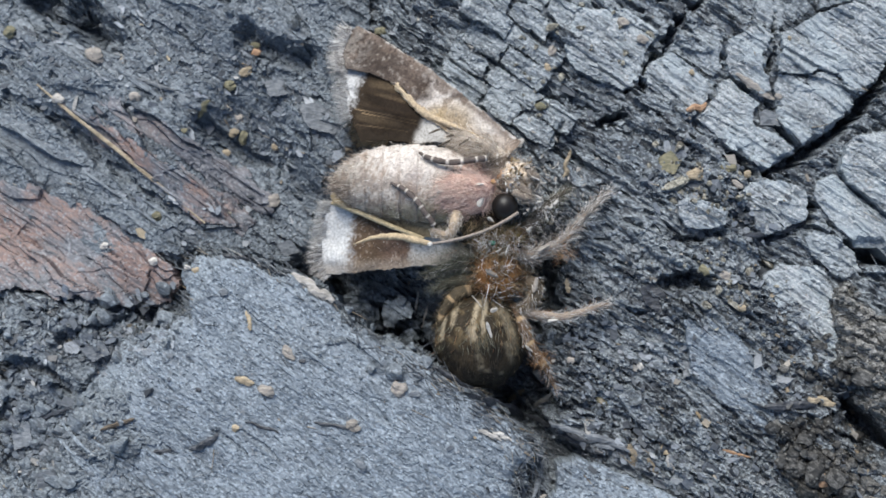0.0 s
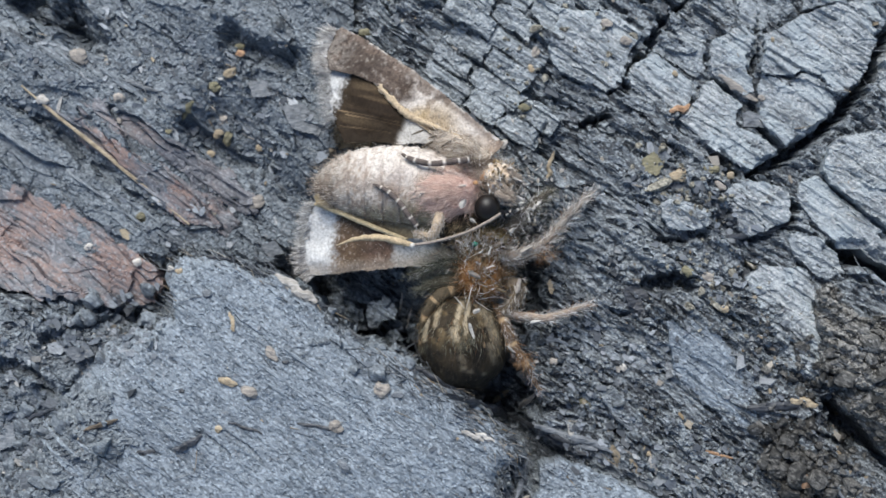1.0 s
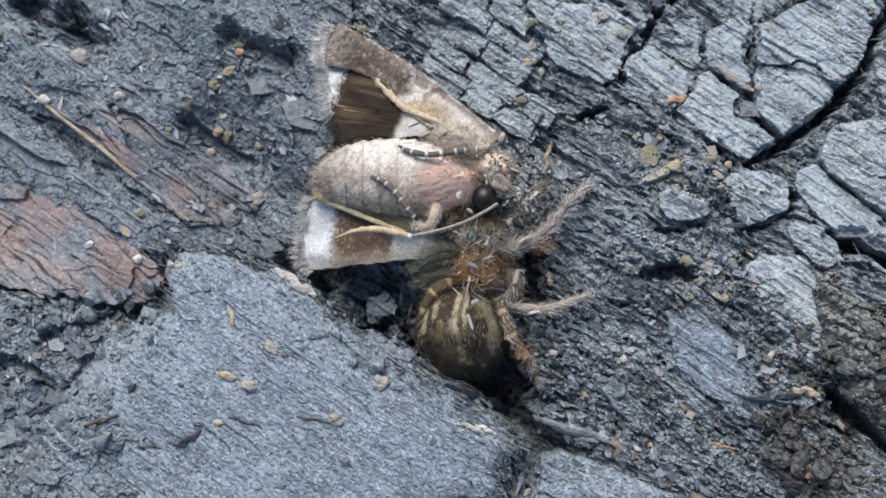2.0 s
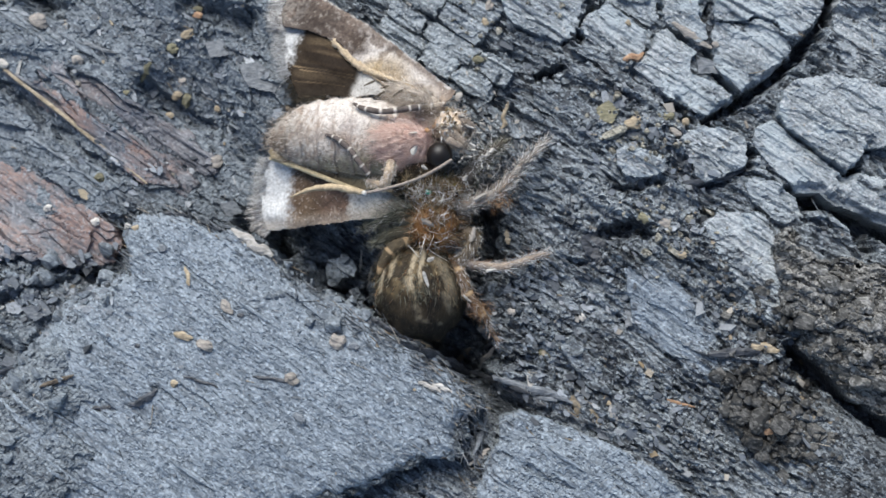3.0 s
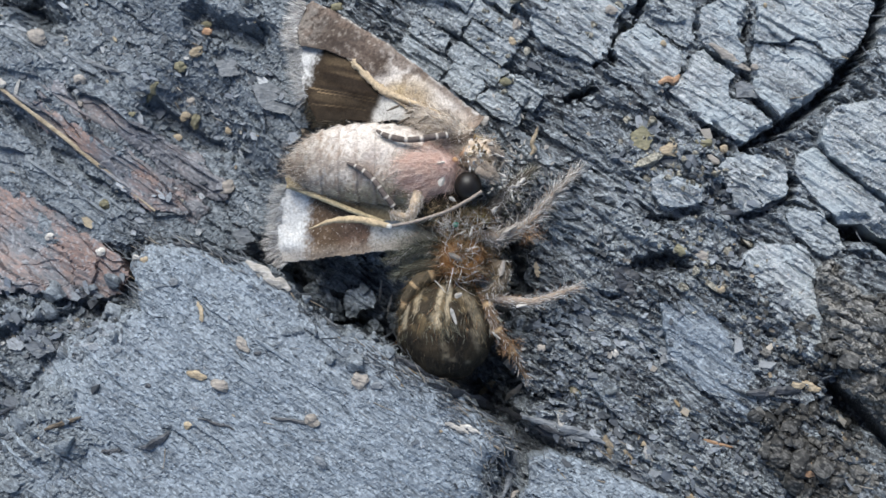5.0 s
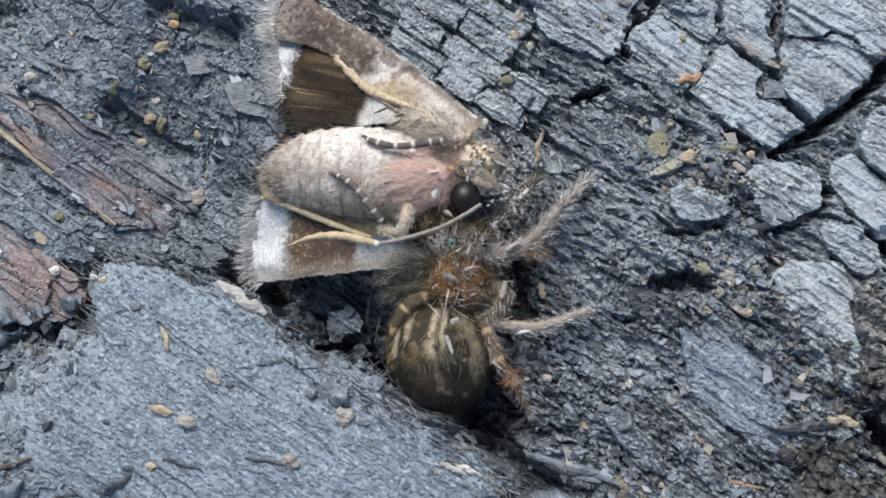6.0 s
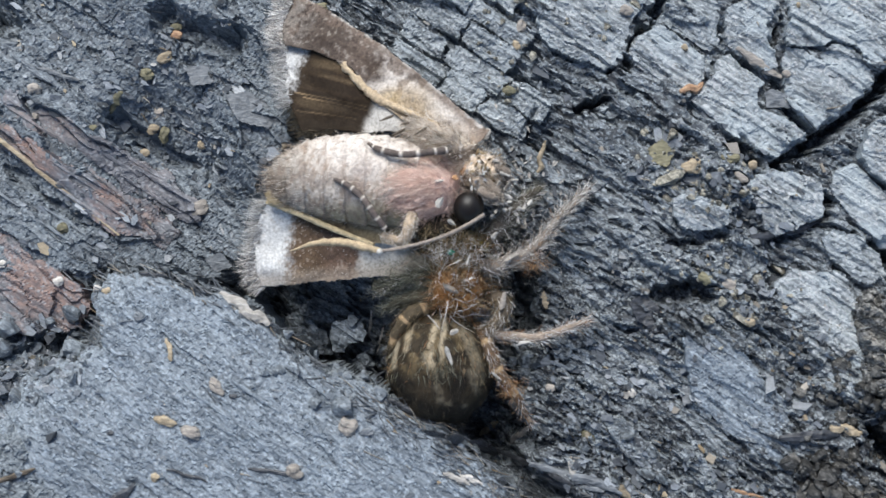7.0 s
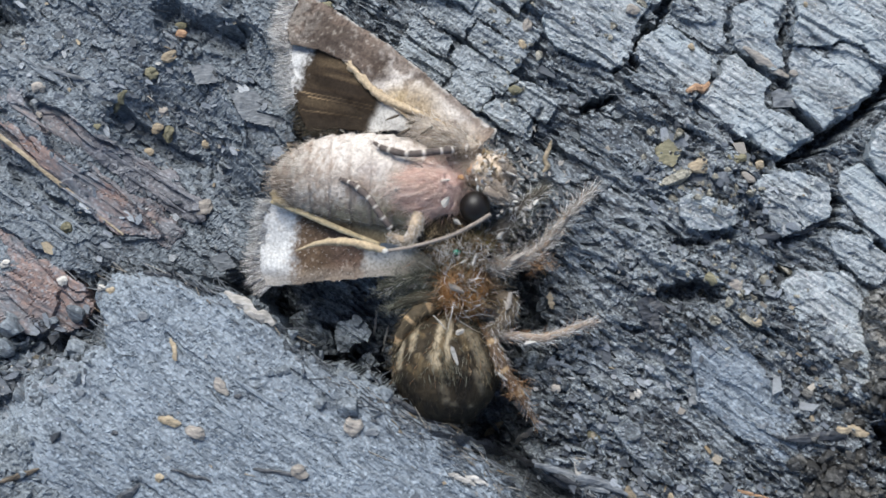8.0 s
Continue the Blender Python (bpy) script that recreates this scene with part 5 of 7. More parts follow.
fringe("fringe", [(-7.27, 11.10), (-7.68, 10.01), (-7.72, 8.77)], (-1, 0.05, -0.25), 0.8, 800, ASH_FUR, forewing, 1, lambda x, y: fore_height(x, y))
fringe("fringe", [(-7.48, 9.33), (-7.46, 7.85), (-7.13, 6.15)], (-1, -0.1, -0.25), 0.8, 1000, WHITE_FUR, hindwing, 2, lambda x, y: fore_height(x, y) - 0.2)
fringe("fringe", [(-7.13, 6.15), (-6.57, 4.84), (-5.06, 4.83)], (-0.9, -0.5, -0.25), 0.5, 240, DARK_FUR, hindwing, 3, lambda x, y: fore_height(x, y) - 0.2)
fringe("fringe", [(-8.10, 1.67), (-8.47, 0.52), (-8.54, -0.68)], (-1, -0.1, -0.25), 0.75, 950, WHITE_FUR, low_wing, 4, low_height)
fringe("fringe", [(-8.54, -0.56), (-8.65, -1.43), (-8.28, -2.12)], (-1, -0.25, -0.2), 0.8, 700, ASH_FUR, low_wing, 5, low_height)

# belly, in overlapping rings
BELLY = [(-8.00, 2.43, 0.90), (-7.06, 2.60, 1.20), (-5.84, 2.73, 1.50), (-4.34, 2.69, 1.75), (-2.86, 2.55, 1.95), (-1.25, 2.35, 2.10)]
v, q, t = tube(BELLY, [0.55, 1.25, 1.72, 1.95, 2.0, 1.8], 72, 150, 0.92)
s = along(v, BELLY[0], BELLY[-1])
ring = (s * 7.5) % 1.0
nrm = rod_normals(v, BELLY, 40)
v = v + nrm * (0.09 * (ring - 0.5) * step(0.02, 0.1, s))[:, None] + nrm * (0.05 * flecks(v[:, [0, 1]], 0.3, 23))[:, None]
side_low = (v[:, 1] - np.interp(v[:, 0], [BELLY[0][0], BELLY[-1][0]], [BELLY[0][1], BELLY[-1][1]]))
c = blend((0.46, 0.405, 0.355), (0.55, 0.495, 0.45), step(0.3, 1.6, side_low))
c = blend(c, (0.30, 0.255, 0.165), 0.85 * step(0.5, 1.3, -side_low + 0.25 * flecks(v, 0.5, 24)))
c = blend(c, (0.30, 0.24, 0.20), 0.9 * step(0.62, 0.98, ring) * step(0.1, 0.3, flecks(v, 0.4, 27) + 0.35))
c = blend(c, (0.32, 0.285, 0.245), 0.75 * (1 - step(0.12, 0.5, s + 0.1 * flecks(v, 0.5, 26))))
c = blend(c, (0.14, 0.105, 0.08), 0.9 * spot(v, (-7.74, 2.19), 0.7))
c = blend(c, (0.24, 0.185, 0.16), 0.9 * spot(v, (-3.62, 2.95), 0.48))
c = blend(c, (0.26, 0.20, 0.17), 0.9 * spot(v, (-3.90, 2.10), 0.40))
c = blend(c, (0.22, 0.16, 0.12), 0.7 * step(0.10, 0.4, flecks(v, 0.2, 29)))
c = blend(c, (0.24, 0.195, 0.165), 0.6 * step(0.15, 0.45, flecks(v, 0.62, 28)))
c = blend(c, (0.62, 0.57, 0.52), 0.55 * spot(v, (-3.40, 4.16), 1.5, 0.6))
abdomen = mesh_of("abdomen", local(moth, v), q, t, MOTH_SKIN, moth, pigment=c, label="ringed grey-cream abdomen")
coat("abdomen_down", local(moth, v), nrm, 260, (-1, 0.1, 0.1), 0.6, 0.009, GREY_FUR, abdomen, 333, 0.5, lambda p: p[:, 0] < -3.6, 0.0, 0.4)
coat("abdomen_down", local(moth, v), nrm, 1300, (-1, 0, 0), 0.24, 0.008, CREAM_FUR, abdomen, 31, 0.12, lambda p: p[:, 2] > 0.5, 0.0, 0.1)
coat("abdomen_down", local(moth, v), nrm, 700, (-1, -0.1, 0), 0.24, 0.008, GREY_FUR, abdomen, 32, 0.12, lambda p: p[:, 2] > 0.3, 0.0, 0.1)

# thorax with its pink fur
v, q, t, d = ball((-1.27, 2.12, 2.30), (1.8, 1.26, 1.78), bump=lambda d: 1 + 0.06 * vnoise(d[:, 0] * 4, d[:, 1] * 4 + d[:, 2], 33))
c = blend(np.full((len(v), 3), (0.60, 0.42, 0.355)), (0.74, 0.62, 0.55), step(0.2, 0.9, d[:, 1]))
thorax = mesh_of("thorax", local(moth, v), q, t, MOTH_SKIN, moth, pigment=c, label="pink furry underside of the thorax")
coat("thorax_fur", local(moth, v), d, 4400, (-1, -0.15, 0.1), 0.8, 0.0085, PINK_FUR, thorax, 34, 0.3)
coat("thorax_fur", local(moth, v), d, 1500, (-1, -0.3, 0.1), 0.55, 0.0085, CREAM_FUR, thorax, 35, 0.3, lambda p: p[:, 0] < 0.9)
# added lump: the shaded gap below the thorax, painted as dark pigment and hair
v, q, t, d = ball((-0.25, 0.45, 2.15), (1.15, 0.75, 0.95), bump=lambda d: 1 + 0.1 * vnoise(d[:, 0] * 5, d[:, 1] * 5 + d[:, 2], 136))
neck = mesh_of("neck", local(moth, v), q, t, MOTH_SKIN, moth, pigment=np.full((len(v), 3), (0.03, 0.022, 0.016)), label="dark haired lump added for the shaded gap under the thorax")
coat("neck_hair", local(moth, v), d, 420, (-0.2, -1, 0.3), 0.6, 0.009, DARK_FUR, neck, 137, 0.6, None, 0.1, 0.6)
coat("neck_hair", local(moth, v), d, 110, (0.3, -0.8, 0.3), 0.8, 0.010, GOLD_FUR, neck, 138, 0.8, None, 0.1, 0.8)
v, q, t, d = ball((-0.00, 4.01, 2.20), (2.0, 0.85, 1.1), turn=turn_of(0, 0, -32), bump=lambda d: 1 + 0.1 * vnoise(d[:, 0] * 5, d[:, 1] * 5 + d[:, 2], 36))
d = d @ turn_of(0, 0, -32).T
c = np.full((len(v), 3), (0.60, 0.51, 0.415)) + 0.14 * flecks(v, 0.3, 37)[:, None] * np.array([[1, 0.9, 0.8]])
# shade along the fold between shoulder and head, painted into the pigment
c = blend(c, (0.09, 0.06, 0.04), 0.9 * (1 - step(0.16, 0.42, line_distance(v[:, 0], v[:, 1], [(0.2, 3.55), (0.75, 3.55), (1.15, 3.75)]))))
# pale fur stays off that painted dark fold
folded = lambda p: line_distance(p[:, 0] + moth.location.x / MM, p[:, 1] + moth.location.y / MM, [(0.2, 3.55), (0.75, 3.55), (1.15, 3.75)]) > 0.36
shoulder = mesh_of("shoulder", local(moth, v), q, t, MOTH_SKIN, moth, pigment=c, label="grey-brown furry wing base")
coat("shoulder_fur", local(moth, v), d, 420, (-0.8, -0.35, 0.2), 0.85, 0.009, GREY_FUR, shoulder, 38, 0.5, None, 0.1, 0.6)
coat("shoulder_fur", local(moth, v), d, 1200, (-0.7, 0.1, 0.2), 0.7, 0.010, CREAM_FUR, shoulder, 39, 0.5, folded, 0.1, 0.5)
coat("shoulder_fur", local(moth, v), d, 300, (-0.7, -0.4, 0.2), 0.7, 0.011, TAWNY_FUR, shoulder, 139, 0.6, folded, 0.1, 0.7)
scale_cloud("shoulder_down", local(moth, v), d, 90, 0.12, CREAM_FUR, shoulder, 47, (-0.6, 0.5, 0.3))
v, q, t, d = ball((1.45, 2.79, 2.50), (1.0, 0.92, 1.1), bump=lambda d: 1 + 0.12 * vnoise(d[:, 0] * 6, d[:, 1] * 6 + d[:, 2], 40))
c = blend(np.full((len(v), 3), (0.46, 0.36, 0.265)), (0.72, 0.62, 0.52), step(0.0, 0.5, flecks(v, 0.25, 41)))
c = blend(c, (0.50, 0.25, 0.10), 0.9 * spot(v, (0.48, 3.01), 0.3))
c = blend(c, (0.06, 0.04, 0.03), 0.8 * spot(v, (0.66, 2.35), 0.45))
head = mesh_of("head", local(moth, v), q, t, MOTH_SKIN, moth, pigment=c, label="tan and brown scaly head")
coat("head_fur", local(moth, v), d, 300, (0.7, -0.5, 0.2), 0.42, 0.012, CREAM_FUR, head, 42, 0.2, None, 0.1, 0.4)
coat("head_fur", local(moth, v), d, 130, (0.7, -0.5, 0.2), 0.42, 0.012, TAWNY_FUR, head, 142, 0.2, None, 0.1, 0.4)
coat("head_fur", local(moth, v), d, 80, (-0.6, 0.5, 0.4), 0.5, 0.008, GREY_FUR, head, 43, 0.5)
scale_cloud("head_down", local(moth, v), d, 110, 0.12, WHITE_FUR, head, 45, (0.4, -0.6, 0.3))
scale_cloud("head_down", local(moth, v), d, 60, 0.12, GOLD_FUR, head, 46, (0.2, 0.4, 0.3))
v, q, t, d = ball((0.93, 1.30, 3.30), (0.66, 0.70, 0.62), 32, 22)
mesh_of("eye", local(moth, v), q, t, EYE, moth, label="large round black eye")
v, q, t, d = ball((0.34, 2.51, 3.72), (0.15, 0.12, 0.1), 20, 14, bump=lambda d: 1 + 0.25 * vnoise(d[:, 0] * 2, d[:, 1] * 2, 50))
mesh_of("orange_tuft", local(moth, v), q, t, ORANGE, moth, label="small orange tuft beside the eye")
for pts, rad in (([(1.62, 2.36, 3.40), (2.05, 1.97, 3.50), (2.28, 1.60, 3.30)], [0.26, 0.24, 0.1]), ([(1.34, 2.04, 3.60), (1.90, 1.74, 3.70), (2.16, 1.61, 3.60)], [0.2, 0.18, 0.08]), ([(1.91, 3.09, 3.30), (2.49, 2.84, 3.10), (2.59, 2.36, 2.80)], [0.24, 0.22, 0.1])):
    v, q, t = tube(pts, rad, 10, 16, bump=0.25, seed=5)
    palp = mesh_of("palp", local(moth, v), q, t, MOTH_SKIN, moth, pigment=np.full((len(v), 3), (0.22, 0.18, 0.145)))
    coat("palp_fur", local(moth, v), rod_normals(v, pts, 16), 90, (0.5, -0.4, 0.3), 0.3, 0.009, GREY_FUR, palp, 44, 0.5)


def rod(name, pts, rad, colour, parent, seed=0, bands=0, band_colour=(0.52, 0.47, 0.41), sides=10, n=40, bump=0.1, material=None, label=""):
    v, q, t = tube(pts, rad, sides, n, bump=bump, seed=seed)
    k = np.r_[np.repeat(np.arange(n), sides), 0, n - 1] / (n - 1)
    c = np.full((len(v), 3), colour, float)
    if bands:
        c = blend(c, band_colour, ((k * bands) % 1.0 > 0.80).astype(float))
    c = c * (1 + 0.25 * flecks(v, 0.15, seed)[:, None])
    ob = mesh_of(name, local(parent, v), q, t, material or MOTH_SKIN, parent, pigment=np.clip(c, 0, 1), label=label)
    return ob, v


rod("antenna", [(1.57, 0.93, 4.20), (0.90, 0.50, 4.30), (-0.21, -0.04, 4.30), (-1.61, -0.45, 4.20), (-2.82, -0.66, 4.00)], [0.09, 0.085, 0.08, 0.08, 0.075], (0.24, 0.20, 0.17), moth, 51, label="thin brown antenna across the spider's head")
rod("leg", [(-2.74, -0.66, 4.00), (-3.60, -0.44, 3.80), (-4.47, -0.27, 3.50), (-5.66, -0.28, 3.00), (-6.81, -0.61, 2.50)], [0.12, 0.17, 0.17, 0.12, 0.03], (0.40, 0.31, 0.20), moth, 52, bump=0.25, label="pale tan moth leg")
v, q, t, d = ball((-2.82, -0.67, 4.05), (0.14, 0.14, 0.14), 16, 10)
mesh_of("leg_joint", local(moth, v), q, t, PALE, moth, label="white joint of the moth's leg")
rod("leg", [(-5.10, 8.23, 1.15), (-4.72, 7.85, 1.35), (-4.10, 7.15, 1.62), (-3.43, 6.46, 1.85), (-2.70, 5.96, 2.10), (-1.70, 5.54, 2.40), (-0.38, 4.94, 2.75)], [0.09, 0.17, 0.15, 0.2, 0.15, 0.12, 0.08], (0.43, 0.335, 0.225), moth, 53, bump=0.6, label="pale tan moth leg lying on the wing")
rod("wing_vein", [(-8.10, 1.62, 1.35), (-6.55, 1.07, 1.65), (-4.90, 0.37, 1.90), (-3.18, -0.29, 2.10)], [0.08, 0.14, 0.13, 0.1], (0.46, 0.37, 0.23), moth, 54, label="tan vein at the wing's edge")
rod("leg", [(-3.42, 4.00, 3.55), (-2.93, 3.71, 3.75), (-1.92, 3.46, 4.00), (-0.79, 3.59, 3.95), (-0.00, 3.70, 3.80)], [0.07, 0.14, 0.15, 0.16, 0.17], (0.10, 0.08, 0.07), moth, 55, 6.0, label="dark moth leg with white bands")
rod("leg", [(-4.84, 2.44, 3.55), (-4.19, 2.13, 3.75), (-3.55, 1.56, 3.90), (-3.10, 0.94, 3.90), (-2.62, 0.31, 3.70)], [0.07, 0.13, 0.15, 0.15, 0.14], (0.10, 0.08, 0.072), moth, 56, 6.0, label="dark moth leg with white bands")
cream_leg, v = rod("leg", [(-1.47, 0.98, 3.60), (-1.63, 0.38, 3.80), (-1.83, -0.16, 3.60), (-2.78, 0.08, 3.20)], [0.24, 0.24, 0.18, 0.1], (0.46, 0.36, 0.26), moth, 57, label="thick cream-haired moth leg")
coat("leg_fur", local(moth, v), rod_normals(v, [(-1.47, 0.98, 3.60), (-1.63, 0.38, 3.80), (-1.83, -0.16, 3.60), (-2.78, 0.08, 3.20)], 24), 260, (0, -1, 0.1), 0.35, 0.012, CREAM_FUR, cream_leg, 58, 0.35)
for a, b in (((-2.99, 5.09, 2.75), (-2.37, 5.32, 2.90)), ((-2.48, 4.41, 2.90), (-1.88, 4.72, 3.00)), ((-1.44, 4.41, 3.20), (-0.92, 4.74, 3.30)), ((-2.08, 4.91, 2.90), (-1.68, 5.01, 3.00))):
    rod("spur", [a, tuple((np.array(a) + b) / 2), b], [0.02, 0.06, 0.05], (0.10, 0.08, 0.06), moth, 59, n=8, sides=6)
for k, (at, long, wide, turn) in enumerate((((-0.28, 1.48, 4.15), 0.3, 0.2, 60), ((0.20, 0.60, 3.95), 0.2, 0.12, -30), ((-0.36, 2.35, 4.00), 0.26, 0.09, 5), ((-2.34, 1.98, 4.00), 0.18, 0.12, 0), ((2.48, 2.73, 3.40), 0.3, 0.1, -20), ((2.89, 2.60, 2.40), 0.25, 0.1, 0))):
    flake("loose_scale", at, long, wide, turn, PALE, moth, 600 + k)

rng = np.random.default_rng(605)
for k in range(26):
    x, y = 2.75 + rng.normal(0, 0.55), 1.75 + rng.normal(0, 0.75)
    flake("loose_scale", (x, y, 3.25 - 0.35 * abs(x - 2.2) + rng.uniform(0, 0.35)), rng.uniform(0.10, 0.26), rng.uniform(0.06, 0.14), rng.uniform(0, 360), PALE if k % 3 else STONE, moth, 620 + k, 25)


# ---- spider ----
spider = empty("spider", "hairy brown jumping spider with striped abdomen, biting the moth", "spider", (0.38, -3.61, 0.00))
AB, AR = (-0.15, -5.47, 0.55), (2.42, 2.62, 2.35)
v, q, t, d = ball(AB, AR, 96, 64, bump=lambda d: 1 + 0.03 * vnoise(d[:, 0] * 5, d[:, 1] * 5, 61) - 0.05 * step(0.5, 1.0, d[:, 1]))
c = np.full((len(v), 3), (0.030, 0.022, 0.013))
# random dark flecks, plus the crevice's shade over the rear painted into the pigment
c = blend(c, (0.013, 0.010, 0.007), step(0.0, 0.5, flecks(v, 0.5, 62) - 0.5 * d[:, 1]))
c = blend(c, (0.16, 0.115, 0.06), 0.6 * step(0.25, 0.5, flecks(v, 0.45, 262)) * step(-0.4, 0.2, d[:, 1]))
tan = (0.42, 0.35, 0.245)
STRIPES = (([(-0.33, -3.49), (-0.57, -4.23), (-0.62, -5.12), (-0.44, -5.85)], 0.13), ([(0.02, -3.43), (-0.15, -4.38), (-0.12, -5.41)], 0.12), ([(0.50, -3.57), (0.97, -4.22), (1.41, -5.40), (1.50, -6.05)], 0.26), ([(-1.05, -3.05), (-1.52, -3.79), (-1.69, -4.68)], 0.13), ([(-1.52, -3.05), (-1.93, -3.79)], 0.12), ([(-0.74, -4.97), (-0.44, -6.00), (-0.20, -7.03)], 0.24), ([(1.06, -5.70), (1.41, -6.58)], 0.2), ([(0.15, -7.02), (0.83, -7.17)], 0.13), ([(-2.14, -4.24), (-2.28, -5.42)], 0.15))
for line, w in STRIPES:
    near = line_distance(v[:, 0] + 0.08 * flecks(v, 0.25, 63), v[:, 1], line)
    c = blend(c, tan, (0.8 if w < 0.2 else 0.36) * (1 - step(w * 0.5, w * 1.2, near)) * step(0.05, 0.3, d[:, 2]) * step(-0.75, 0.15, d[:, 1] + 0.5 * flecks(v, 0.3, 163)))
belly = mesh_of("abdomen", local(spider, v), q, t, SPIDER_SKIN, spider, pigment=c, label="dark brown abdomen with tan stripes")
nd = d / np.array(AR)
nd /= np.linalg.norm(nd, axis=1)[:, None]
coat("abdomen_hair", local(spider, v), nd, 1700, (0, -1, 0), 0.34, 0.008, DARK_FUR, belly, 64, 0.22, None, 0.05)
# lighter hair is left off the rear, which is painted dark for shade
coat("abdomen_hair", local(spider, v), nd, 420, (0.1, -1, 0), 0.5, 0.009, OLIVE_FUR, belly, 264, 0.35, lambda p: p[:, 1] > -2.4, 0.05, 0.4)
coat("abdomen_hair", local(spider, v), nd, 120, (0.1, -1, 0), 0.45, 0.010, GOLD_FUR, belly, 266, 0.3, lambda p: (p[:, 0] > 0.3) & (p[:, 1] > -2.0), 0.05, 0.4)
coat("abdomen_hair", local(spider, v), nd, 90, (-0.2, -1, 0), 0.55, 0.008, RUST_FUR, belly, 265, 0.45, lambda p: p[:, 1] > -2.4, 0.05, 0.4)
for k, (line, w) in enumerate(STRIPES):
    if min(y for x, y in line) < -6.3:
        continue
    coat("abdomen_hair", local(spider, v), nd, int(50 + 130 * w), (0, -1, 0), 0.40, 0.011, GOLD_FUR, belly, 165 + k, 0.2, lambda p: line_distance(p[:, 0] + spider.location.x / MM, p[:, 1] + spider.location.y / MM, line) < w, 0.05)
CARA = (0.57, -1.83, 1.35)
v, q, t, d = ball(CARA, (1.22, 1.5, 1.6), 72, 48, bump=lambda d: 1 + 0.06 * vnoise(d[:, 0] * 4, d[:, 1] * 4, 66) + 0.06 * step(0.3, 0.9, d[:, 1]))
c = np.full((len(v), 3), (0.07, 0.04, 0.02))
c = blend(c, (0.42, 0.19, 0.065), 0.95 * spot(v, (0.60, -2.20), 0.95, 0.5))
c = blend(c, (0.42, 0.25, 0.12), 0.8 * spot(v, (0.31, -0.96), 0.6, 0.5))
c = blend(c, (0.03, 0.02, 0.012), 0.85 * step(0.15, 0.4, flecks(v, 0.35, 67)))
carapace = mesh_of("carapace", local(spider, v), q, t, SPIDER_SKIN, spider, pigment=c, label="rusty brown hairy carapace")
coat("carapace_hair", local(spider, v), d, 800, (0.1, -0.8, 0.2), 0.36, 0.009, RUST_FUR, carapace, 68, 0.5, None, 0.1, 0.6)
coat("carapace_hair", local(spider, v), d, 420, (0.5, 0.5, 0.2), 0.5, 0.009, GOLD_FUR, carapace, 69, 0.6, None, 0.1, 0.7)
coat("carapace_hair", local(spider, v), d, 150, (0.6, 0.2, 0.3), 0.75, 0.016, ASH_FUR, carapace, 70, 0.8, None, 0.1, 0.9)
coat("carapace_hair", local(spider, v), d, 360, (-0.4, 0.3, 0.3), 0.7, 0.013, RUST_FUR, carapace, 170, 0.8, None, 0.1, 0.9)
coat("carapace_hair", local(spider, v), d, 200, (0.2, 0.8, 0.3), 0.8, 0.013, GOLD_FUR, carapace, 171, 0.9, None, 0.1, 0.9)
coat("carapace_hair", local(spider, v), d, 500, (0.2, 1.0, 0.3), 0.6, 0.013, OLIVE_FUR, carapace, 71, 0.6, lambda p: p[:, 1] > 2.2, 0.1, 0.6)
scale_cloud("carapace_down", local(spider, v), d, 30, 0.11, ASH_FUR, carapace, 48, (0.3, 0.5, 0.3))
scale_cloud("carapace_down", local(spider, v), d, 60, 0.11, RUST_FUR, carapace, 49, (0.1, -0.5, 0.3))
v, q, t, d = ball((0.83, -0.19, 1.80), (1.25, 0.72, 0.95), 40, 28)
c = blend(np.full((len(v), 3), (0.24, 0.18, 0.06)), (0.05, 0.055, 0.025), step(0, 0.4, flecks(v, 0.3, 72)))
face = mesh_of("face", local(spider, v), q, t, SPIDER_SKIN, spider, pigment=c, label="olive-gold hairy face")
coat("face_hair", local(spider, v), d, 700, (0.0, 0.6, 0.5), 0.5, 0.013, GOLD_FUR, face, 73, 0.7, None, 0.1, 0.8)
coat('face_hair', local(spider, v), d, 160, (0.0, -0.3, 0.6), 0.5, 0.012, ASH_FUR, face, 75, 0.8, None, 0.1, 0.9)
coat('face_hair', local(spider, v), d, 260, (0.0, 0.3, 0.5), 0.45, 0.012, OLIVE_FUR, face, 76, 0.8, None, 0.1, 0.9)
scale_cloud("face_down", local(spider, v), d, 45, 0.10, ASH_FUR, face, 77, (0.2, -0.5, 0.3))
scale_cloud("face_down", local(spider, v), d, 60, 0.10, GOLD_FUR, face, 78, (0.2, 0.5, 0.3))
for at, r in (((0.24, -0.58, 2.75), 0.16), ((1.73, -0.63, 2.70), 0.16), ((0.64, -0.29, 2.75), 0.12), ((1.39, -0.29, 2.75), 0.12)):
    v, q, t, d = ball(at, (r, r, r), 18, 12)
    mesh_of("eye", local(spider, v), q, t, EYE, spider)
v, q, t, d = ball((0.33, -0.51, 2.90), (0.17, 0.12, 0.10), 18, 12)
mesh_of("fang_base", local(spider, v), q, t, GREEN, spider, label="iridescent green fang base")
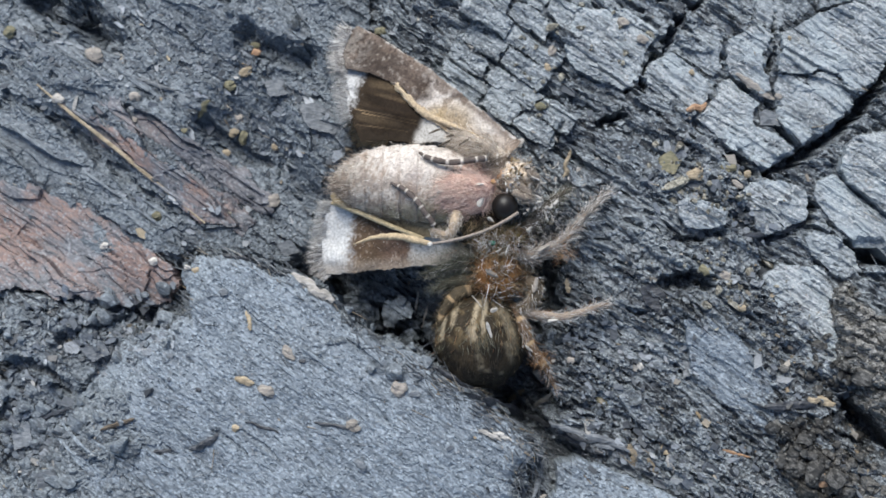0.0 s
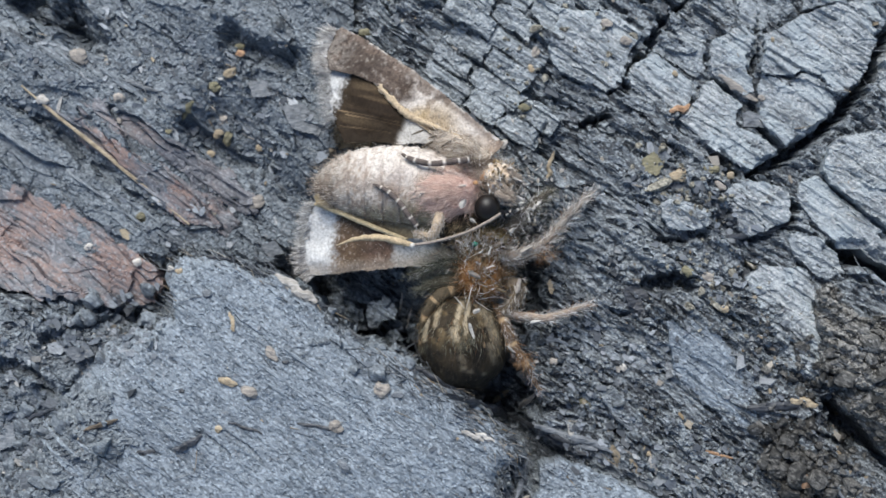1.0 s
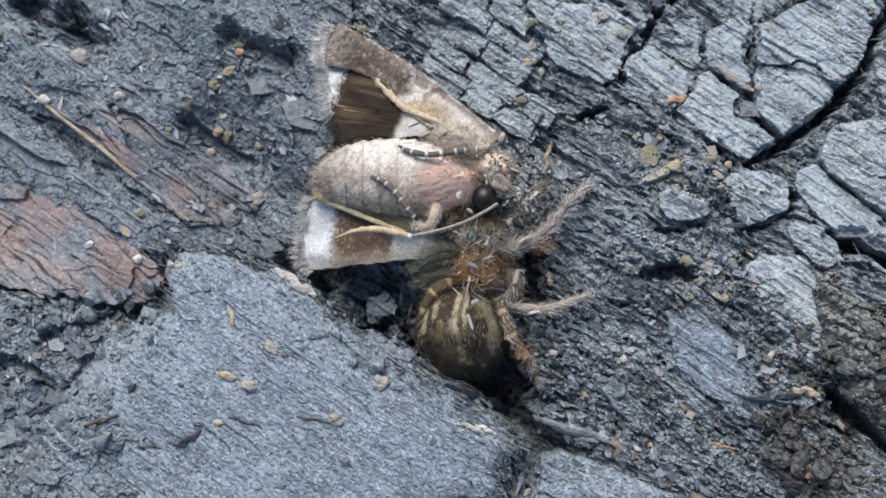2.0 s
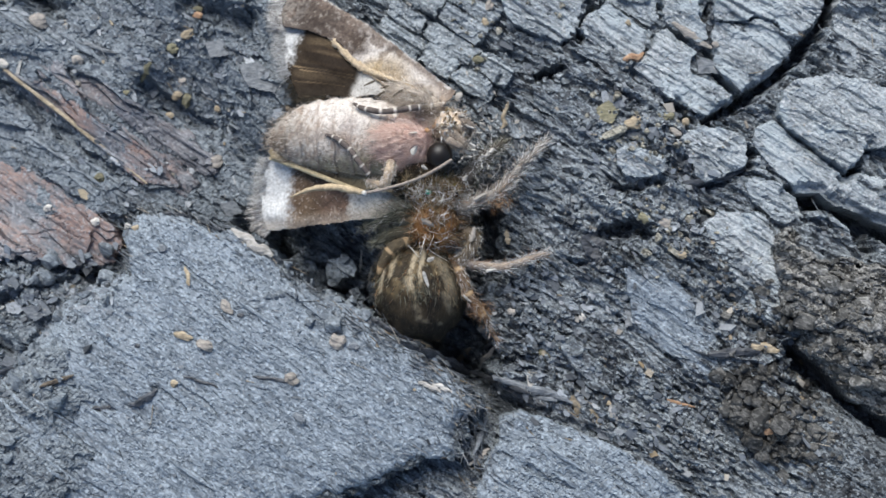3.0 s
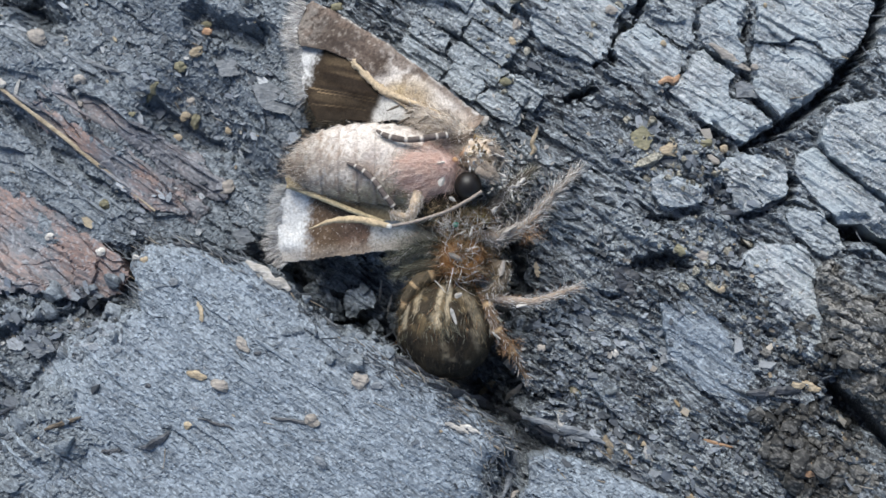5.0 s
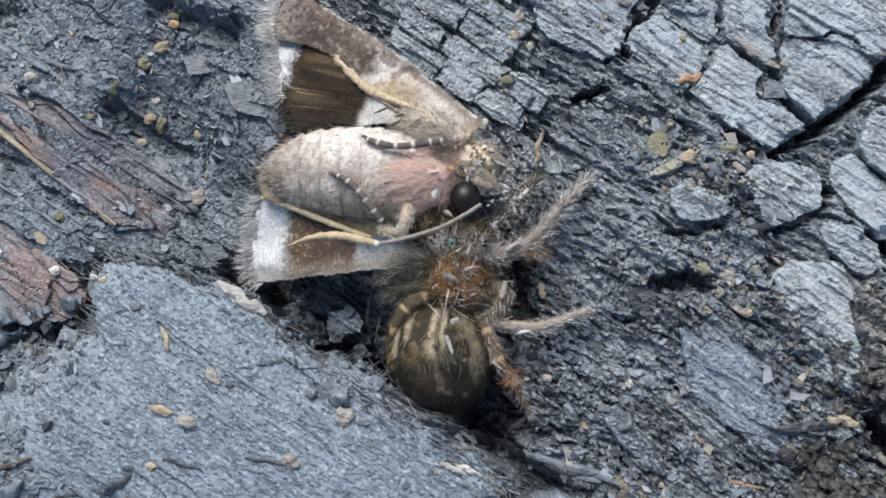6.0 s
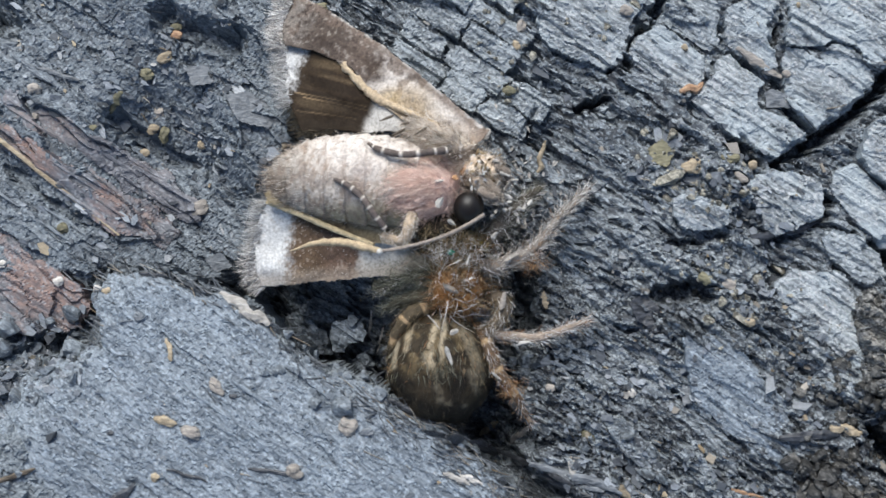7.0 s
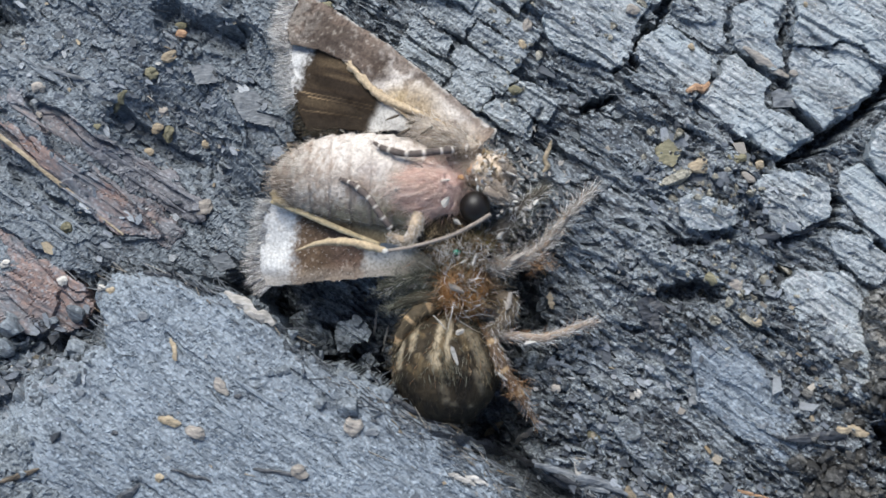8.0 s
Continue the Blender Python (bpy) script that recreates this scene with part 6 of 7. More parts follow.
for k, (at, long, wide, turn, material) in enumerate((((0.30, -2.11, 3.12), 0.48, 0.2, -25, STONE), ((2.57, -2.64, 2.35), 0.42, 0.18, 80, STONE), ((0.17, -4.94, 3.05), 0.55, 0.13, -68, PALE), ((0.42, -3.91, 2.95), 0.22, 0.16, 20, PALE), ((3.47, -4.47, 2.10), 0.34, 0.13, 10, PALE), ((-0.43, -3.52, 2.95), 0.45, 0.05, -50, PALE), ((1.09, -0.81, 3.30), 0.34, 0.08, 70, PALE), ((2.21, 0.20, 3.00), 0.2, 0.16, 40, PALE), ((2.92, -0.79, 2.90), 0.5, 0.16, 28, STONE), ((2.24, -5.91, 2.10), 0.3, 0.1, -40, PALE), ((0.64, -0.92, 3.30), 0.2, 0.08, 30, PALE))):
    flake("stuck_scale", at, long, wide, turn, material, spider, 700 + k)


def spider_leg(points, radii, colour, furs, seed, label="", bands=0):
    leg, v = rod("leg", points, radii, colour, spider, seed, bands, (0.40, 0.28, 0.16), 12, 48, 0.15, SPIDER_SKIN, label)
    nrm = rod_normals(v, points, 48)
    way = np.array(points[-1]) - np.array(points[0])
    for k, (material, count, length, lift) in enumerate(furs):
        coat("leg_hair", local(spider, v), nrm, count, way / np.linalg.norm(way), length, 0.0095, material, leg, seed + k, lift, None, 0.05, 0.5)
    return leg


spider_leg([(1.68, -1.20, 1.60), (2.52, -1.05, 2.30), (3.67, -0.53, 2.30), (4.46, 0.22, 2.10), (5.45, 1.34, 1.80), (6.46, 2.35, 1.35)], [0.34, 0.33, 0.27, 0.22, 0.18, 0.08], (0.20, 0.18, 0.16), ((ASH_FUR, 420, 0.6, 0.6), (GREY_FUR, 260, 0.55, 0.7), (RUST_FUR, 50, 0.5, 0.8)), 81, "front leg with long ash-grey hair")
spider_leg([(1.68, -0.30, 1.40), (2.38, 0.50, 2.20), (3.03, 1.19, 2.00), (3.73, 1.91, 1.50), (4.35, 2.43, 1.00)], [0.4, 0.42, 0.36, 0.26, 0.12], (0.10, 0.085, 0.07), ((ASH_FUR, 90, 0.4, 0.7), (OLIVE_FUR, 240, 0.4, 0.8), (DARK_FUR, 220, 0.45, 0.8)), 86, "front leg with dark grey hair")
spider_leg([(1.69, -2.47, 1.00), (2.46, -2.52, 1.70), (2.56, -3.11, 1.90), (2.16, -3.68, 1.80), (1.76, -3.97, 1.60)], [0.34, 0.36, 0.32, 0.27, 0.22], (0.12, 0.095, 0.07), ((ASH_FUR, 190, 0.4, 0.4), (GOLD_FUR, 240, 0.4, 0.5)), 91, "hairy grey-brown leg")
spider_leg([(1.76, -3.91, 1.60), (2.83, -4.17, 1.75), (4.13, -4.25, 1.70), (5.29, -3.89, 1.60), (6.35, -3.56, 1.50)], [0.22, 0.22, 0.19, 0.16, 0.1], (0.30, 0.24, 0.19), ((ASH_FUR, 380, 0.42, 0.3), (RUST_FUR, 100, 0.42, 0.4)), 96, "stretched pale brown leg with grey hair")
spider_leg([(1.40, -3.66, 1.20), (1.84, -4.55, 1.80), (2.34, -5.70, 1.70), (3.04, -6.71, 1.40), (3.75, -8.07, 0.70)], [0.26, 0.29, 0.25, 0.19, 0.08], (0.11, 0.075, 0.05), ((RUST_FUR, 170, 0.42, 0.5), (ASH_FUR, 200, 0.42, 0.5)), 101, "hind leg with rusty and pale bands", 4)
spider_leg([(0.22, -1.18, 1.30), (-0.74, -1.43, 1.80), (-1.83, -1.63, 1.40), (-3.04, -2.06, 0.70)], [0.34, 0.32, 0.26, 0.12], (0.05, 0.048, 0.036), ((OLIVE_FUR, 300, 0.6, 0.8), (ASH_FUR, 60, 0.5, 0.9)), 106, "front leg with long olive-grey hair")
spider_leg([(0.31, -2.62, 0.90), (-1.09, -2.96, 1.50), (-1.78, -3.46, 1.60), (-2.26, -4.41, 1.20), (-2.53, -5.72, 0.20)], [0.32, 0.36, 0.32, 0.26, 0.12], (0.09, 0.07, 0.045), ((GOLD_FUR, 150, 0.42, 0.4), (DARK_FUR, 220, 0.4, 0.5)), 111, "hind leg with gold and brown bands", 4)
spider_leg([(0.31, -1.89, 1.00), (-0.65, -2.28, 1.50), (-1.68, -2.50, 1.20), (-2.75, -2.89, 0.30)], [0.34, 0.36, 0.3, 0.12], (0.09, 0.075, 0.05), ((OLIVE_FUR, 380, 0.5, 0.6),), 116, "leg with olive-grey hair")

# loose hair and threads caught round the heads
rng = np.random.default_rng(91)
for at, spread, count, material in (((3.14, 0.86, 1.60), (1.1, 1.2, 0.5), 150, ASH_FUR), ((-1.98, -1.56, 1.20), (1.4, 0.8, 0.5), 130, OLIVE_FUR), ((1.35, -0.60, 2.90), (1.0, 0.5, 0.3), 70, ASH_FUR), ((0.93, -0.45, 2.90), (1.2, 0.5, 0.3), 90, RUST_FUR), ((2.26, -1.64, 1.60), (0.4, 1.0, 0.5), 80, GOLD_FUR), ((2.95, 0.90, 2.20), (0.9, 1.0, 0.4), 90, DARK_FUR), ((2.85, 1.30, 2.70), (0.9, 1.1, 0.3), 140, ASH_FUR), ((-0.60, 0.05, 3.30), (0.7, 0.5, 0.3), 90, GOLD_FUR), ((0.10, -0.45, 3.30), (1.0, 0.4, 0.3), 90, ASH_FUR), ((-1.60, -1.30, 2.40), (1.2, 0.5, 0.4), 110, OLIVE_FUR), ((3.95, -1.00, 2.50), (0.5, 0.4, 0.3), 80, RUST_FUR), ((2.85, -6.50, 1.90), (0.4, 0.4, 0.3), 70, RUST_FUR)):
    roots = np.array(at) + rng.normal(0, 0.6, (count, 3)) * np.array(spread)
    v, q, t = hairs(roots, rng.normal(0, 1, (count, 3)) * np.array([1, 1, 0.35]), rng.uniform(0.3, 0.9, count), 0.008, 0.1, rng, 0.6)
    loose = mesh_of("loose_hair", local(spider, v), q, t, material, spider)
    loose["kind"] = "stuff"


# ---- loose bits on the wood ----
def finish(name, v, q, t, material, label, category, group, at):
    ob = mesh_of(name, v - np.array(at), q, t, material, smooth=False)
    ob.location = Vector(at) * MM
    return tagged(ob, label, category, group)


def stick(name, a, b, width, material, label, category="wood splinter", seed=0, group="", lift=0.0, flat=0.55):
    """A broken splinter or straw from a to b, with split ends, lying on what is below it."""
    a, b = np.array(a, float), np.array(b, float)
    rng = np.random.default_rng(seed)
    line = np.linspace(a, b, 6)
    n = np.array([-(b - a)[1], (b - a)[0]]) / (np.linalg.norm(b - a) + 1e-9)
    line = line + n[None] * rng.normal(0, width * 0.16, 6)[:, None]
    z = surface_at(line[:, 0], line[:, 1])
    fitted = np.polyval(np.polyfit(np.arange(6), z, 1), np.arange(6))
    z = fitted + 0.5 * np.max(z - fitted) + width * flat * 0.35 + lift * np.linspace(0, 1, 6)
    r = width / 2 * np.array([0.45, 0.9, 1.0, 1.0, 0.85, 0.35]) * rng.uniform(0.85, 1.15, 6)
    v, q, t = tube(np.c_[line, z], r, 7, 20, flat, 0.35, seed)
    return finish(name, v, q, t, material, label, category, group, (*((a + b) / 2), float(z.mean())))


def pebble(name, at, size, material, label, category="grain", seed=0, group="", tall=0.6):
    """A small lump with facets."""
    rng = np.random.default_rng(seed)
    z = float(surface_at(at[0], at[1])[0])
    off = rng.uniform(0, 9, 2)
    v, q, t, d = ball((0, 0, 0), (size[0] / 2, size[1] / 2, min(size) / 2 * tall), 18, 12, turn_of(0, 0, rng.uniform(-60, 20)), lambda d: 1 + 0.35 * vnoise(d[:, 0] * 1.7 + off[0], d[:, 1] * 1.7 + d[:, 2] * 1.3 + off[1], seed) + 0.1 * vnoise(d[:, 0] * 5, d[:, 1] * 5 + d[:, 2] * 4, seed + 1))
    place = np.array([at[0], at[1], z + min(size) / 2 * tall * 0.55])
    return finish(name, v + place, q, t, material, label, category, group, tuple(place))


def scrap(name, outline, material, label, category="char flake", seed=0, group="", thick=0.12, curl=0.25, lift=0.08):
    """A thin broken flake with a curled edge."""
    pts = np.array(outline)
    c = pts.mean(0)
    z0 = float(np.median(surface_at(pts[:, 0] * 0.6 + c[0] * 0.4, pts[:, 1] * 0.6 + c[1] * 0.4))) + lift
    rng = np.random.default_rng(seed)
    g = rng.normal(0, 0.12, 2)
    v, q = cut_sheet(outline, 0.06, 0.06, lambda x, y, d: z0 + g[0] * (x - c[0]) + g[1] * (y - c[1]) + curl * (((x - c[0]) * 0.6 + (y - c[1]) * 0.5) ** 2) * 0.3 + 0.06 * fbm(x * 3, y * 3, 3, seed), thick, seed, 0.4)
    return finish(name, v, q, None, material, label, category, group, (c[0], c[1], z0))


def build_bits():
    S = 1 / 33.4
    # straws and splinters
    for k, (a, b, w, m, label) in enumerate((
        ((13.15, 8.60), (15.25, 7.28), 13, STONE, "grey-tan broken stick between charcoal plates"),
        ((-12.41, -4.08), (-12.12, -5.09), 7, TAN, "thin tan straw on the charred board"),
        ((7.65, -10.89), (8.04, -12.21), 12, TAN, "pale tan splinter beside the board"),
        ((1.45, -9.25), (2.27, -8.38), 10, TAN, "pale tan leaf sliver under the spider"),
        ((16.66, -8.38), (18.12, -8.68), 13, TAN, "dry tan leaf scrap on crumbled charcoal"),
        ((14.42, -8.81), (17.10, -8.67), 15, BLACKBIT, "black charcoal stick on crumbled charcoal"),
        ((13.45, -0.05), (16.91, 0.77), 13, BLACKBIT, "long dark charcoal sliver on grey wood"),
        ((-15.11, -11.19), (-13.61, -10.47), 11, BLACKBIT, "black charcoal sliver on the charred board"),
        ((-17.11, -11.41), (-16.09, -11.28), 9, BLACKBIT, "black curled char scrap on the board"),
        ((-19.72, -10.26), (-18.00, -9.60), 8, TWIG, "thin dark brown twig on the board"),
        ((-13.78, -1.15), (-12.50, -1.39), 9, BLACKBIT, "black char sliver at the board's edge"),
        ((-10.15, -2.07), (-7.93, -3.58), 19, PALE, "pale grey splinter at the board's edge"),
        ((2.15, -9.64), (5.35, -10.77), 9, BLACKBIT, "long black splinter in the crevice"),
        ((-1.08, -8.06), (1.42, -9.35), 10, BLACKBIT, "black splinter along the crevice"),
        ((4.19, -10.63), (6.80, -11.18), 9, GREYBIT, "grey splinter in the crevice"),
        ((-2.86, -6.90), (-0.50, -8.05), 9, BLACKBIT, "black splinter along the board's edge"),
        ((2.88, -8.47), (3.76, -8.02), 7, GREYBIT, "short grey splinter by the spider"),
        ((0.39, -10.23), (1.42, -10.60), 8, PALE, "pale splinter on the board"),
        ((-15.90, 6.47), (-15.09, 7.37), 13, OLIVE, "olive bark chip in the char rubble"),
        ((-24.49, 8.16), (-15.16, 0.62), 7, TAN, "long tan split fibre along the burnt strip"),
        ((-3.47, -4.99), (-3.12, -3.65), 4, PALE, "thin pale fibre in the crevice"),
        ((8.54, -11.60), (9.11, -12.60), 8, TAN, "small tan splinter beside the board"),
        ((4.50, -5.38), (5.68, -5.90), 6, GREYBIT, "thin grey splinter on charred grain"),
        ((12.44, -11.13), (13.88, -11.55), 6, RUST, "thin brown fibre on charred grain"),
        ((-8.75, -9.73), (-6.38, -10.09), 6, BLACKBIT, "black crack-like char sliver on the board"),
        ((-12.32, -9.76), (-10.52, -10.33), 5, BLACKBIT, "thin black char fibre on the board"),
        ((-19.04, 8.49), (-17.01, 7.87), 8, GREYBIT, "grey splinter in the rubble"),
        ((-23.71, -9.85), (-21.62, -9.24), 8, BLACKBIT, "black splinter in the rubble"),
        ((-22.60, -11.17), (-21.28, -10.27), 9, GREYBIT, "grey splinter in the rubble"),
        ((3.56, -9.94), (7.63, -11.21), 13, GREYBIT, "long grey splinter across the crevice"),
        ((3.91, -10.53), (6.26, -11.41), 12, BLACKBIT, "black splinter in the crevice"),
        ((-0.12, -8.39), (2.35, -9.93), 14, BLACKBIT, "black splinter along the crevice"),
        ((9.06, -10.80), (9.49, -11.38), 8, TAN, "small tan splinter beside the offcut"),
        ((9.49, -11.38), (9.87, -12.33), 9, PALE, "small pale blue-grey splinter beside the offcut"),
        ((2.83, -9.36), (3.64, -8.41), 9, STONE, "thin pale splinter under the spider"),
        ((-3.59, -2.90), (-3.82, -4.24), 4, PALE, "thin pale thread over the crevice"),
        ((-0.29, -10.09), (0.86, -10.61), 9, PALE, "white splinter at the board rim"),
        ((2.52, -11.25), (1.84, -12.17), 7, GREYBIT, "grey sliver at the broken board end"),
        ((3.16, -11.89), (2.56, -13.90), 8, GREYBIT, "grey sliver at the broken board end"),
        ((2.26, -14.48), (3.29, -13.62), 9, STONE, "pale grey sliver at the broken board end"),
        ((-24.98, -8.53), (-23.47, -8.22), 7, BLACKBIT, "black splinter in the rubble"),
    )):
        stick("splinter", a, b, w * S, m, label, "wood splinter", 800 + k, "splinters on the log")
    stick("splinter", (4.15, 3.10), (4.42, 4.55), 8 * S, TAN, "short tan straw standing in charred grain", "wood splinter", 850, "splinters on the log", 0.9, 0.9)
    stick("splinter", (10.55, 6.55), (11.65, 7.08), 12 * S, RUST, "rusty brown broken splinter on ashen charcoal", "wood splinter", 851, "splinters on the log", 0.25, 0.8)
    # grains and small stones
    for k, (at, w, h, m, label) in enumerate((
        ((15.43, 7.43), 13, 11, STONE, "small beige grain on ashen charcoal"),
        ((18.14, 8.52), 15, 13, RUST, "small rusty grain on ashen charcoal"),
        ((11.07, 3.26), 30, 22, TAN, "tan crumb in a gap of charred wood"),
        ((-12.40, -7.68), 30, 14, TAN, "tan seed-like crumb on the charred board"),
        ((-11.20, -8.20), 34, 19, STONE, "beige crumb on the charred board"),
        ((-13.61, -3.13), 16, 15, GREYBIT, "grey round grain on the charred board"),
        ((-12.81, -10.11), 13, 12, TAN, "tan grain on the charred board"),
        ((-4.45, -8.02), 28, 24, STONE, "brown-grey crumb at the board's edge"),
        ((-3.62, -8.28), 22, 12, GREYBIT, "grey crumb at the board's edge"),
        ((-6.73, -9.91), 24, 18, STONE, "brown-grey crumb on the charred board"),
        ((-10.15, -6.24), 30, 16, STONE, "pale dusty crumb on the charred board"),
        ((6.11, -8.74), 34, 18, OLIVE, "olive-tan crumb on charred grain"),
        ((-21.47, 9.87), 34, 28, STONE, "beige stone grain in the rubble"),
        ((-18.96, 7.50), 16, 14, STONE, "beige grain on the burnt wood"),
        ((-23.30, 7.38), 20, 18, PALE, "pale grain at the tip of a fibre"),
        ((-20.66, -0.63), 14, 13, PALE, "white grain on the burnt strip"),
        ((-12.84, 10.59), 20, 13, OLIVE, "olive grain in a dark crevice"),
        ((-26.19, 11.09), 22, 22, OLIVE, "olive grain on charred wood"),
        ((-15.24, -1.97), 14, 11, TAN, "yellow grain at the board's broken end"),
        ((-16.65, -4.67), 16, 10, OLIVE, "olive grain in the rubble"),
        ((3.52, 9.91), 18, 24, STONE, "beige crumb on charred grain"),
        ((3.30, 9.11), 14, 14, TAN, "yellow crumb on charred grain"),
        ((2.91, 6.90), 18, 16, OLIVE, "olive crumb on charred grain"),
        ((1.86, 5.01), 12, 20, PALE, "pale grain on charred wood"),
        ((4.18, 3.01), 7, 7, PALE, "tiny white grain by a straw"),
        ((8.20, -6.85), 10, 14, PALE, "pale grain on charred grain"),
        ((17.29, -12.51), 28, 26, RUST, "rusty crumb in the rubble"),
        ((13.12, 2.72), 20, 14, STONE, "beige crumb on charred wood"),
        ((13.72, 3.26), 14, 12, TAN, "tan crumb on charred wood"),
        ((12.69, 3.56), 26, 18, OLIVE, "olive crumb in a gap of charred wood"),
        ((10.91, 8.72), 12, 9, TAN, "tan crumb on charcoal"),
        ((8.33, 10.57), 18, 16, STONE, "beige crumb on charcoal"),
        ((7.29, 11.50), 22, 18, STONE, "beige crumb on charcoal"),
        ((15.87, 10.39), 9, 8, TAN, "tiny tan grain on charcoal"),
        ((-5.80, 11.25), 20, 14, OLIVE, "olive crumb beside the wing"),
        ((11.43, -1.81), 22, 16, OLIVE, "yellowish crumb by a hole in the wood"),
        ((12.45, -2.10), 24, 18, STONE, "beige crumb by a hole in the wood"),
        ((4.50, -6.56), 14, 12, STONE, "pale crumb on charred grain"),
        ((13.30, -3.72), 14, 12, TAN, "tan crumb on charred wood"),
        ((-9.40, -6.65), 12, 8, BLACKBIT, "black grain on the board"),
        ((-14.74, -8.16), 12, 8, BLACKBIT, "black grain on the board"),
        ((-19.14, 7.52), 18, 16, STONE, "beige crumb on the ash"),
        ((-19.16, 6.25), 12, 11, STONE, "beige crumb on the ash"),
        ((-13.76, 6.57), 20, 18, STONE, "beige crumb in the rubble"),
        ((-13.48, 5.50), 20, 26, OLIVE, "olive crumb in the rubble"),
        ((-13.94, 5.77), 14, 18, TAN, "tan crumb in the rubble"),
        ((-11.65, 5.00), 14, 16, TAN, "tan crumb in the rubble"),
        ((-14.34, 4.64), 16, 14, TAN, "tan crumb in the rubble"),
        ((-13.17, 8.99), 16, 24, TAN, "tan crumb in a dark hollow"),
        ((-14.03, 8.32), 22, 18, OLIVE, "olive crumb in a dark hollow"),
        ((-11.70, 1.98), 22, 30, STONE, "large beige crumb beside the moth"),
        ((-17.80, 0.98), 18, 18, OLIVE, "olive crumb on the burnt strip"),
        ((-17.83, -1.46), 16, 14, PALE, "white crumb on the burnt strip"),
        ((-15.80, -1.88), 16, 14, PALE, "pale crumb at the broken board corner"),
        ((-16.40, 5.60), 13, 12, OLIVE, "olive crumb on the ash"),
        ((-12.70, 10.10), 20, 14, RUST, "brown crumb in a dark hollow"),
        ((-6.35, -11.89), 26, 12, GREYBIT, "grey flake-like crumb on the board"),
    )):
        pebble("crumb", at, (w * S, h * S), m, label, "crumb", 900 + k, "crumbs on the log")
    # flakes
    for k, (outline, m, label, lift) in enumerate((
        ([(8.05, -2.77), (8.64, -2.41), (9.45, -3.00), (9.85, -3.94), (9.20, -4.18), (8.33, -3.60)], BLACKBIT, "dark smooth char flake leaning in a hole", 0.15),
        ([(14.37, 6.58), (14.73, 6.82), (15.70, 6.34), (15.60, 5.79), (14.51, 5.91)], GREYBIT, "blue-grey char flake on a charcoal plate", 0.3),
        ([(9.01, 4.16), (9.75, 4.53), (10.33, 3.86), (9.88, 3.20), (9.14, 3.41)], OLIVE, "olive bark flake in a gap of charred wood", 0.2),
        ([(4.16, -2.43), (4.34, -2.13), (4.57, -2.79), (4.45, -3.20), (4.22, -2.97)], TAN, "tan leaf flake in the spider's shadow", 0.25),
        ([(3.77, -5.24), (4.45, -5.09), (4.65, -5.56), (3.97, -5.74)], GREYBIT, "grey char flake near the spider", 0.1),
        ([(2.59, -7.30), (3.32, -7.00), (3.76, -7.73), (3.18, -8.03)], GREYBIT, "pale grey char flake behind the spider", 0.25),
        ([(10.20, -6.52), (10.78, -6.22), (10.91, -7.24), (10.39, -7.45)], GREYBIT, "grey char flake on charred wood", 0.1),
        ([(-10.25, 7.08), (-9.04, 7.23), (-7.80, 6.15), (-8.09, 5.39), (-9.62, 5.85)], GREYBIT, "blue-grey char flake in the rubble", 0.15),
        ([(-12.27, 8.48), (-11.05, 8.63), (-10.72, 7.70), (-11.79, 7.48)], GREYBIT, "blue-grey char flake in the rubble", 0.2),
        ([(-11.62, -0.39), (-10.72, -0.09), (-10.10, -0.84), (-11.00, -1.14)], GREYBIT, "grey char flake beside the board", 0.15),
        ([(-3.02, -5.43), (-2.43, -4.54), (-1.98, -5.42), (-2.42, -6.60)], BLACKBIT, "black char flake behind the spider", 0.3),
        ([(-23.15, -12.49), (-22.11, -12.19), (-21.62, -13.20), (-22.81, -13.65)], GREYBIT, "grey char flake in the rubble", 0.2),
        ([(-21.44, -6.13), (-20.24, -5.68), (-19.61, -6.42), (-20.65, -6.87)], GREYBIT, "grey char flake in the rubble", 0.2),
        ([(-25.05, -10.31), (-24.01, -10.00), (-23.66, -11.18), (-24.70, -11.48)], GREYBIT, "grey char flake in the rubble", 0.2),
    )):
        scrap("char_flake", outline, m, label, "char flake", 1000 + k, "char flakes on the log", lift=lift)


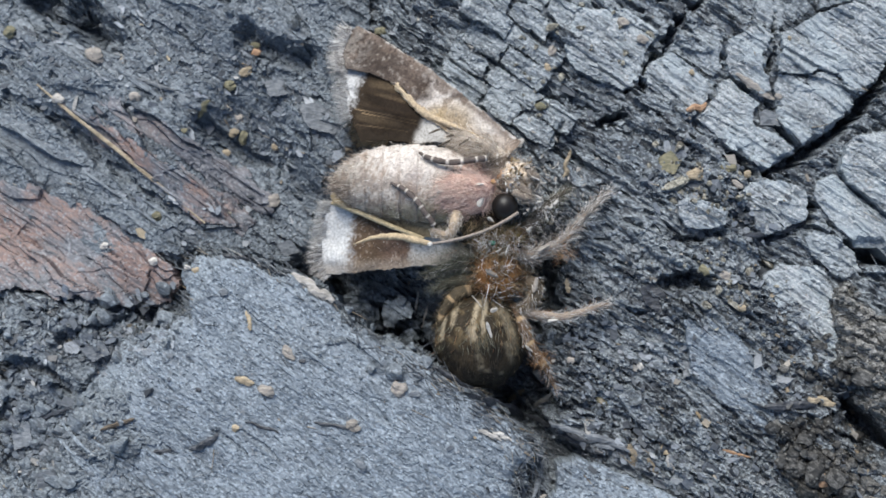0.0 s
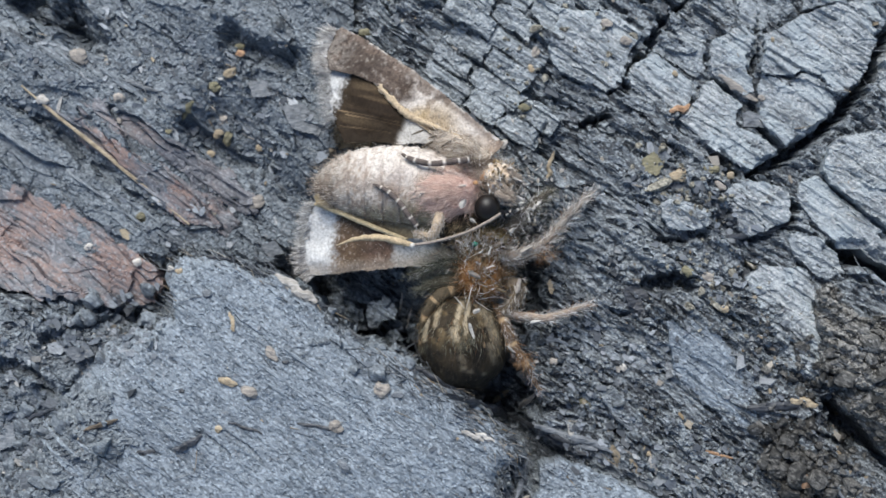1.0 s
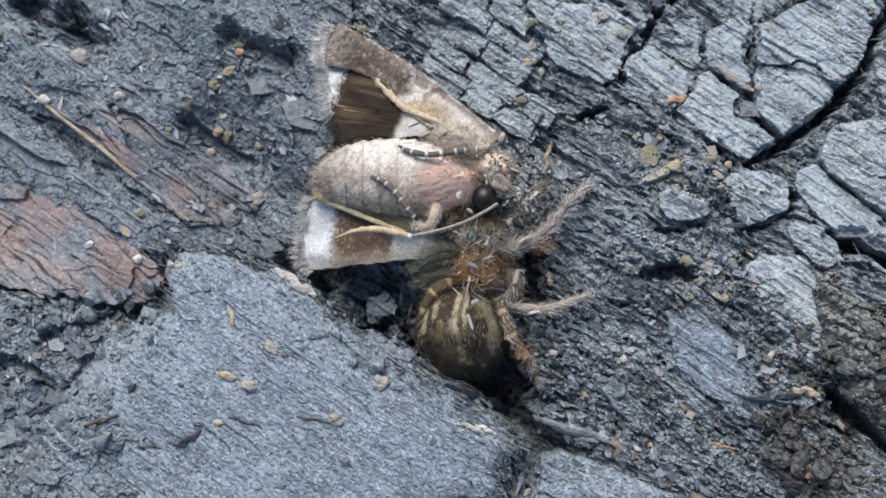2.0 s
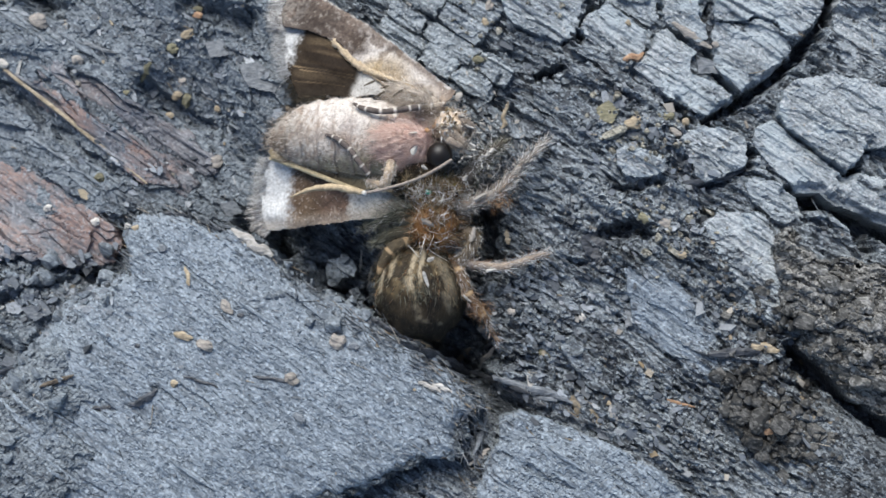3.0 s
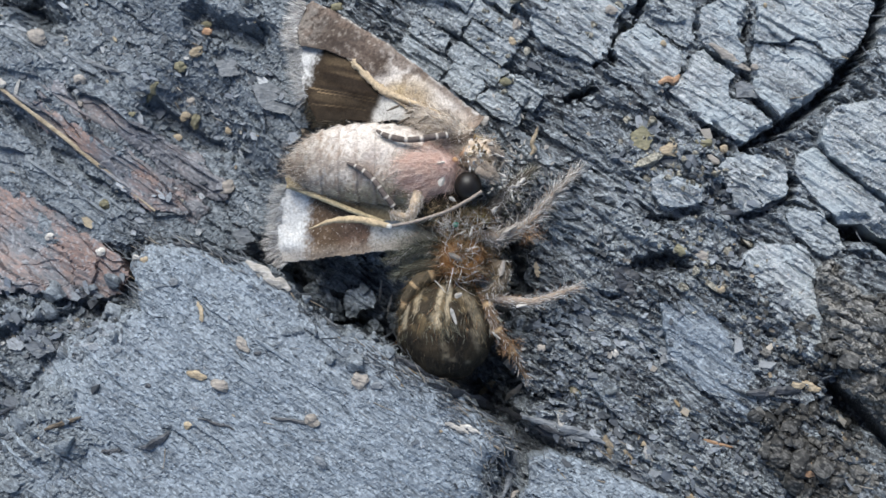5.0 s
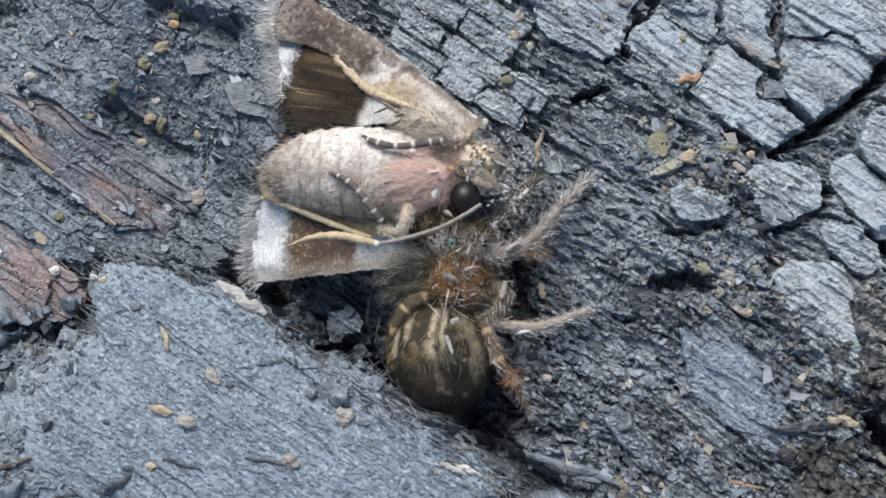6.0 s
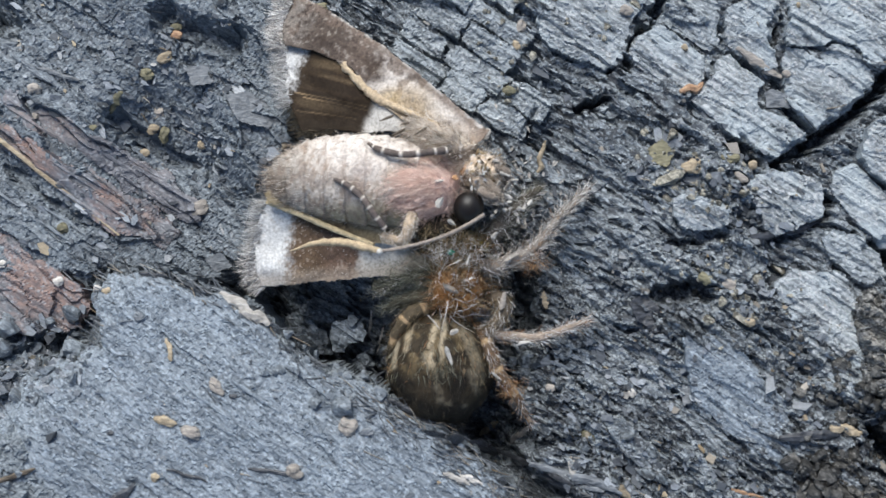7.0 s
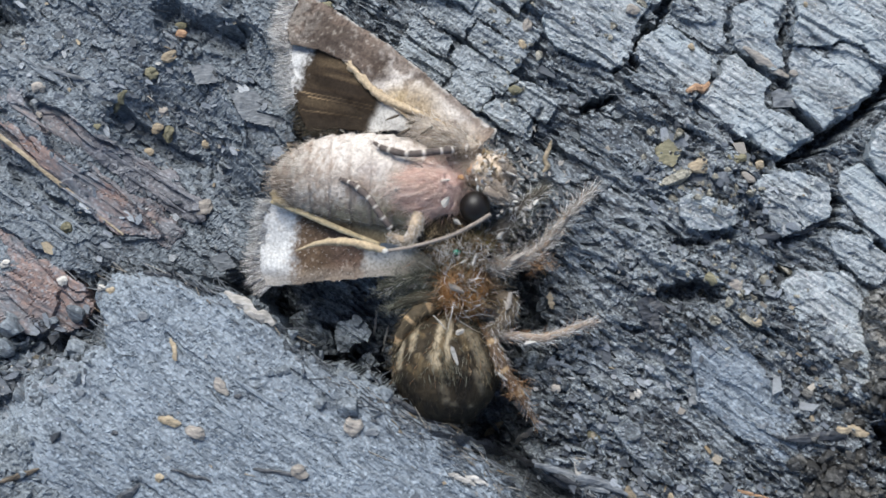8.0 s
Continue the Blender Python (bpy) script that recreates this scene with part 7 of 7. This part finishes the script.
def build_chips():
    """Flat broken chips of charcoal, light and dark, strewn over the wood."""
    rng = np.random.default_rng(71)
    zones = (([(-27, 12), (-20, 9), (-13, 8), (-9, 5)], 1.9, 230), ([(-20, 3), (-15, 1), (-11, 1.5)], 1.6, 80), ([(-26, -5.5), (-20, -5.5), (-17, -4.5)], 1.0, 260), ([(5, -6), (8.5, -4.5), (10, -7)], 1.5, 90), ([(4.5, -9.5), (8, -11), (12, -12.5)], 1.0, 150), ([(9, 3.5), (13, 2.5), (14, -2)], 0.9, 130), ([(-24, -8), (-23, -13)], 1.2, 200))
    at = []
    for line, spread, count in zones:
        c = curve_through([(px, py, 0) for px, py in line], 60)
        at.append(c[rng.integers(0, 60, count)][:, :2] + rng.normal(0, spread, (count, 2)))
    at = np.concatenate(at)
    n = len(at)
    z = surface_at(at[:, 0], at[:, 1])
    long = np.clip(rng.lognormal(-1.75, 0.5, n), 0.06, 0.55)
    wide = long * rng.uniform(0.2, 0.75, n)
    turn = GRAIN + rng.normal(0, 0.7, n)
    angle = np.linspace(0, 2 * math.pi, 5, endpoint=False)[None] + rng.uniform(-0.4, 0.4, (n, 5))
    px, py = np.cos(angle) * long[:, None], np.sin(angle) * wide[:, None]
    slope = rng.normal(0, 0.22, (n, 2))
    pz = slope[:, :1] * px + slope[:, 1:] * py
    c, s = np.cos(turn)[:, None], np.sin(turn)[:, None]
    top = np.stack([px * c - py * s + at[:, :1], px * s + py * c + at[:, 1:], pz + (z + 0.07)[:, None]], -1)
    v = np.concatenate([top, top - np.array([0, 0, 0.07])], 1).reshape(-1, 3)
    k = np.arange(5)
    j = (k + 1) % 5
    quads = np.c_[k, k + 5, j + 5, j]
    tris = np.array([(0, 1, 2), (0, 2, 3), (0, 3, 4), (5, 7, 6), (5, 8, 7), (5, 9, 8)])
    off = (np.arange(n) * 10)[:, None, None]
    tagged(mesh_of("char_chips", v, (quads[None] + off).reshape(-1, 4), (tris[None] + off).reshape(-1, 3), CHIP, smooth=False), "small flat chips of grey charcoal strewn over the log", "chips", kind="stuff")


GULLY = [(-4.64, -6.62), (-1.67, -8.06), (0.68, -9.50), (3.02, -10.79), (5.93, -11.54), (9.11, -12.17)]
RIM = [(-15.51, -4.31), (-15.80, -2.51), (-15.38, -1.31), (-12.81, -1.36), (-10.08, -2.31), (-7.89, -3.76), (-5.84, -5.65), (-2.86, -7.25), (-0.79, -8.26), (1.27, -9.79), (2.96, -11.37)]

END_GAP = [(3.89, -11.17), (2.57, -11.89), (2.27, -13.33), (2.61, -14.48), (1.67, -15.20)]


def build_slivers():
    """Countless thin splinters, most of them along the fibres."""
    rng = np.random.default_rng(33)
    n = 1500
    x, y = rng.uniform(-26, 26, n), rng.uniform(-17, 15, n)
    keep = rng.random(n) < np.clip(crumbled(x, y), 0.25, 1)
    x, y = x[keep], y[keep]
    z = surface_at(x, y)
    n = len(x)
    a = GRAIN + rng.normal(0, 0.5, n) + math.pi * (rng.random(n) < 0.5)
    ways = np.c_[np.cos(a), np.sin(a), rng.normal(0.1, 0.12, n)]
    rim = curve_through([(px, py, 0) for px, py in RIM], 200)
    pick = rim[rng.integers(0, 200, 420)][:, :2] + rng.normal(0, 0.22, (420, 2))
    a2 = radians(-36) + rng.normal(0, 0.35, 420) + math.pi * (rng.random(420) < 0.5)
    x, y = np.r_[x, pick[:, 0]], np.r_[y, pick[:, 1]]
    z = np.r_[z, surface_at(pick[:, 0], pick[:, 1])]
    ways = np.concatenate([ways, np.c_[np.cos(a2), np.sin(a2), rng.normal(0.12, 0.2, 420)]])
    n += 420
    rim = curve_through([(px, py, 0) for px, py in GULLY], 200)
    pick = rim[rng.integers(0, 200, 360)][:, :2] + rng.normal(0, 0.6, (360, 2))
    a2 = radians(-28) + rng.normal(0, 0.4, 360) + math.pi * (rng.random(360) < 0.5)
    x, y = np.r_[x, pick[:, 0]], np.r_[y, pick[:, 1]]
    z = np.r_[z, surface_at(pick[:, 0], pick[:, 1])]
    ways = np.concatenate([ways, np.c_[np.cos(a2), np.sin(a2), rng.normal(0.1, 0.15, 360)]])
    n += 360
    rim = curve_through([(px, py, 0) for px, py in END_GAP], 120)
    pick = rim[rng.integers(0, 120, 320)][:, :2] + rng.normal(0, 0.5, (320, 2))
    a2 = radians(-50) + rng.normal(0, 0.7, 320) + math.pi * (rng.random(320) < 0.5)
    x, y = np.r_[x, pick[:, 0]], np.r_[y, pick[:, 1]]
    z = np.r_[z, surface_at(pick[:, 0], pick[:, 1])]
    ways = np.concatenate([ways, np.c_[np.cos(a2), np.sin(a2), rng.normal(0.2, 0.25, 320)]])
    n += 320
    v, q, t = hairs(np.c_[x, y, z + 0.02], ways, np.minimum(rng.lognormal(-0.55, 0.5, n), 1.3), 0.034, 0.05, rng, 0.1)
    tagged(mesh_of("char_slivers", v, q, t, GRIT), "countless fine char splinters and fibres", "splinters", kind="stuff")


def build_rubble(label, lines, material, seed, coarse=-1.75):
    """Crumbled heaps: angular lumps with flat broken faces."""
    rng = np.random.default_rng(seed)
    spots = []
    for line, count in lines:
        c = curve_through([(px, py, 0) for px, py in line], 40)
        spots.append(c[rng.integers(0, 40, count)][:, :2] + rng.normal(0, 0.9, (count, 2)))
    spots = np.concatenate(spots)
    z = surface_at(spots[:, 0], spots[:, 1])
    lumps = []
    for (x, y), h in zip(spots, z):
        size = rng.lognormal(coarse, 0.5)
        v, q, t, d = ball((0, 0, 0), (size * rng.uniform(0.9, 1.9), size, size * 0.6), 14, 9)
        for k in range(7):
            n = rng.normal(size=3)
            n /= np.linalg.norm(n)
            over = np.maximum(v @ n - size * rng.uniform(0.35, 0.7), 0)
            v = v - over[:, None] * n
        v = v @ turn_of(rng.uniform(-30, 30), rng.uniform(-30, 30), math.degrees(GRAIN) + rng.normal(0, 40)).T
        lumps.append((v + [x, y, h + size * 0.2], q, t))
    v, q, t = joined(lumps)
    tagged(mesh_of("char_rubble", v, q, t, material, smooth=False), label, "rubble", kind="stuff")


RUBBLE = charred("brown_rubble", (0.022, 0.0213, 0.0198), (0.072, 0.07, 0.0645), (0.16, 0.155, 0.144), 0.5, dirt=0.7)
CRUMBS = charred("olive_brown_crumbs", (0.06, 0.055, 0.042), (0.22, 0.205, 0.165), (0.36, 0.34, 0.28), 0.5, dirt=0.8)
build_bits()
build_chips()
build_slivers()
build_rubble("crumbled brown charcoal and soil heaps", (([(15.87, -5.90), (18.41, -8.20), (20.54, -11.63)], 110), ([(15.76, -10.53), (18.57, -12.79), (20.25, -13.90)], 90), ([(17.88, -6.47), (21.53, -9.33)], 70)), RUBBLE, 44, -1.85)
build_rubble("small brown crumbs in the gaps of the wood", (([(11.29, -1.52), (14.18, -3.57)], 60), ([(9.74, 3.86), (12.81, 1.76)], 80), ([(6.08, 11.51), (8.47, 9.96)], 20), ([(2.46, 10.90), (3.36, 6.60)], 24)), CRUMBS, 46, -2.1)
build_rubble("crumbled dark grey charcoal heaps", (([(-13.41, 11.60), (-11.83, 9.41), (-10.26, 7.54)], 60), ([(-16.07, 7.25), (-13.28, 5.70), (-10.81, 4.47)], 50), ([(6.23, -10.61), (9.41, -11.16)], 40), ([(3.03, -5.39), (5.67, -7.13)], 40)), COAL, 45, -1.95)
build_rubble("crumbled grey charcoal heaps beside the board", (([(-25.10, -5.55), (-20.27, -4.93), (-16.66, -4.31)], 110), ([(-25.00, -7.94), (-23.07, -10.88), (-21.75, -13.79)], 170), ([(-26.25, -7.05), (-24.17, -13.23)], 120), ([(-20.79, -7.31), (-19.48, -10.26)], 60), ([(-8.84, -4.27), (-2.86, -6.60)], 40)), ASHBED, 47)


def build_shed_scales():
    """Pale scales that the moth has shed on the wood around its head."""
    rng = np.random.default_rng(61)
    n = 90
    at = np.array((3.20, 2.05)) + rng.normal(0, 1, (n, 2)) * np.array([1.6, 1.5])
    z = surface_at(at[:, 0], at[:, 1]) + 0.05
    a = rng.uniform(0, 6.3, n)
    long, wide = rng.uniform(0.08, 0.22, n), rng.uniform(0.03, 0.08, n)
    c, s = np.cos(a), np.sin(a)
    ring = np.stack([np.c_[c * long, s * long], np.c_[-s * wide, c * wide], np.c_[-c * long, -s * long], np.c_[s * wide, -c * wide]], 1)
    top = np.concatenate([ring + at[:, None], (z[:, None] + rng.uniform(0, 0.08, (n, 4)))[..., None]], 2)
    v = np.concatenate([top, top - [0, 0, 0.03]], 1).reshape(-1, 3)
    f = np.array([(0, 1, 2, 3), (7, 6, 5, 4), (0, 4, 5, 1), (1, 5, 6, 2), (2, 6, 7, 3), (3, 7, 4, 0)])
    tagged(mesh_of("shed_scales", v, (f[None] + (np.arange(n) * 8)[:, None, None]).reshape(-1, 4), None, PALE, smooth=False), "tiny pale scales shed by the moth", "scales", kind="stuff")


build_shed_scales()


def motions():
    """The spider tugs once: it shifts a hair's breadth and the moth swings round its head."""
    x, y, z = spider.location / MM
    rows = []
    for t, share in ((0.0, 0), (3.0, 0), (6.0, 0), (6.5, 0), (6.7, 0.5), (6.9, 1), (7.4, 1), (8.0, 1)):
        rows.append((t, pose((x - 0.16 * share) * MM, (y - 0.03 * share) * MM, z * MM)))
    walk(spider, rows)
    base = Vector(moth.location)
    pivot = Vector((2.8 * MM, 0.0 * MM, base.z))
    rows = []
    for t, share in ((0.0, 0), (3.0, 0), (6.0, 0), (6.5, 0), (6.7, 0.5), (6.9, 1), (7.4, 1), (8.0, 1)):
        turn = pose(0, 0, 0, 0, 0, -1.45 * share)
        place = pivot + turn @ (base - pivot)
        rows.append((t, Matrix.Translation(place) @ turn))
    walk(moth, rows)


motions()
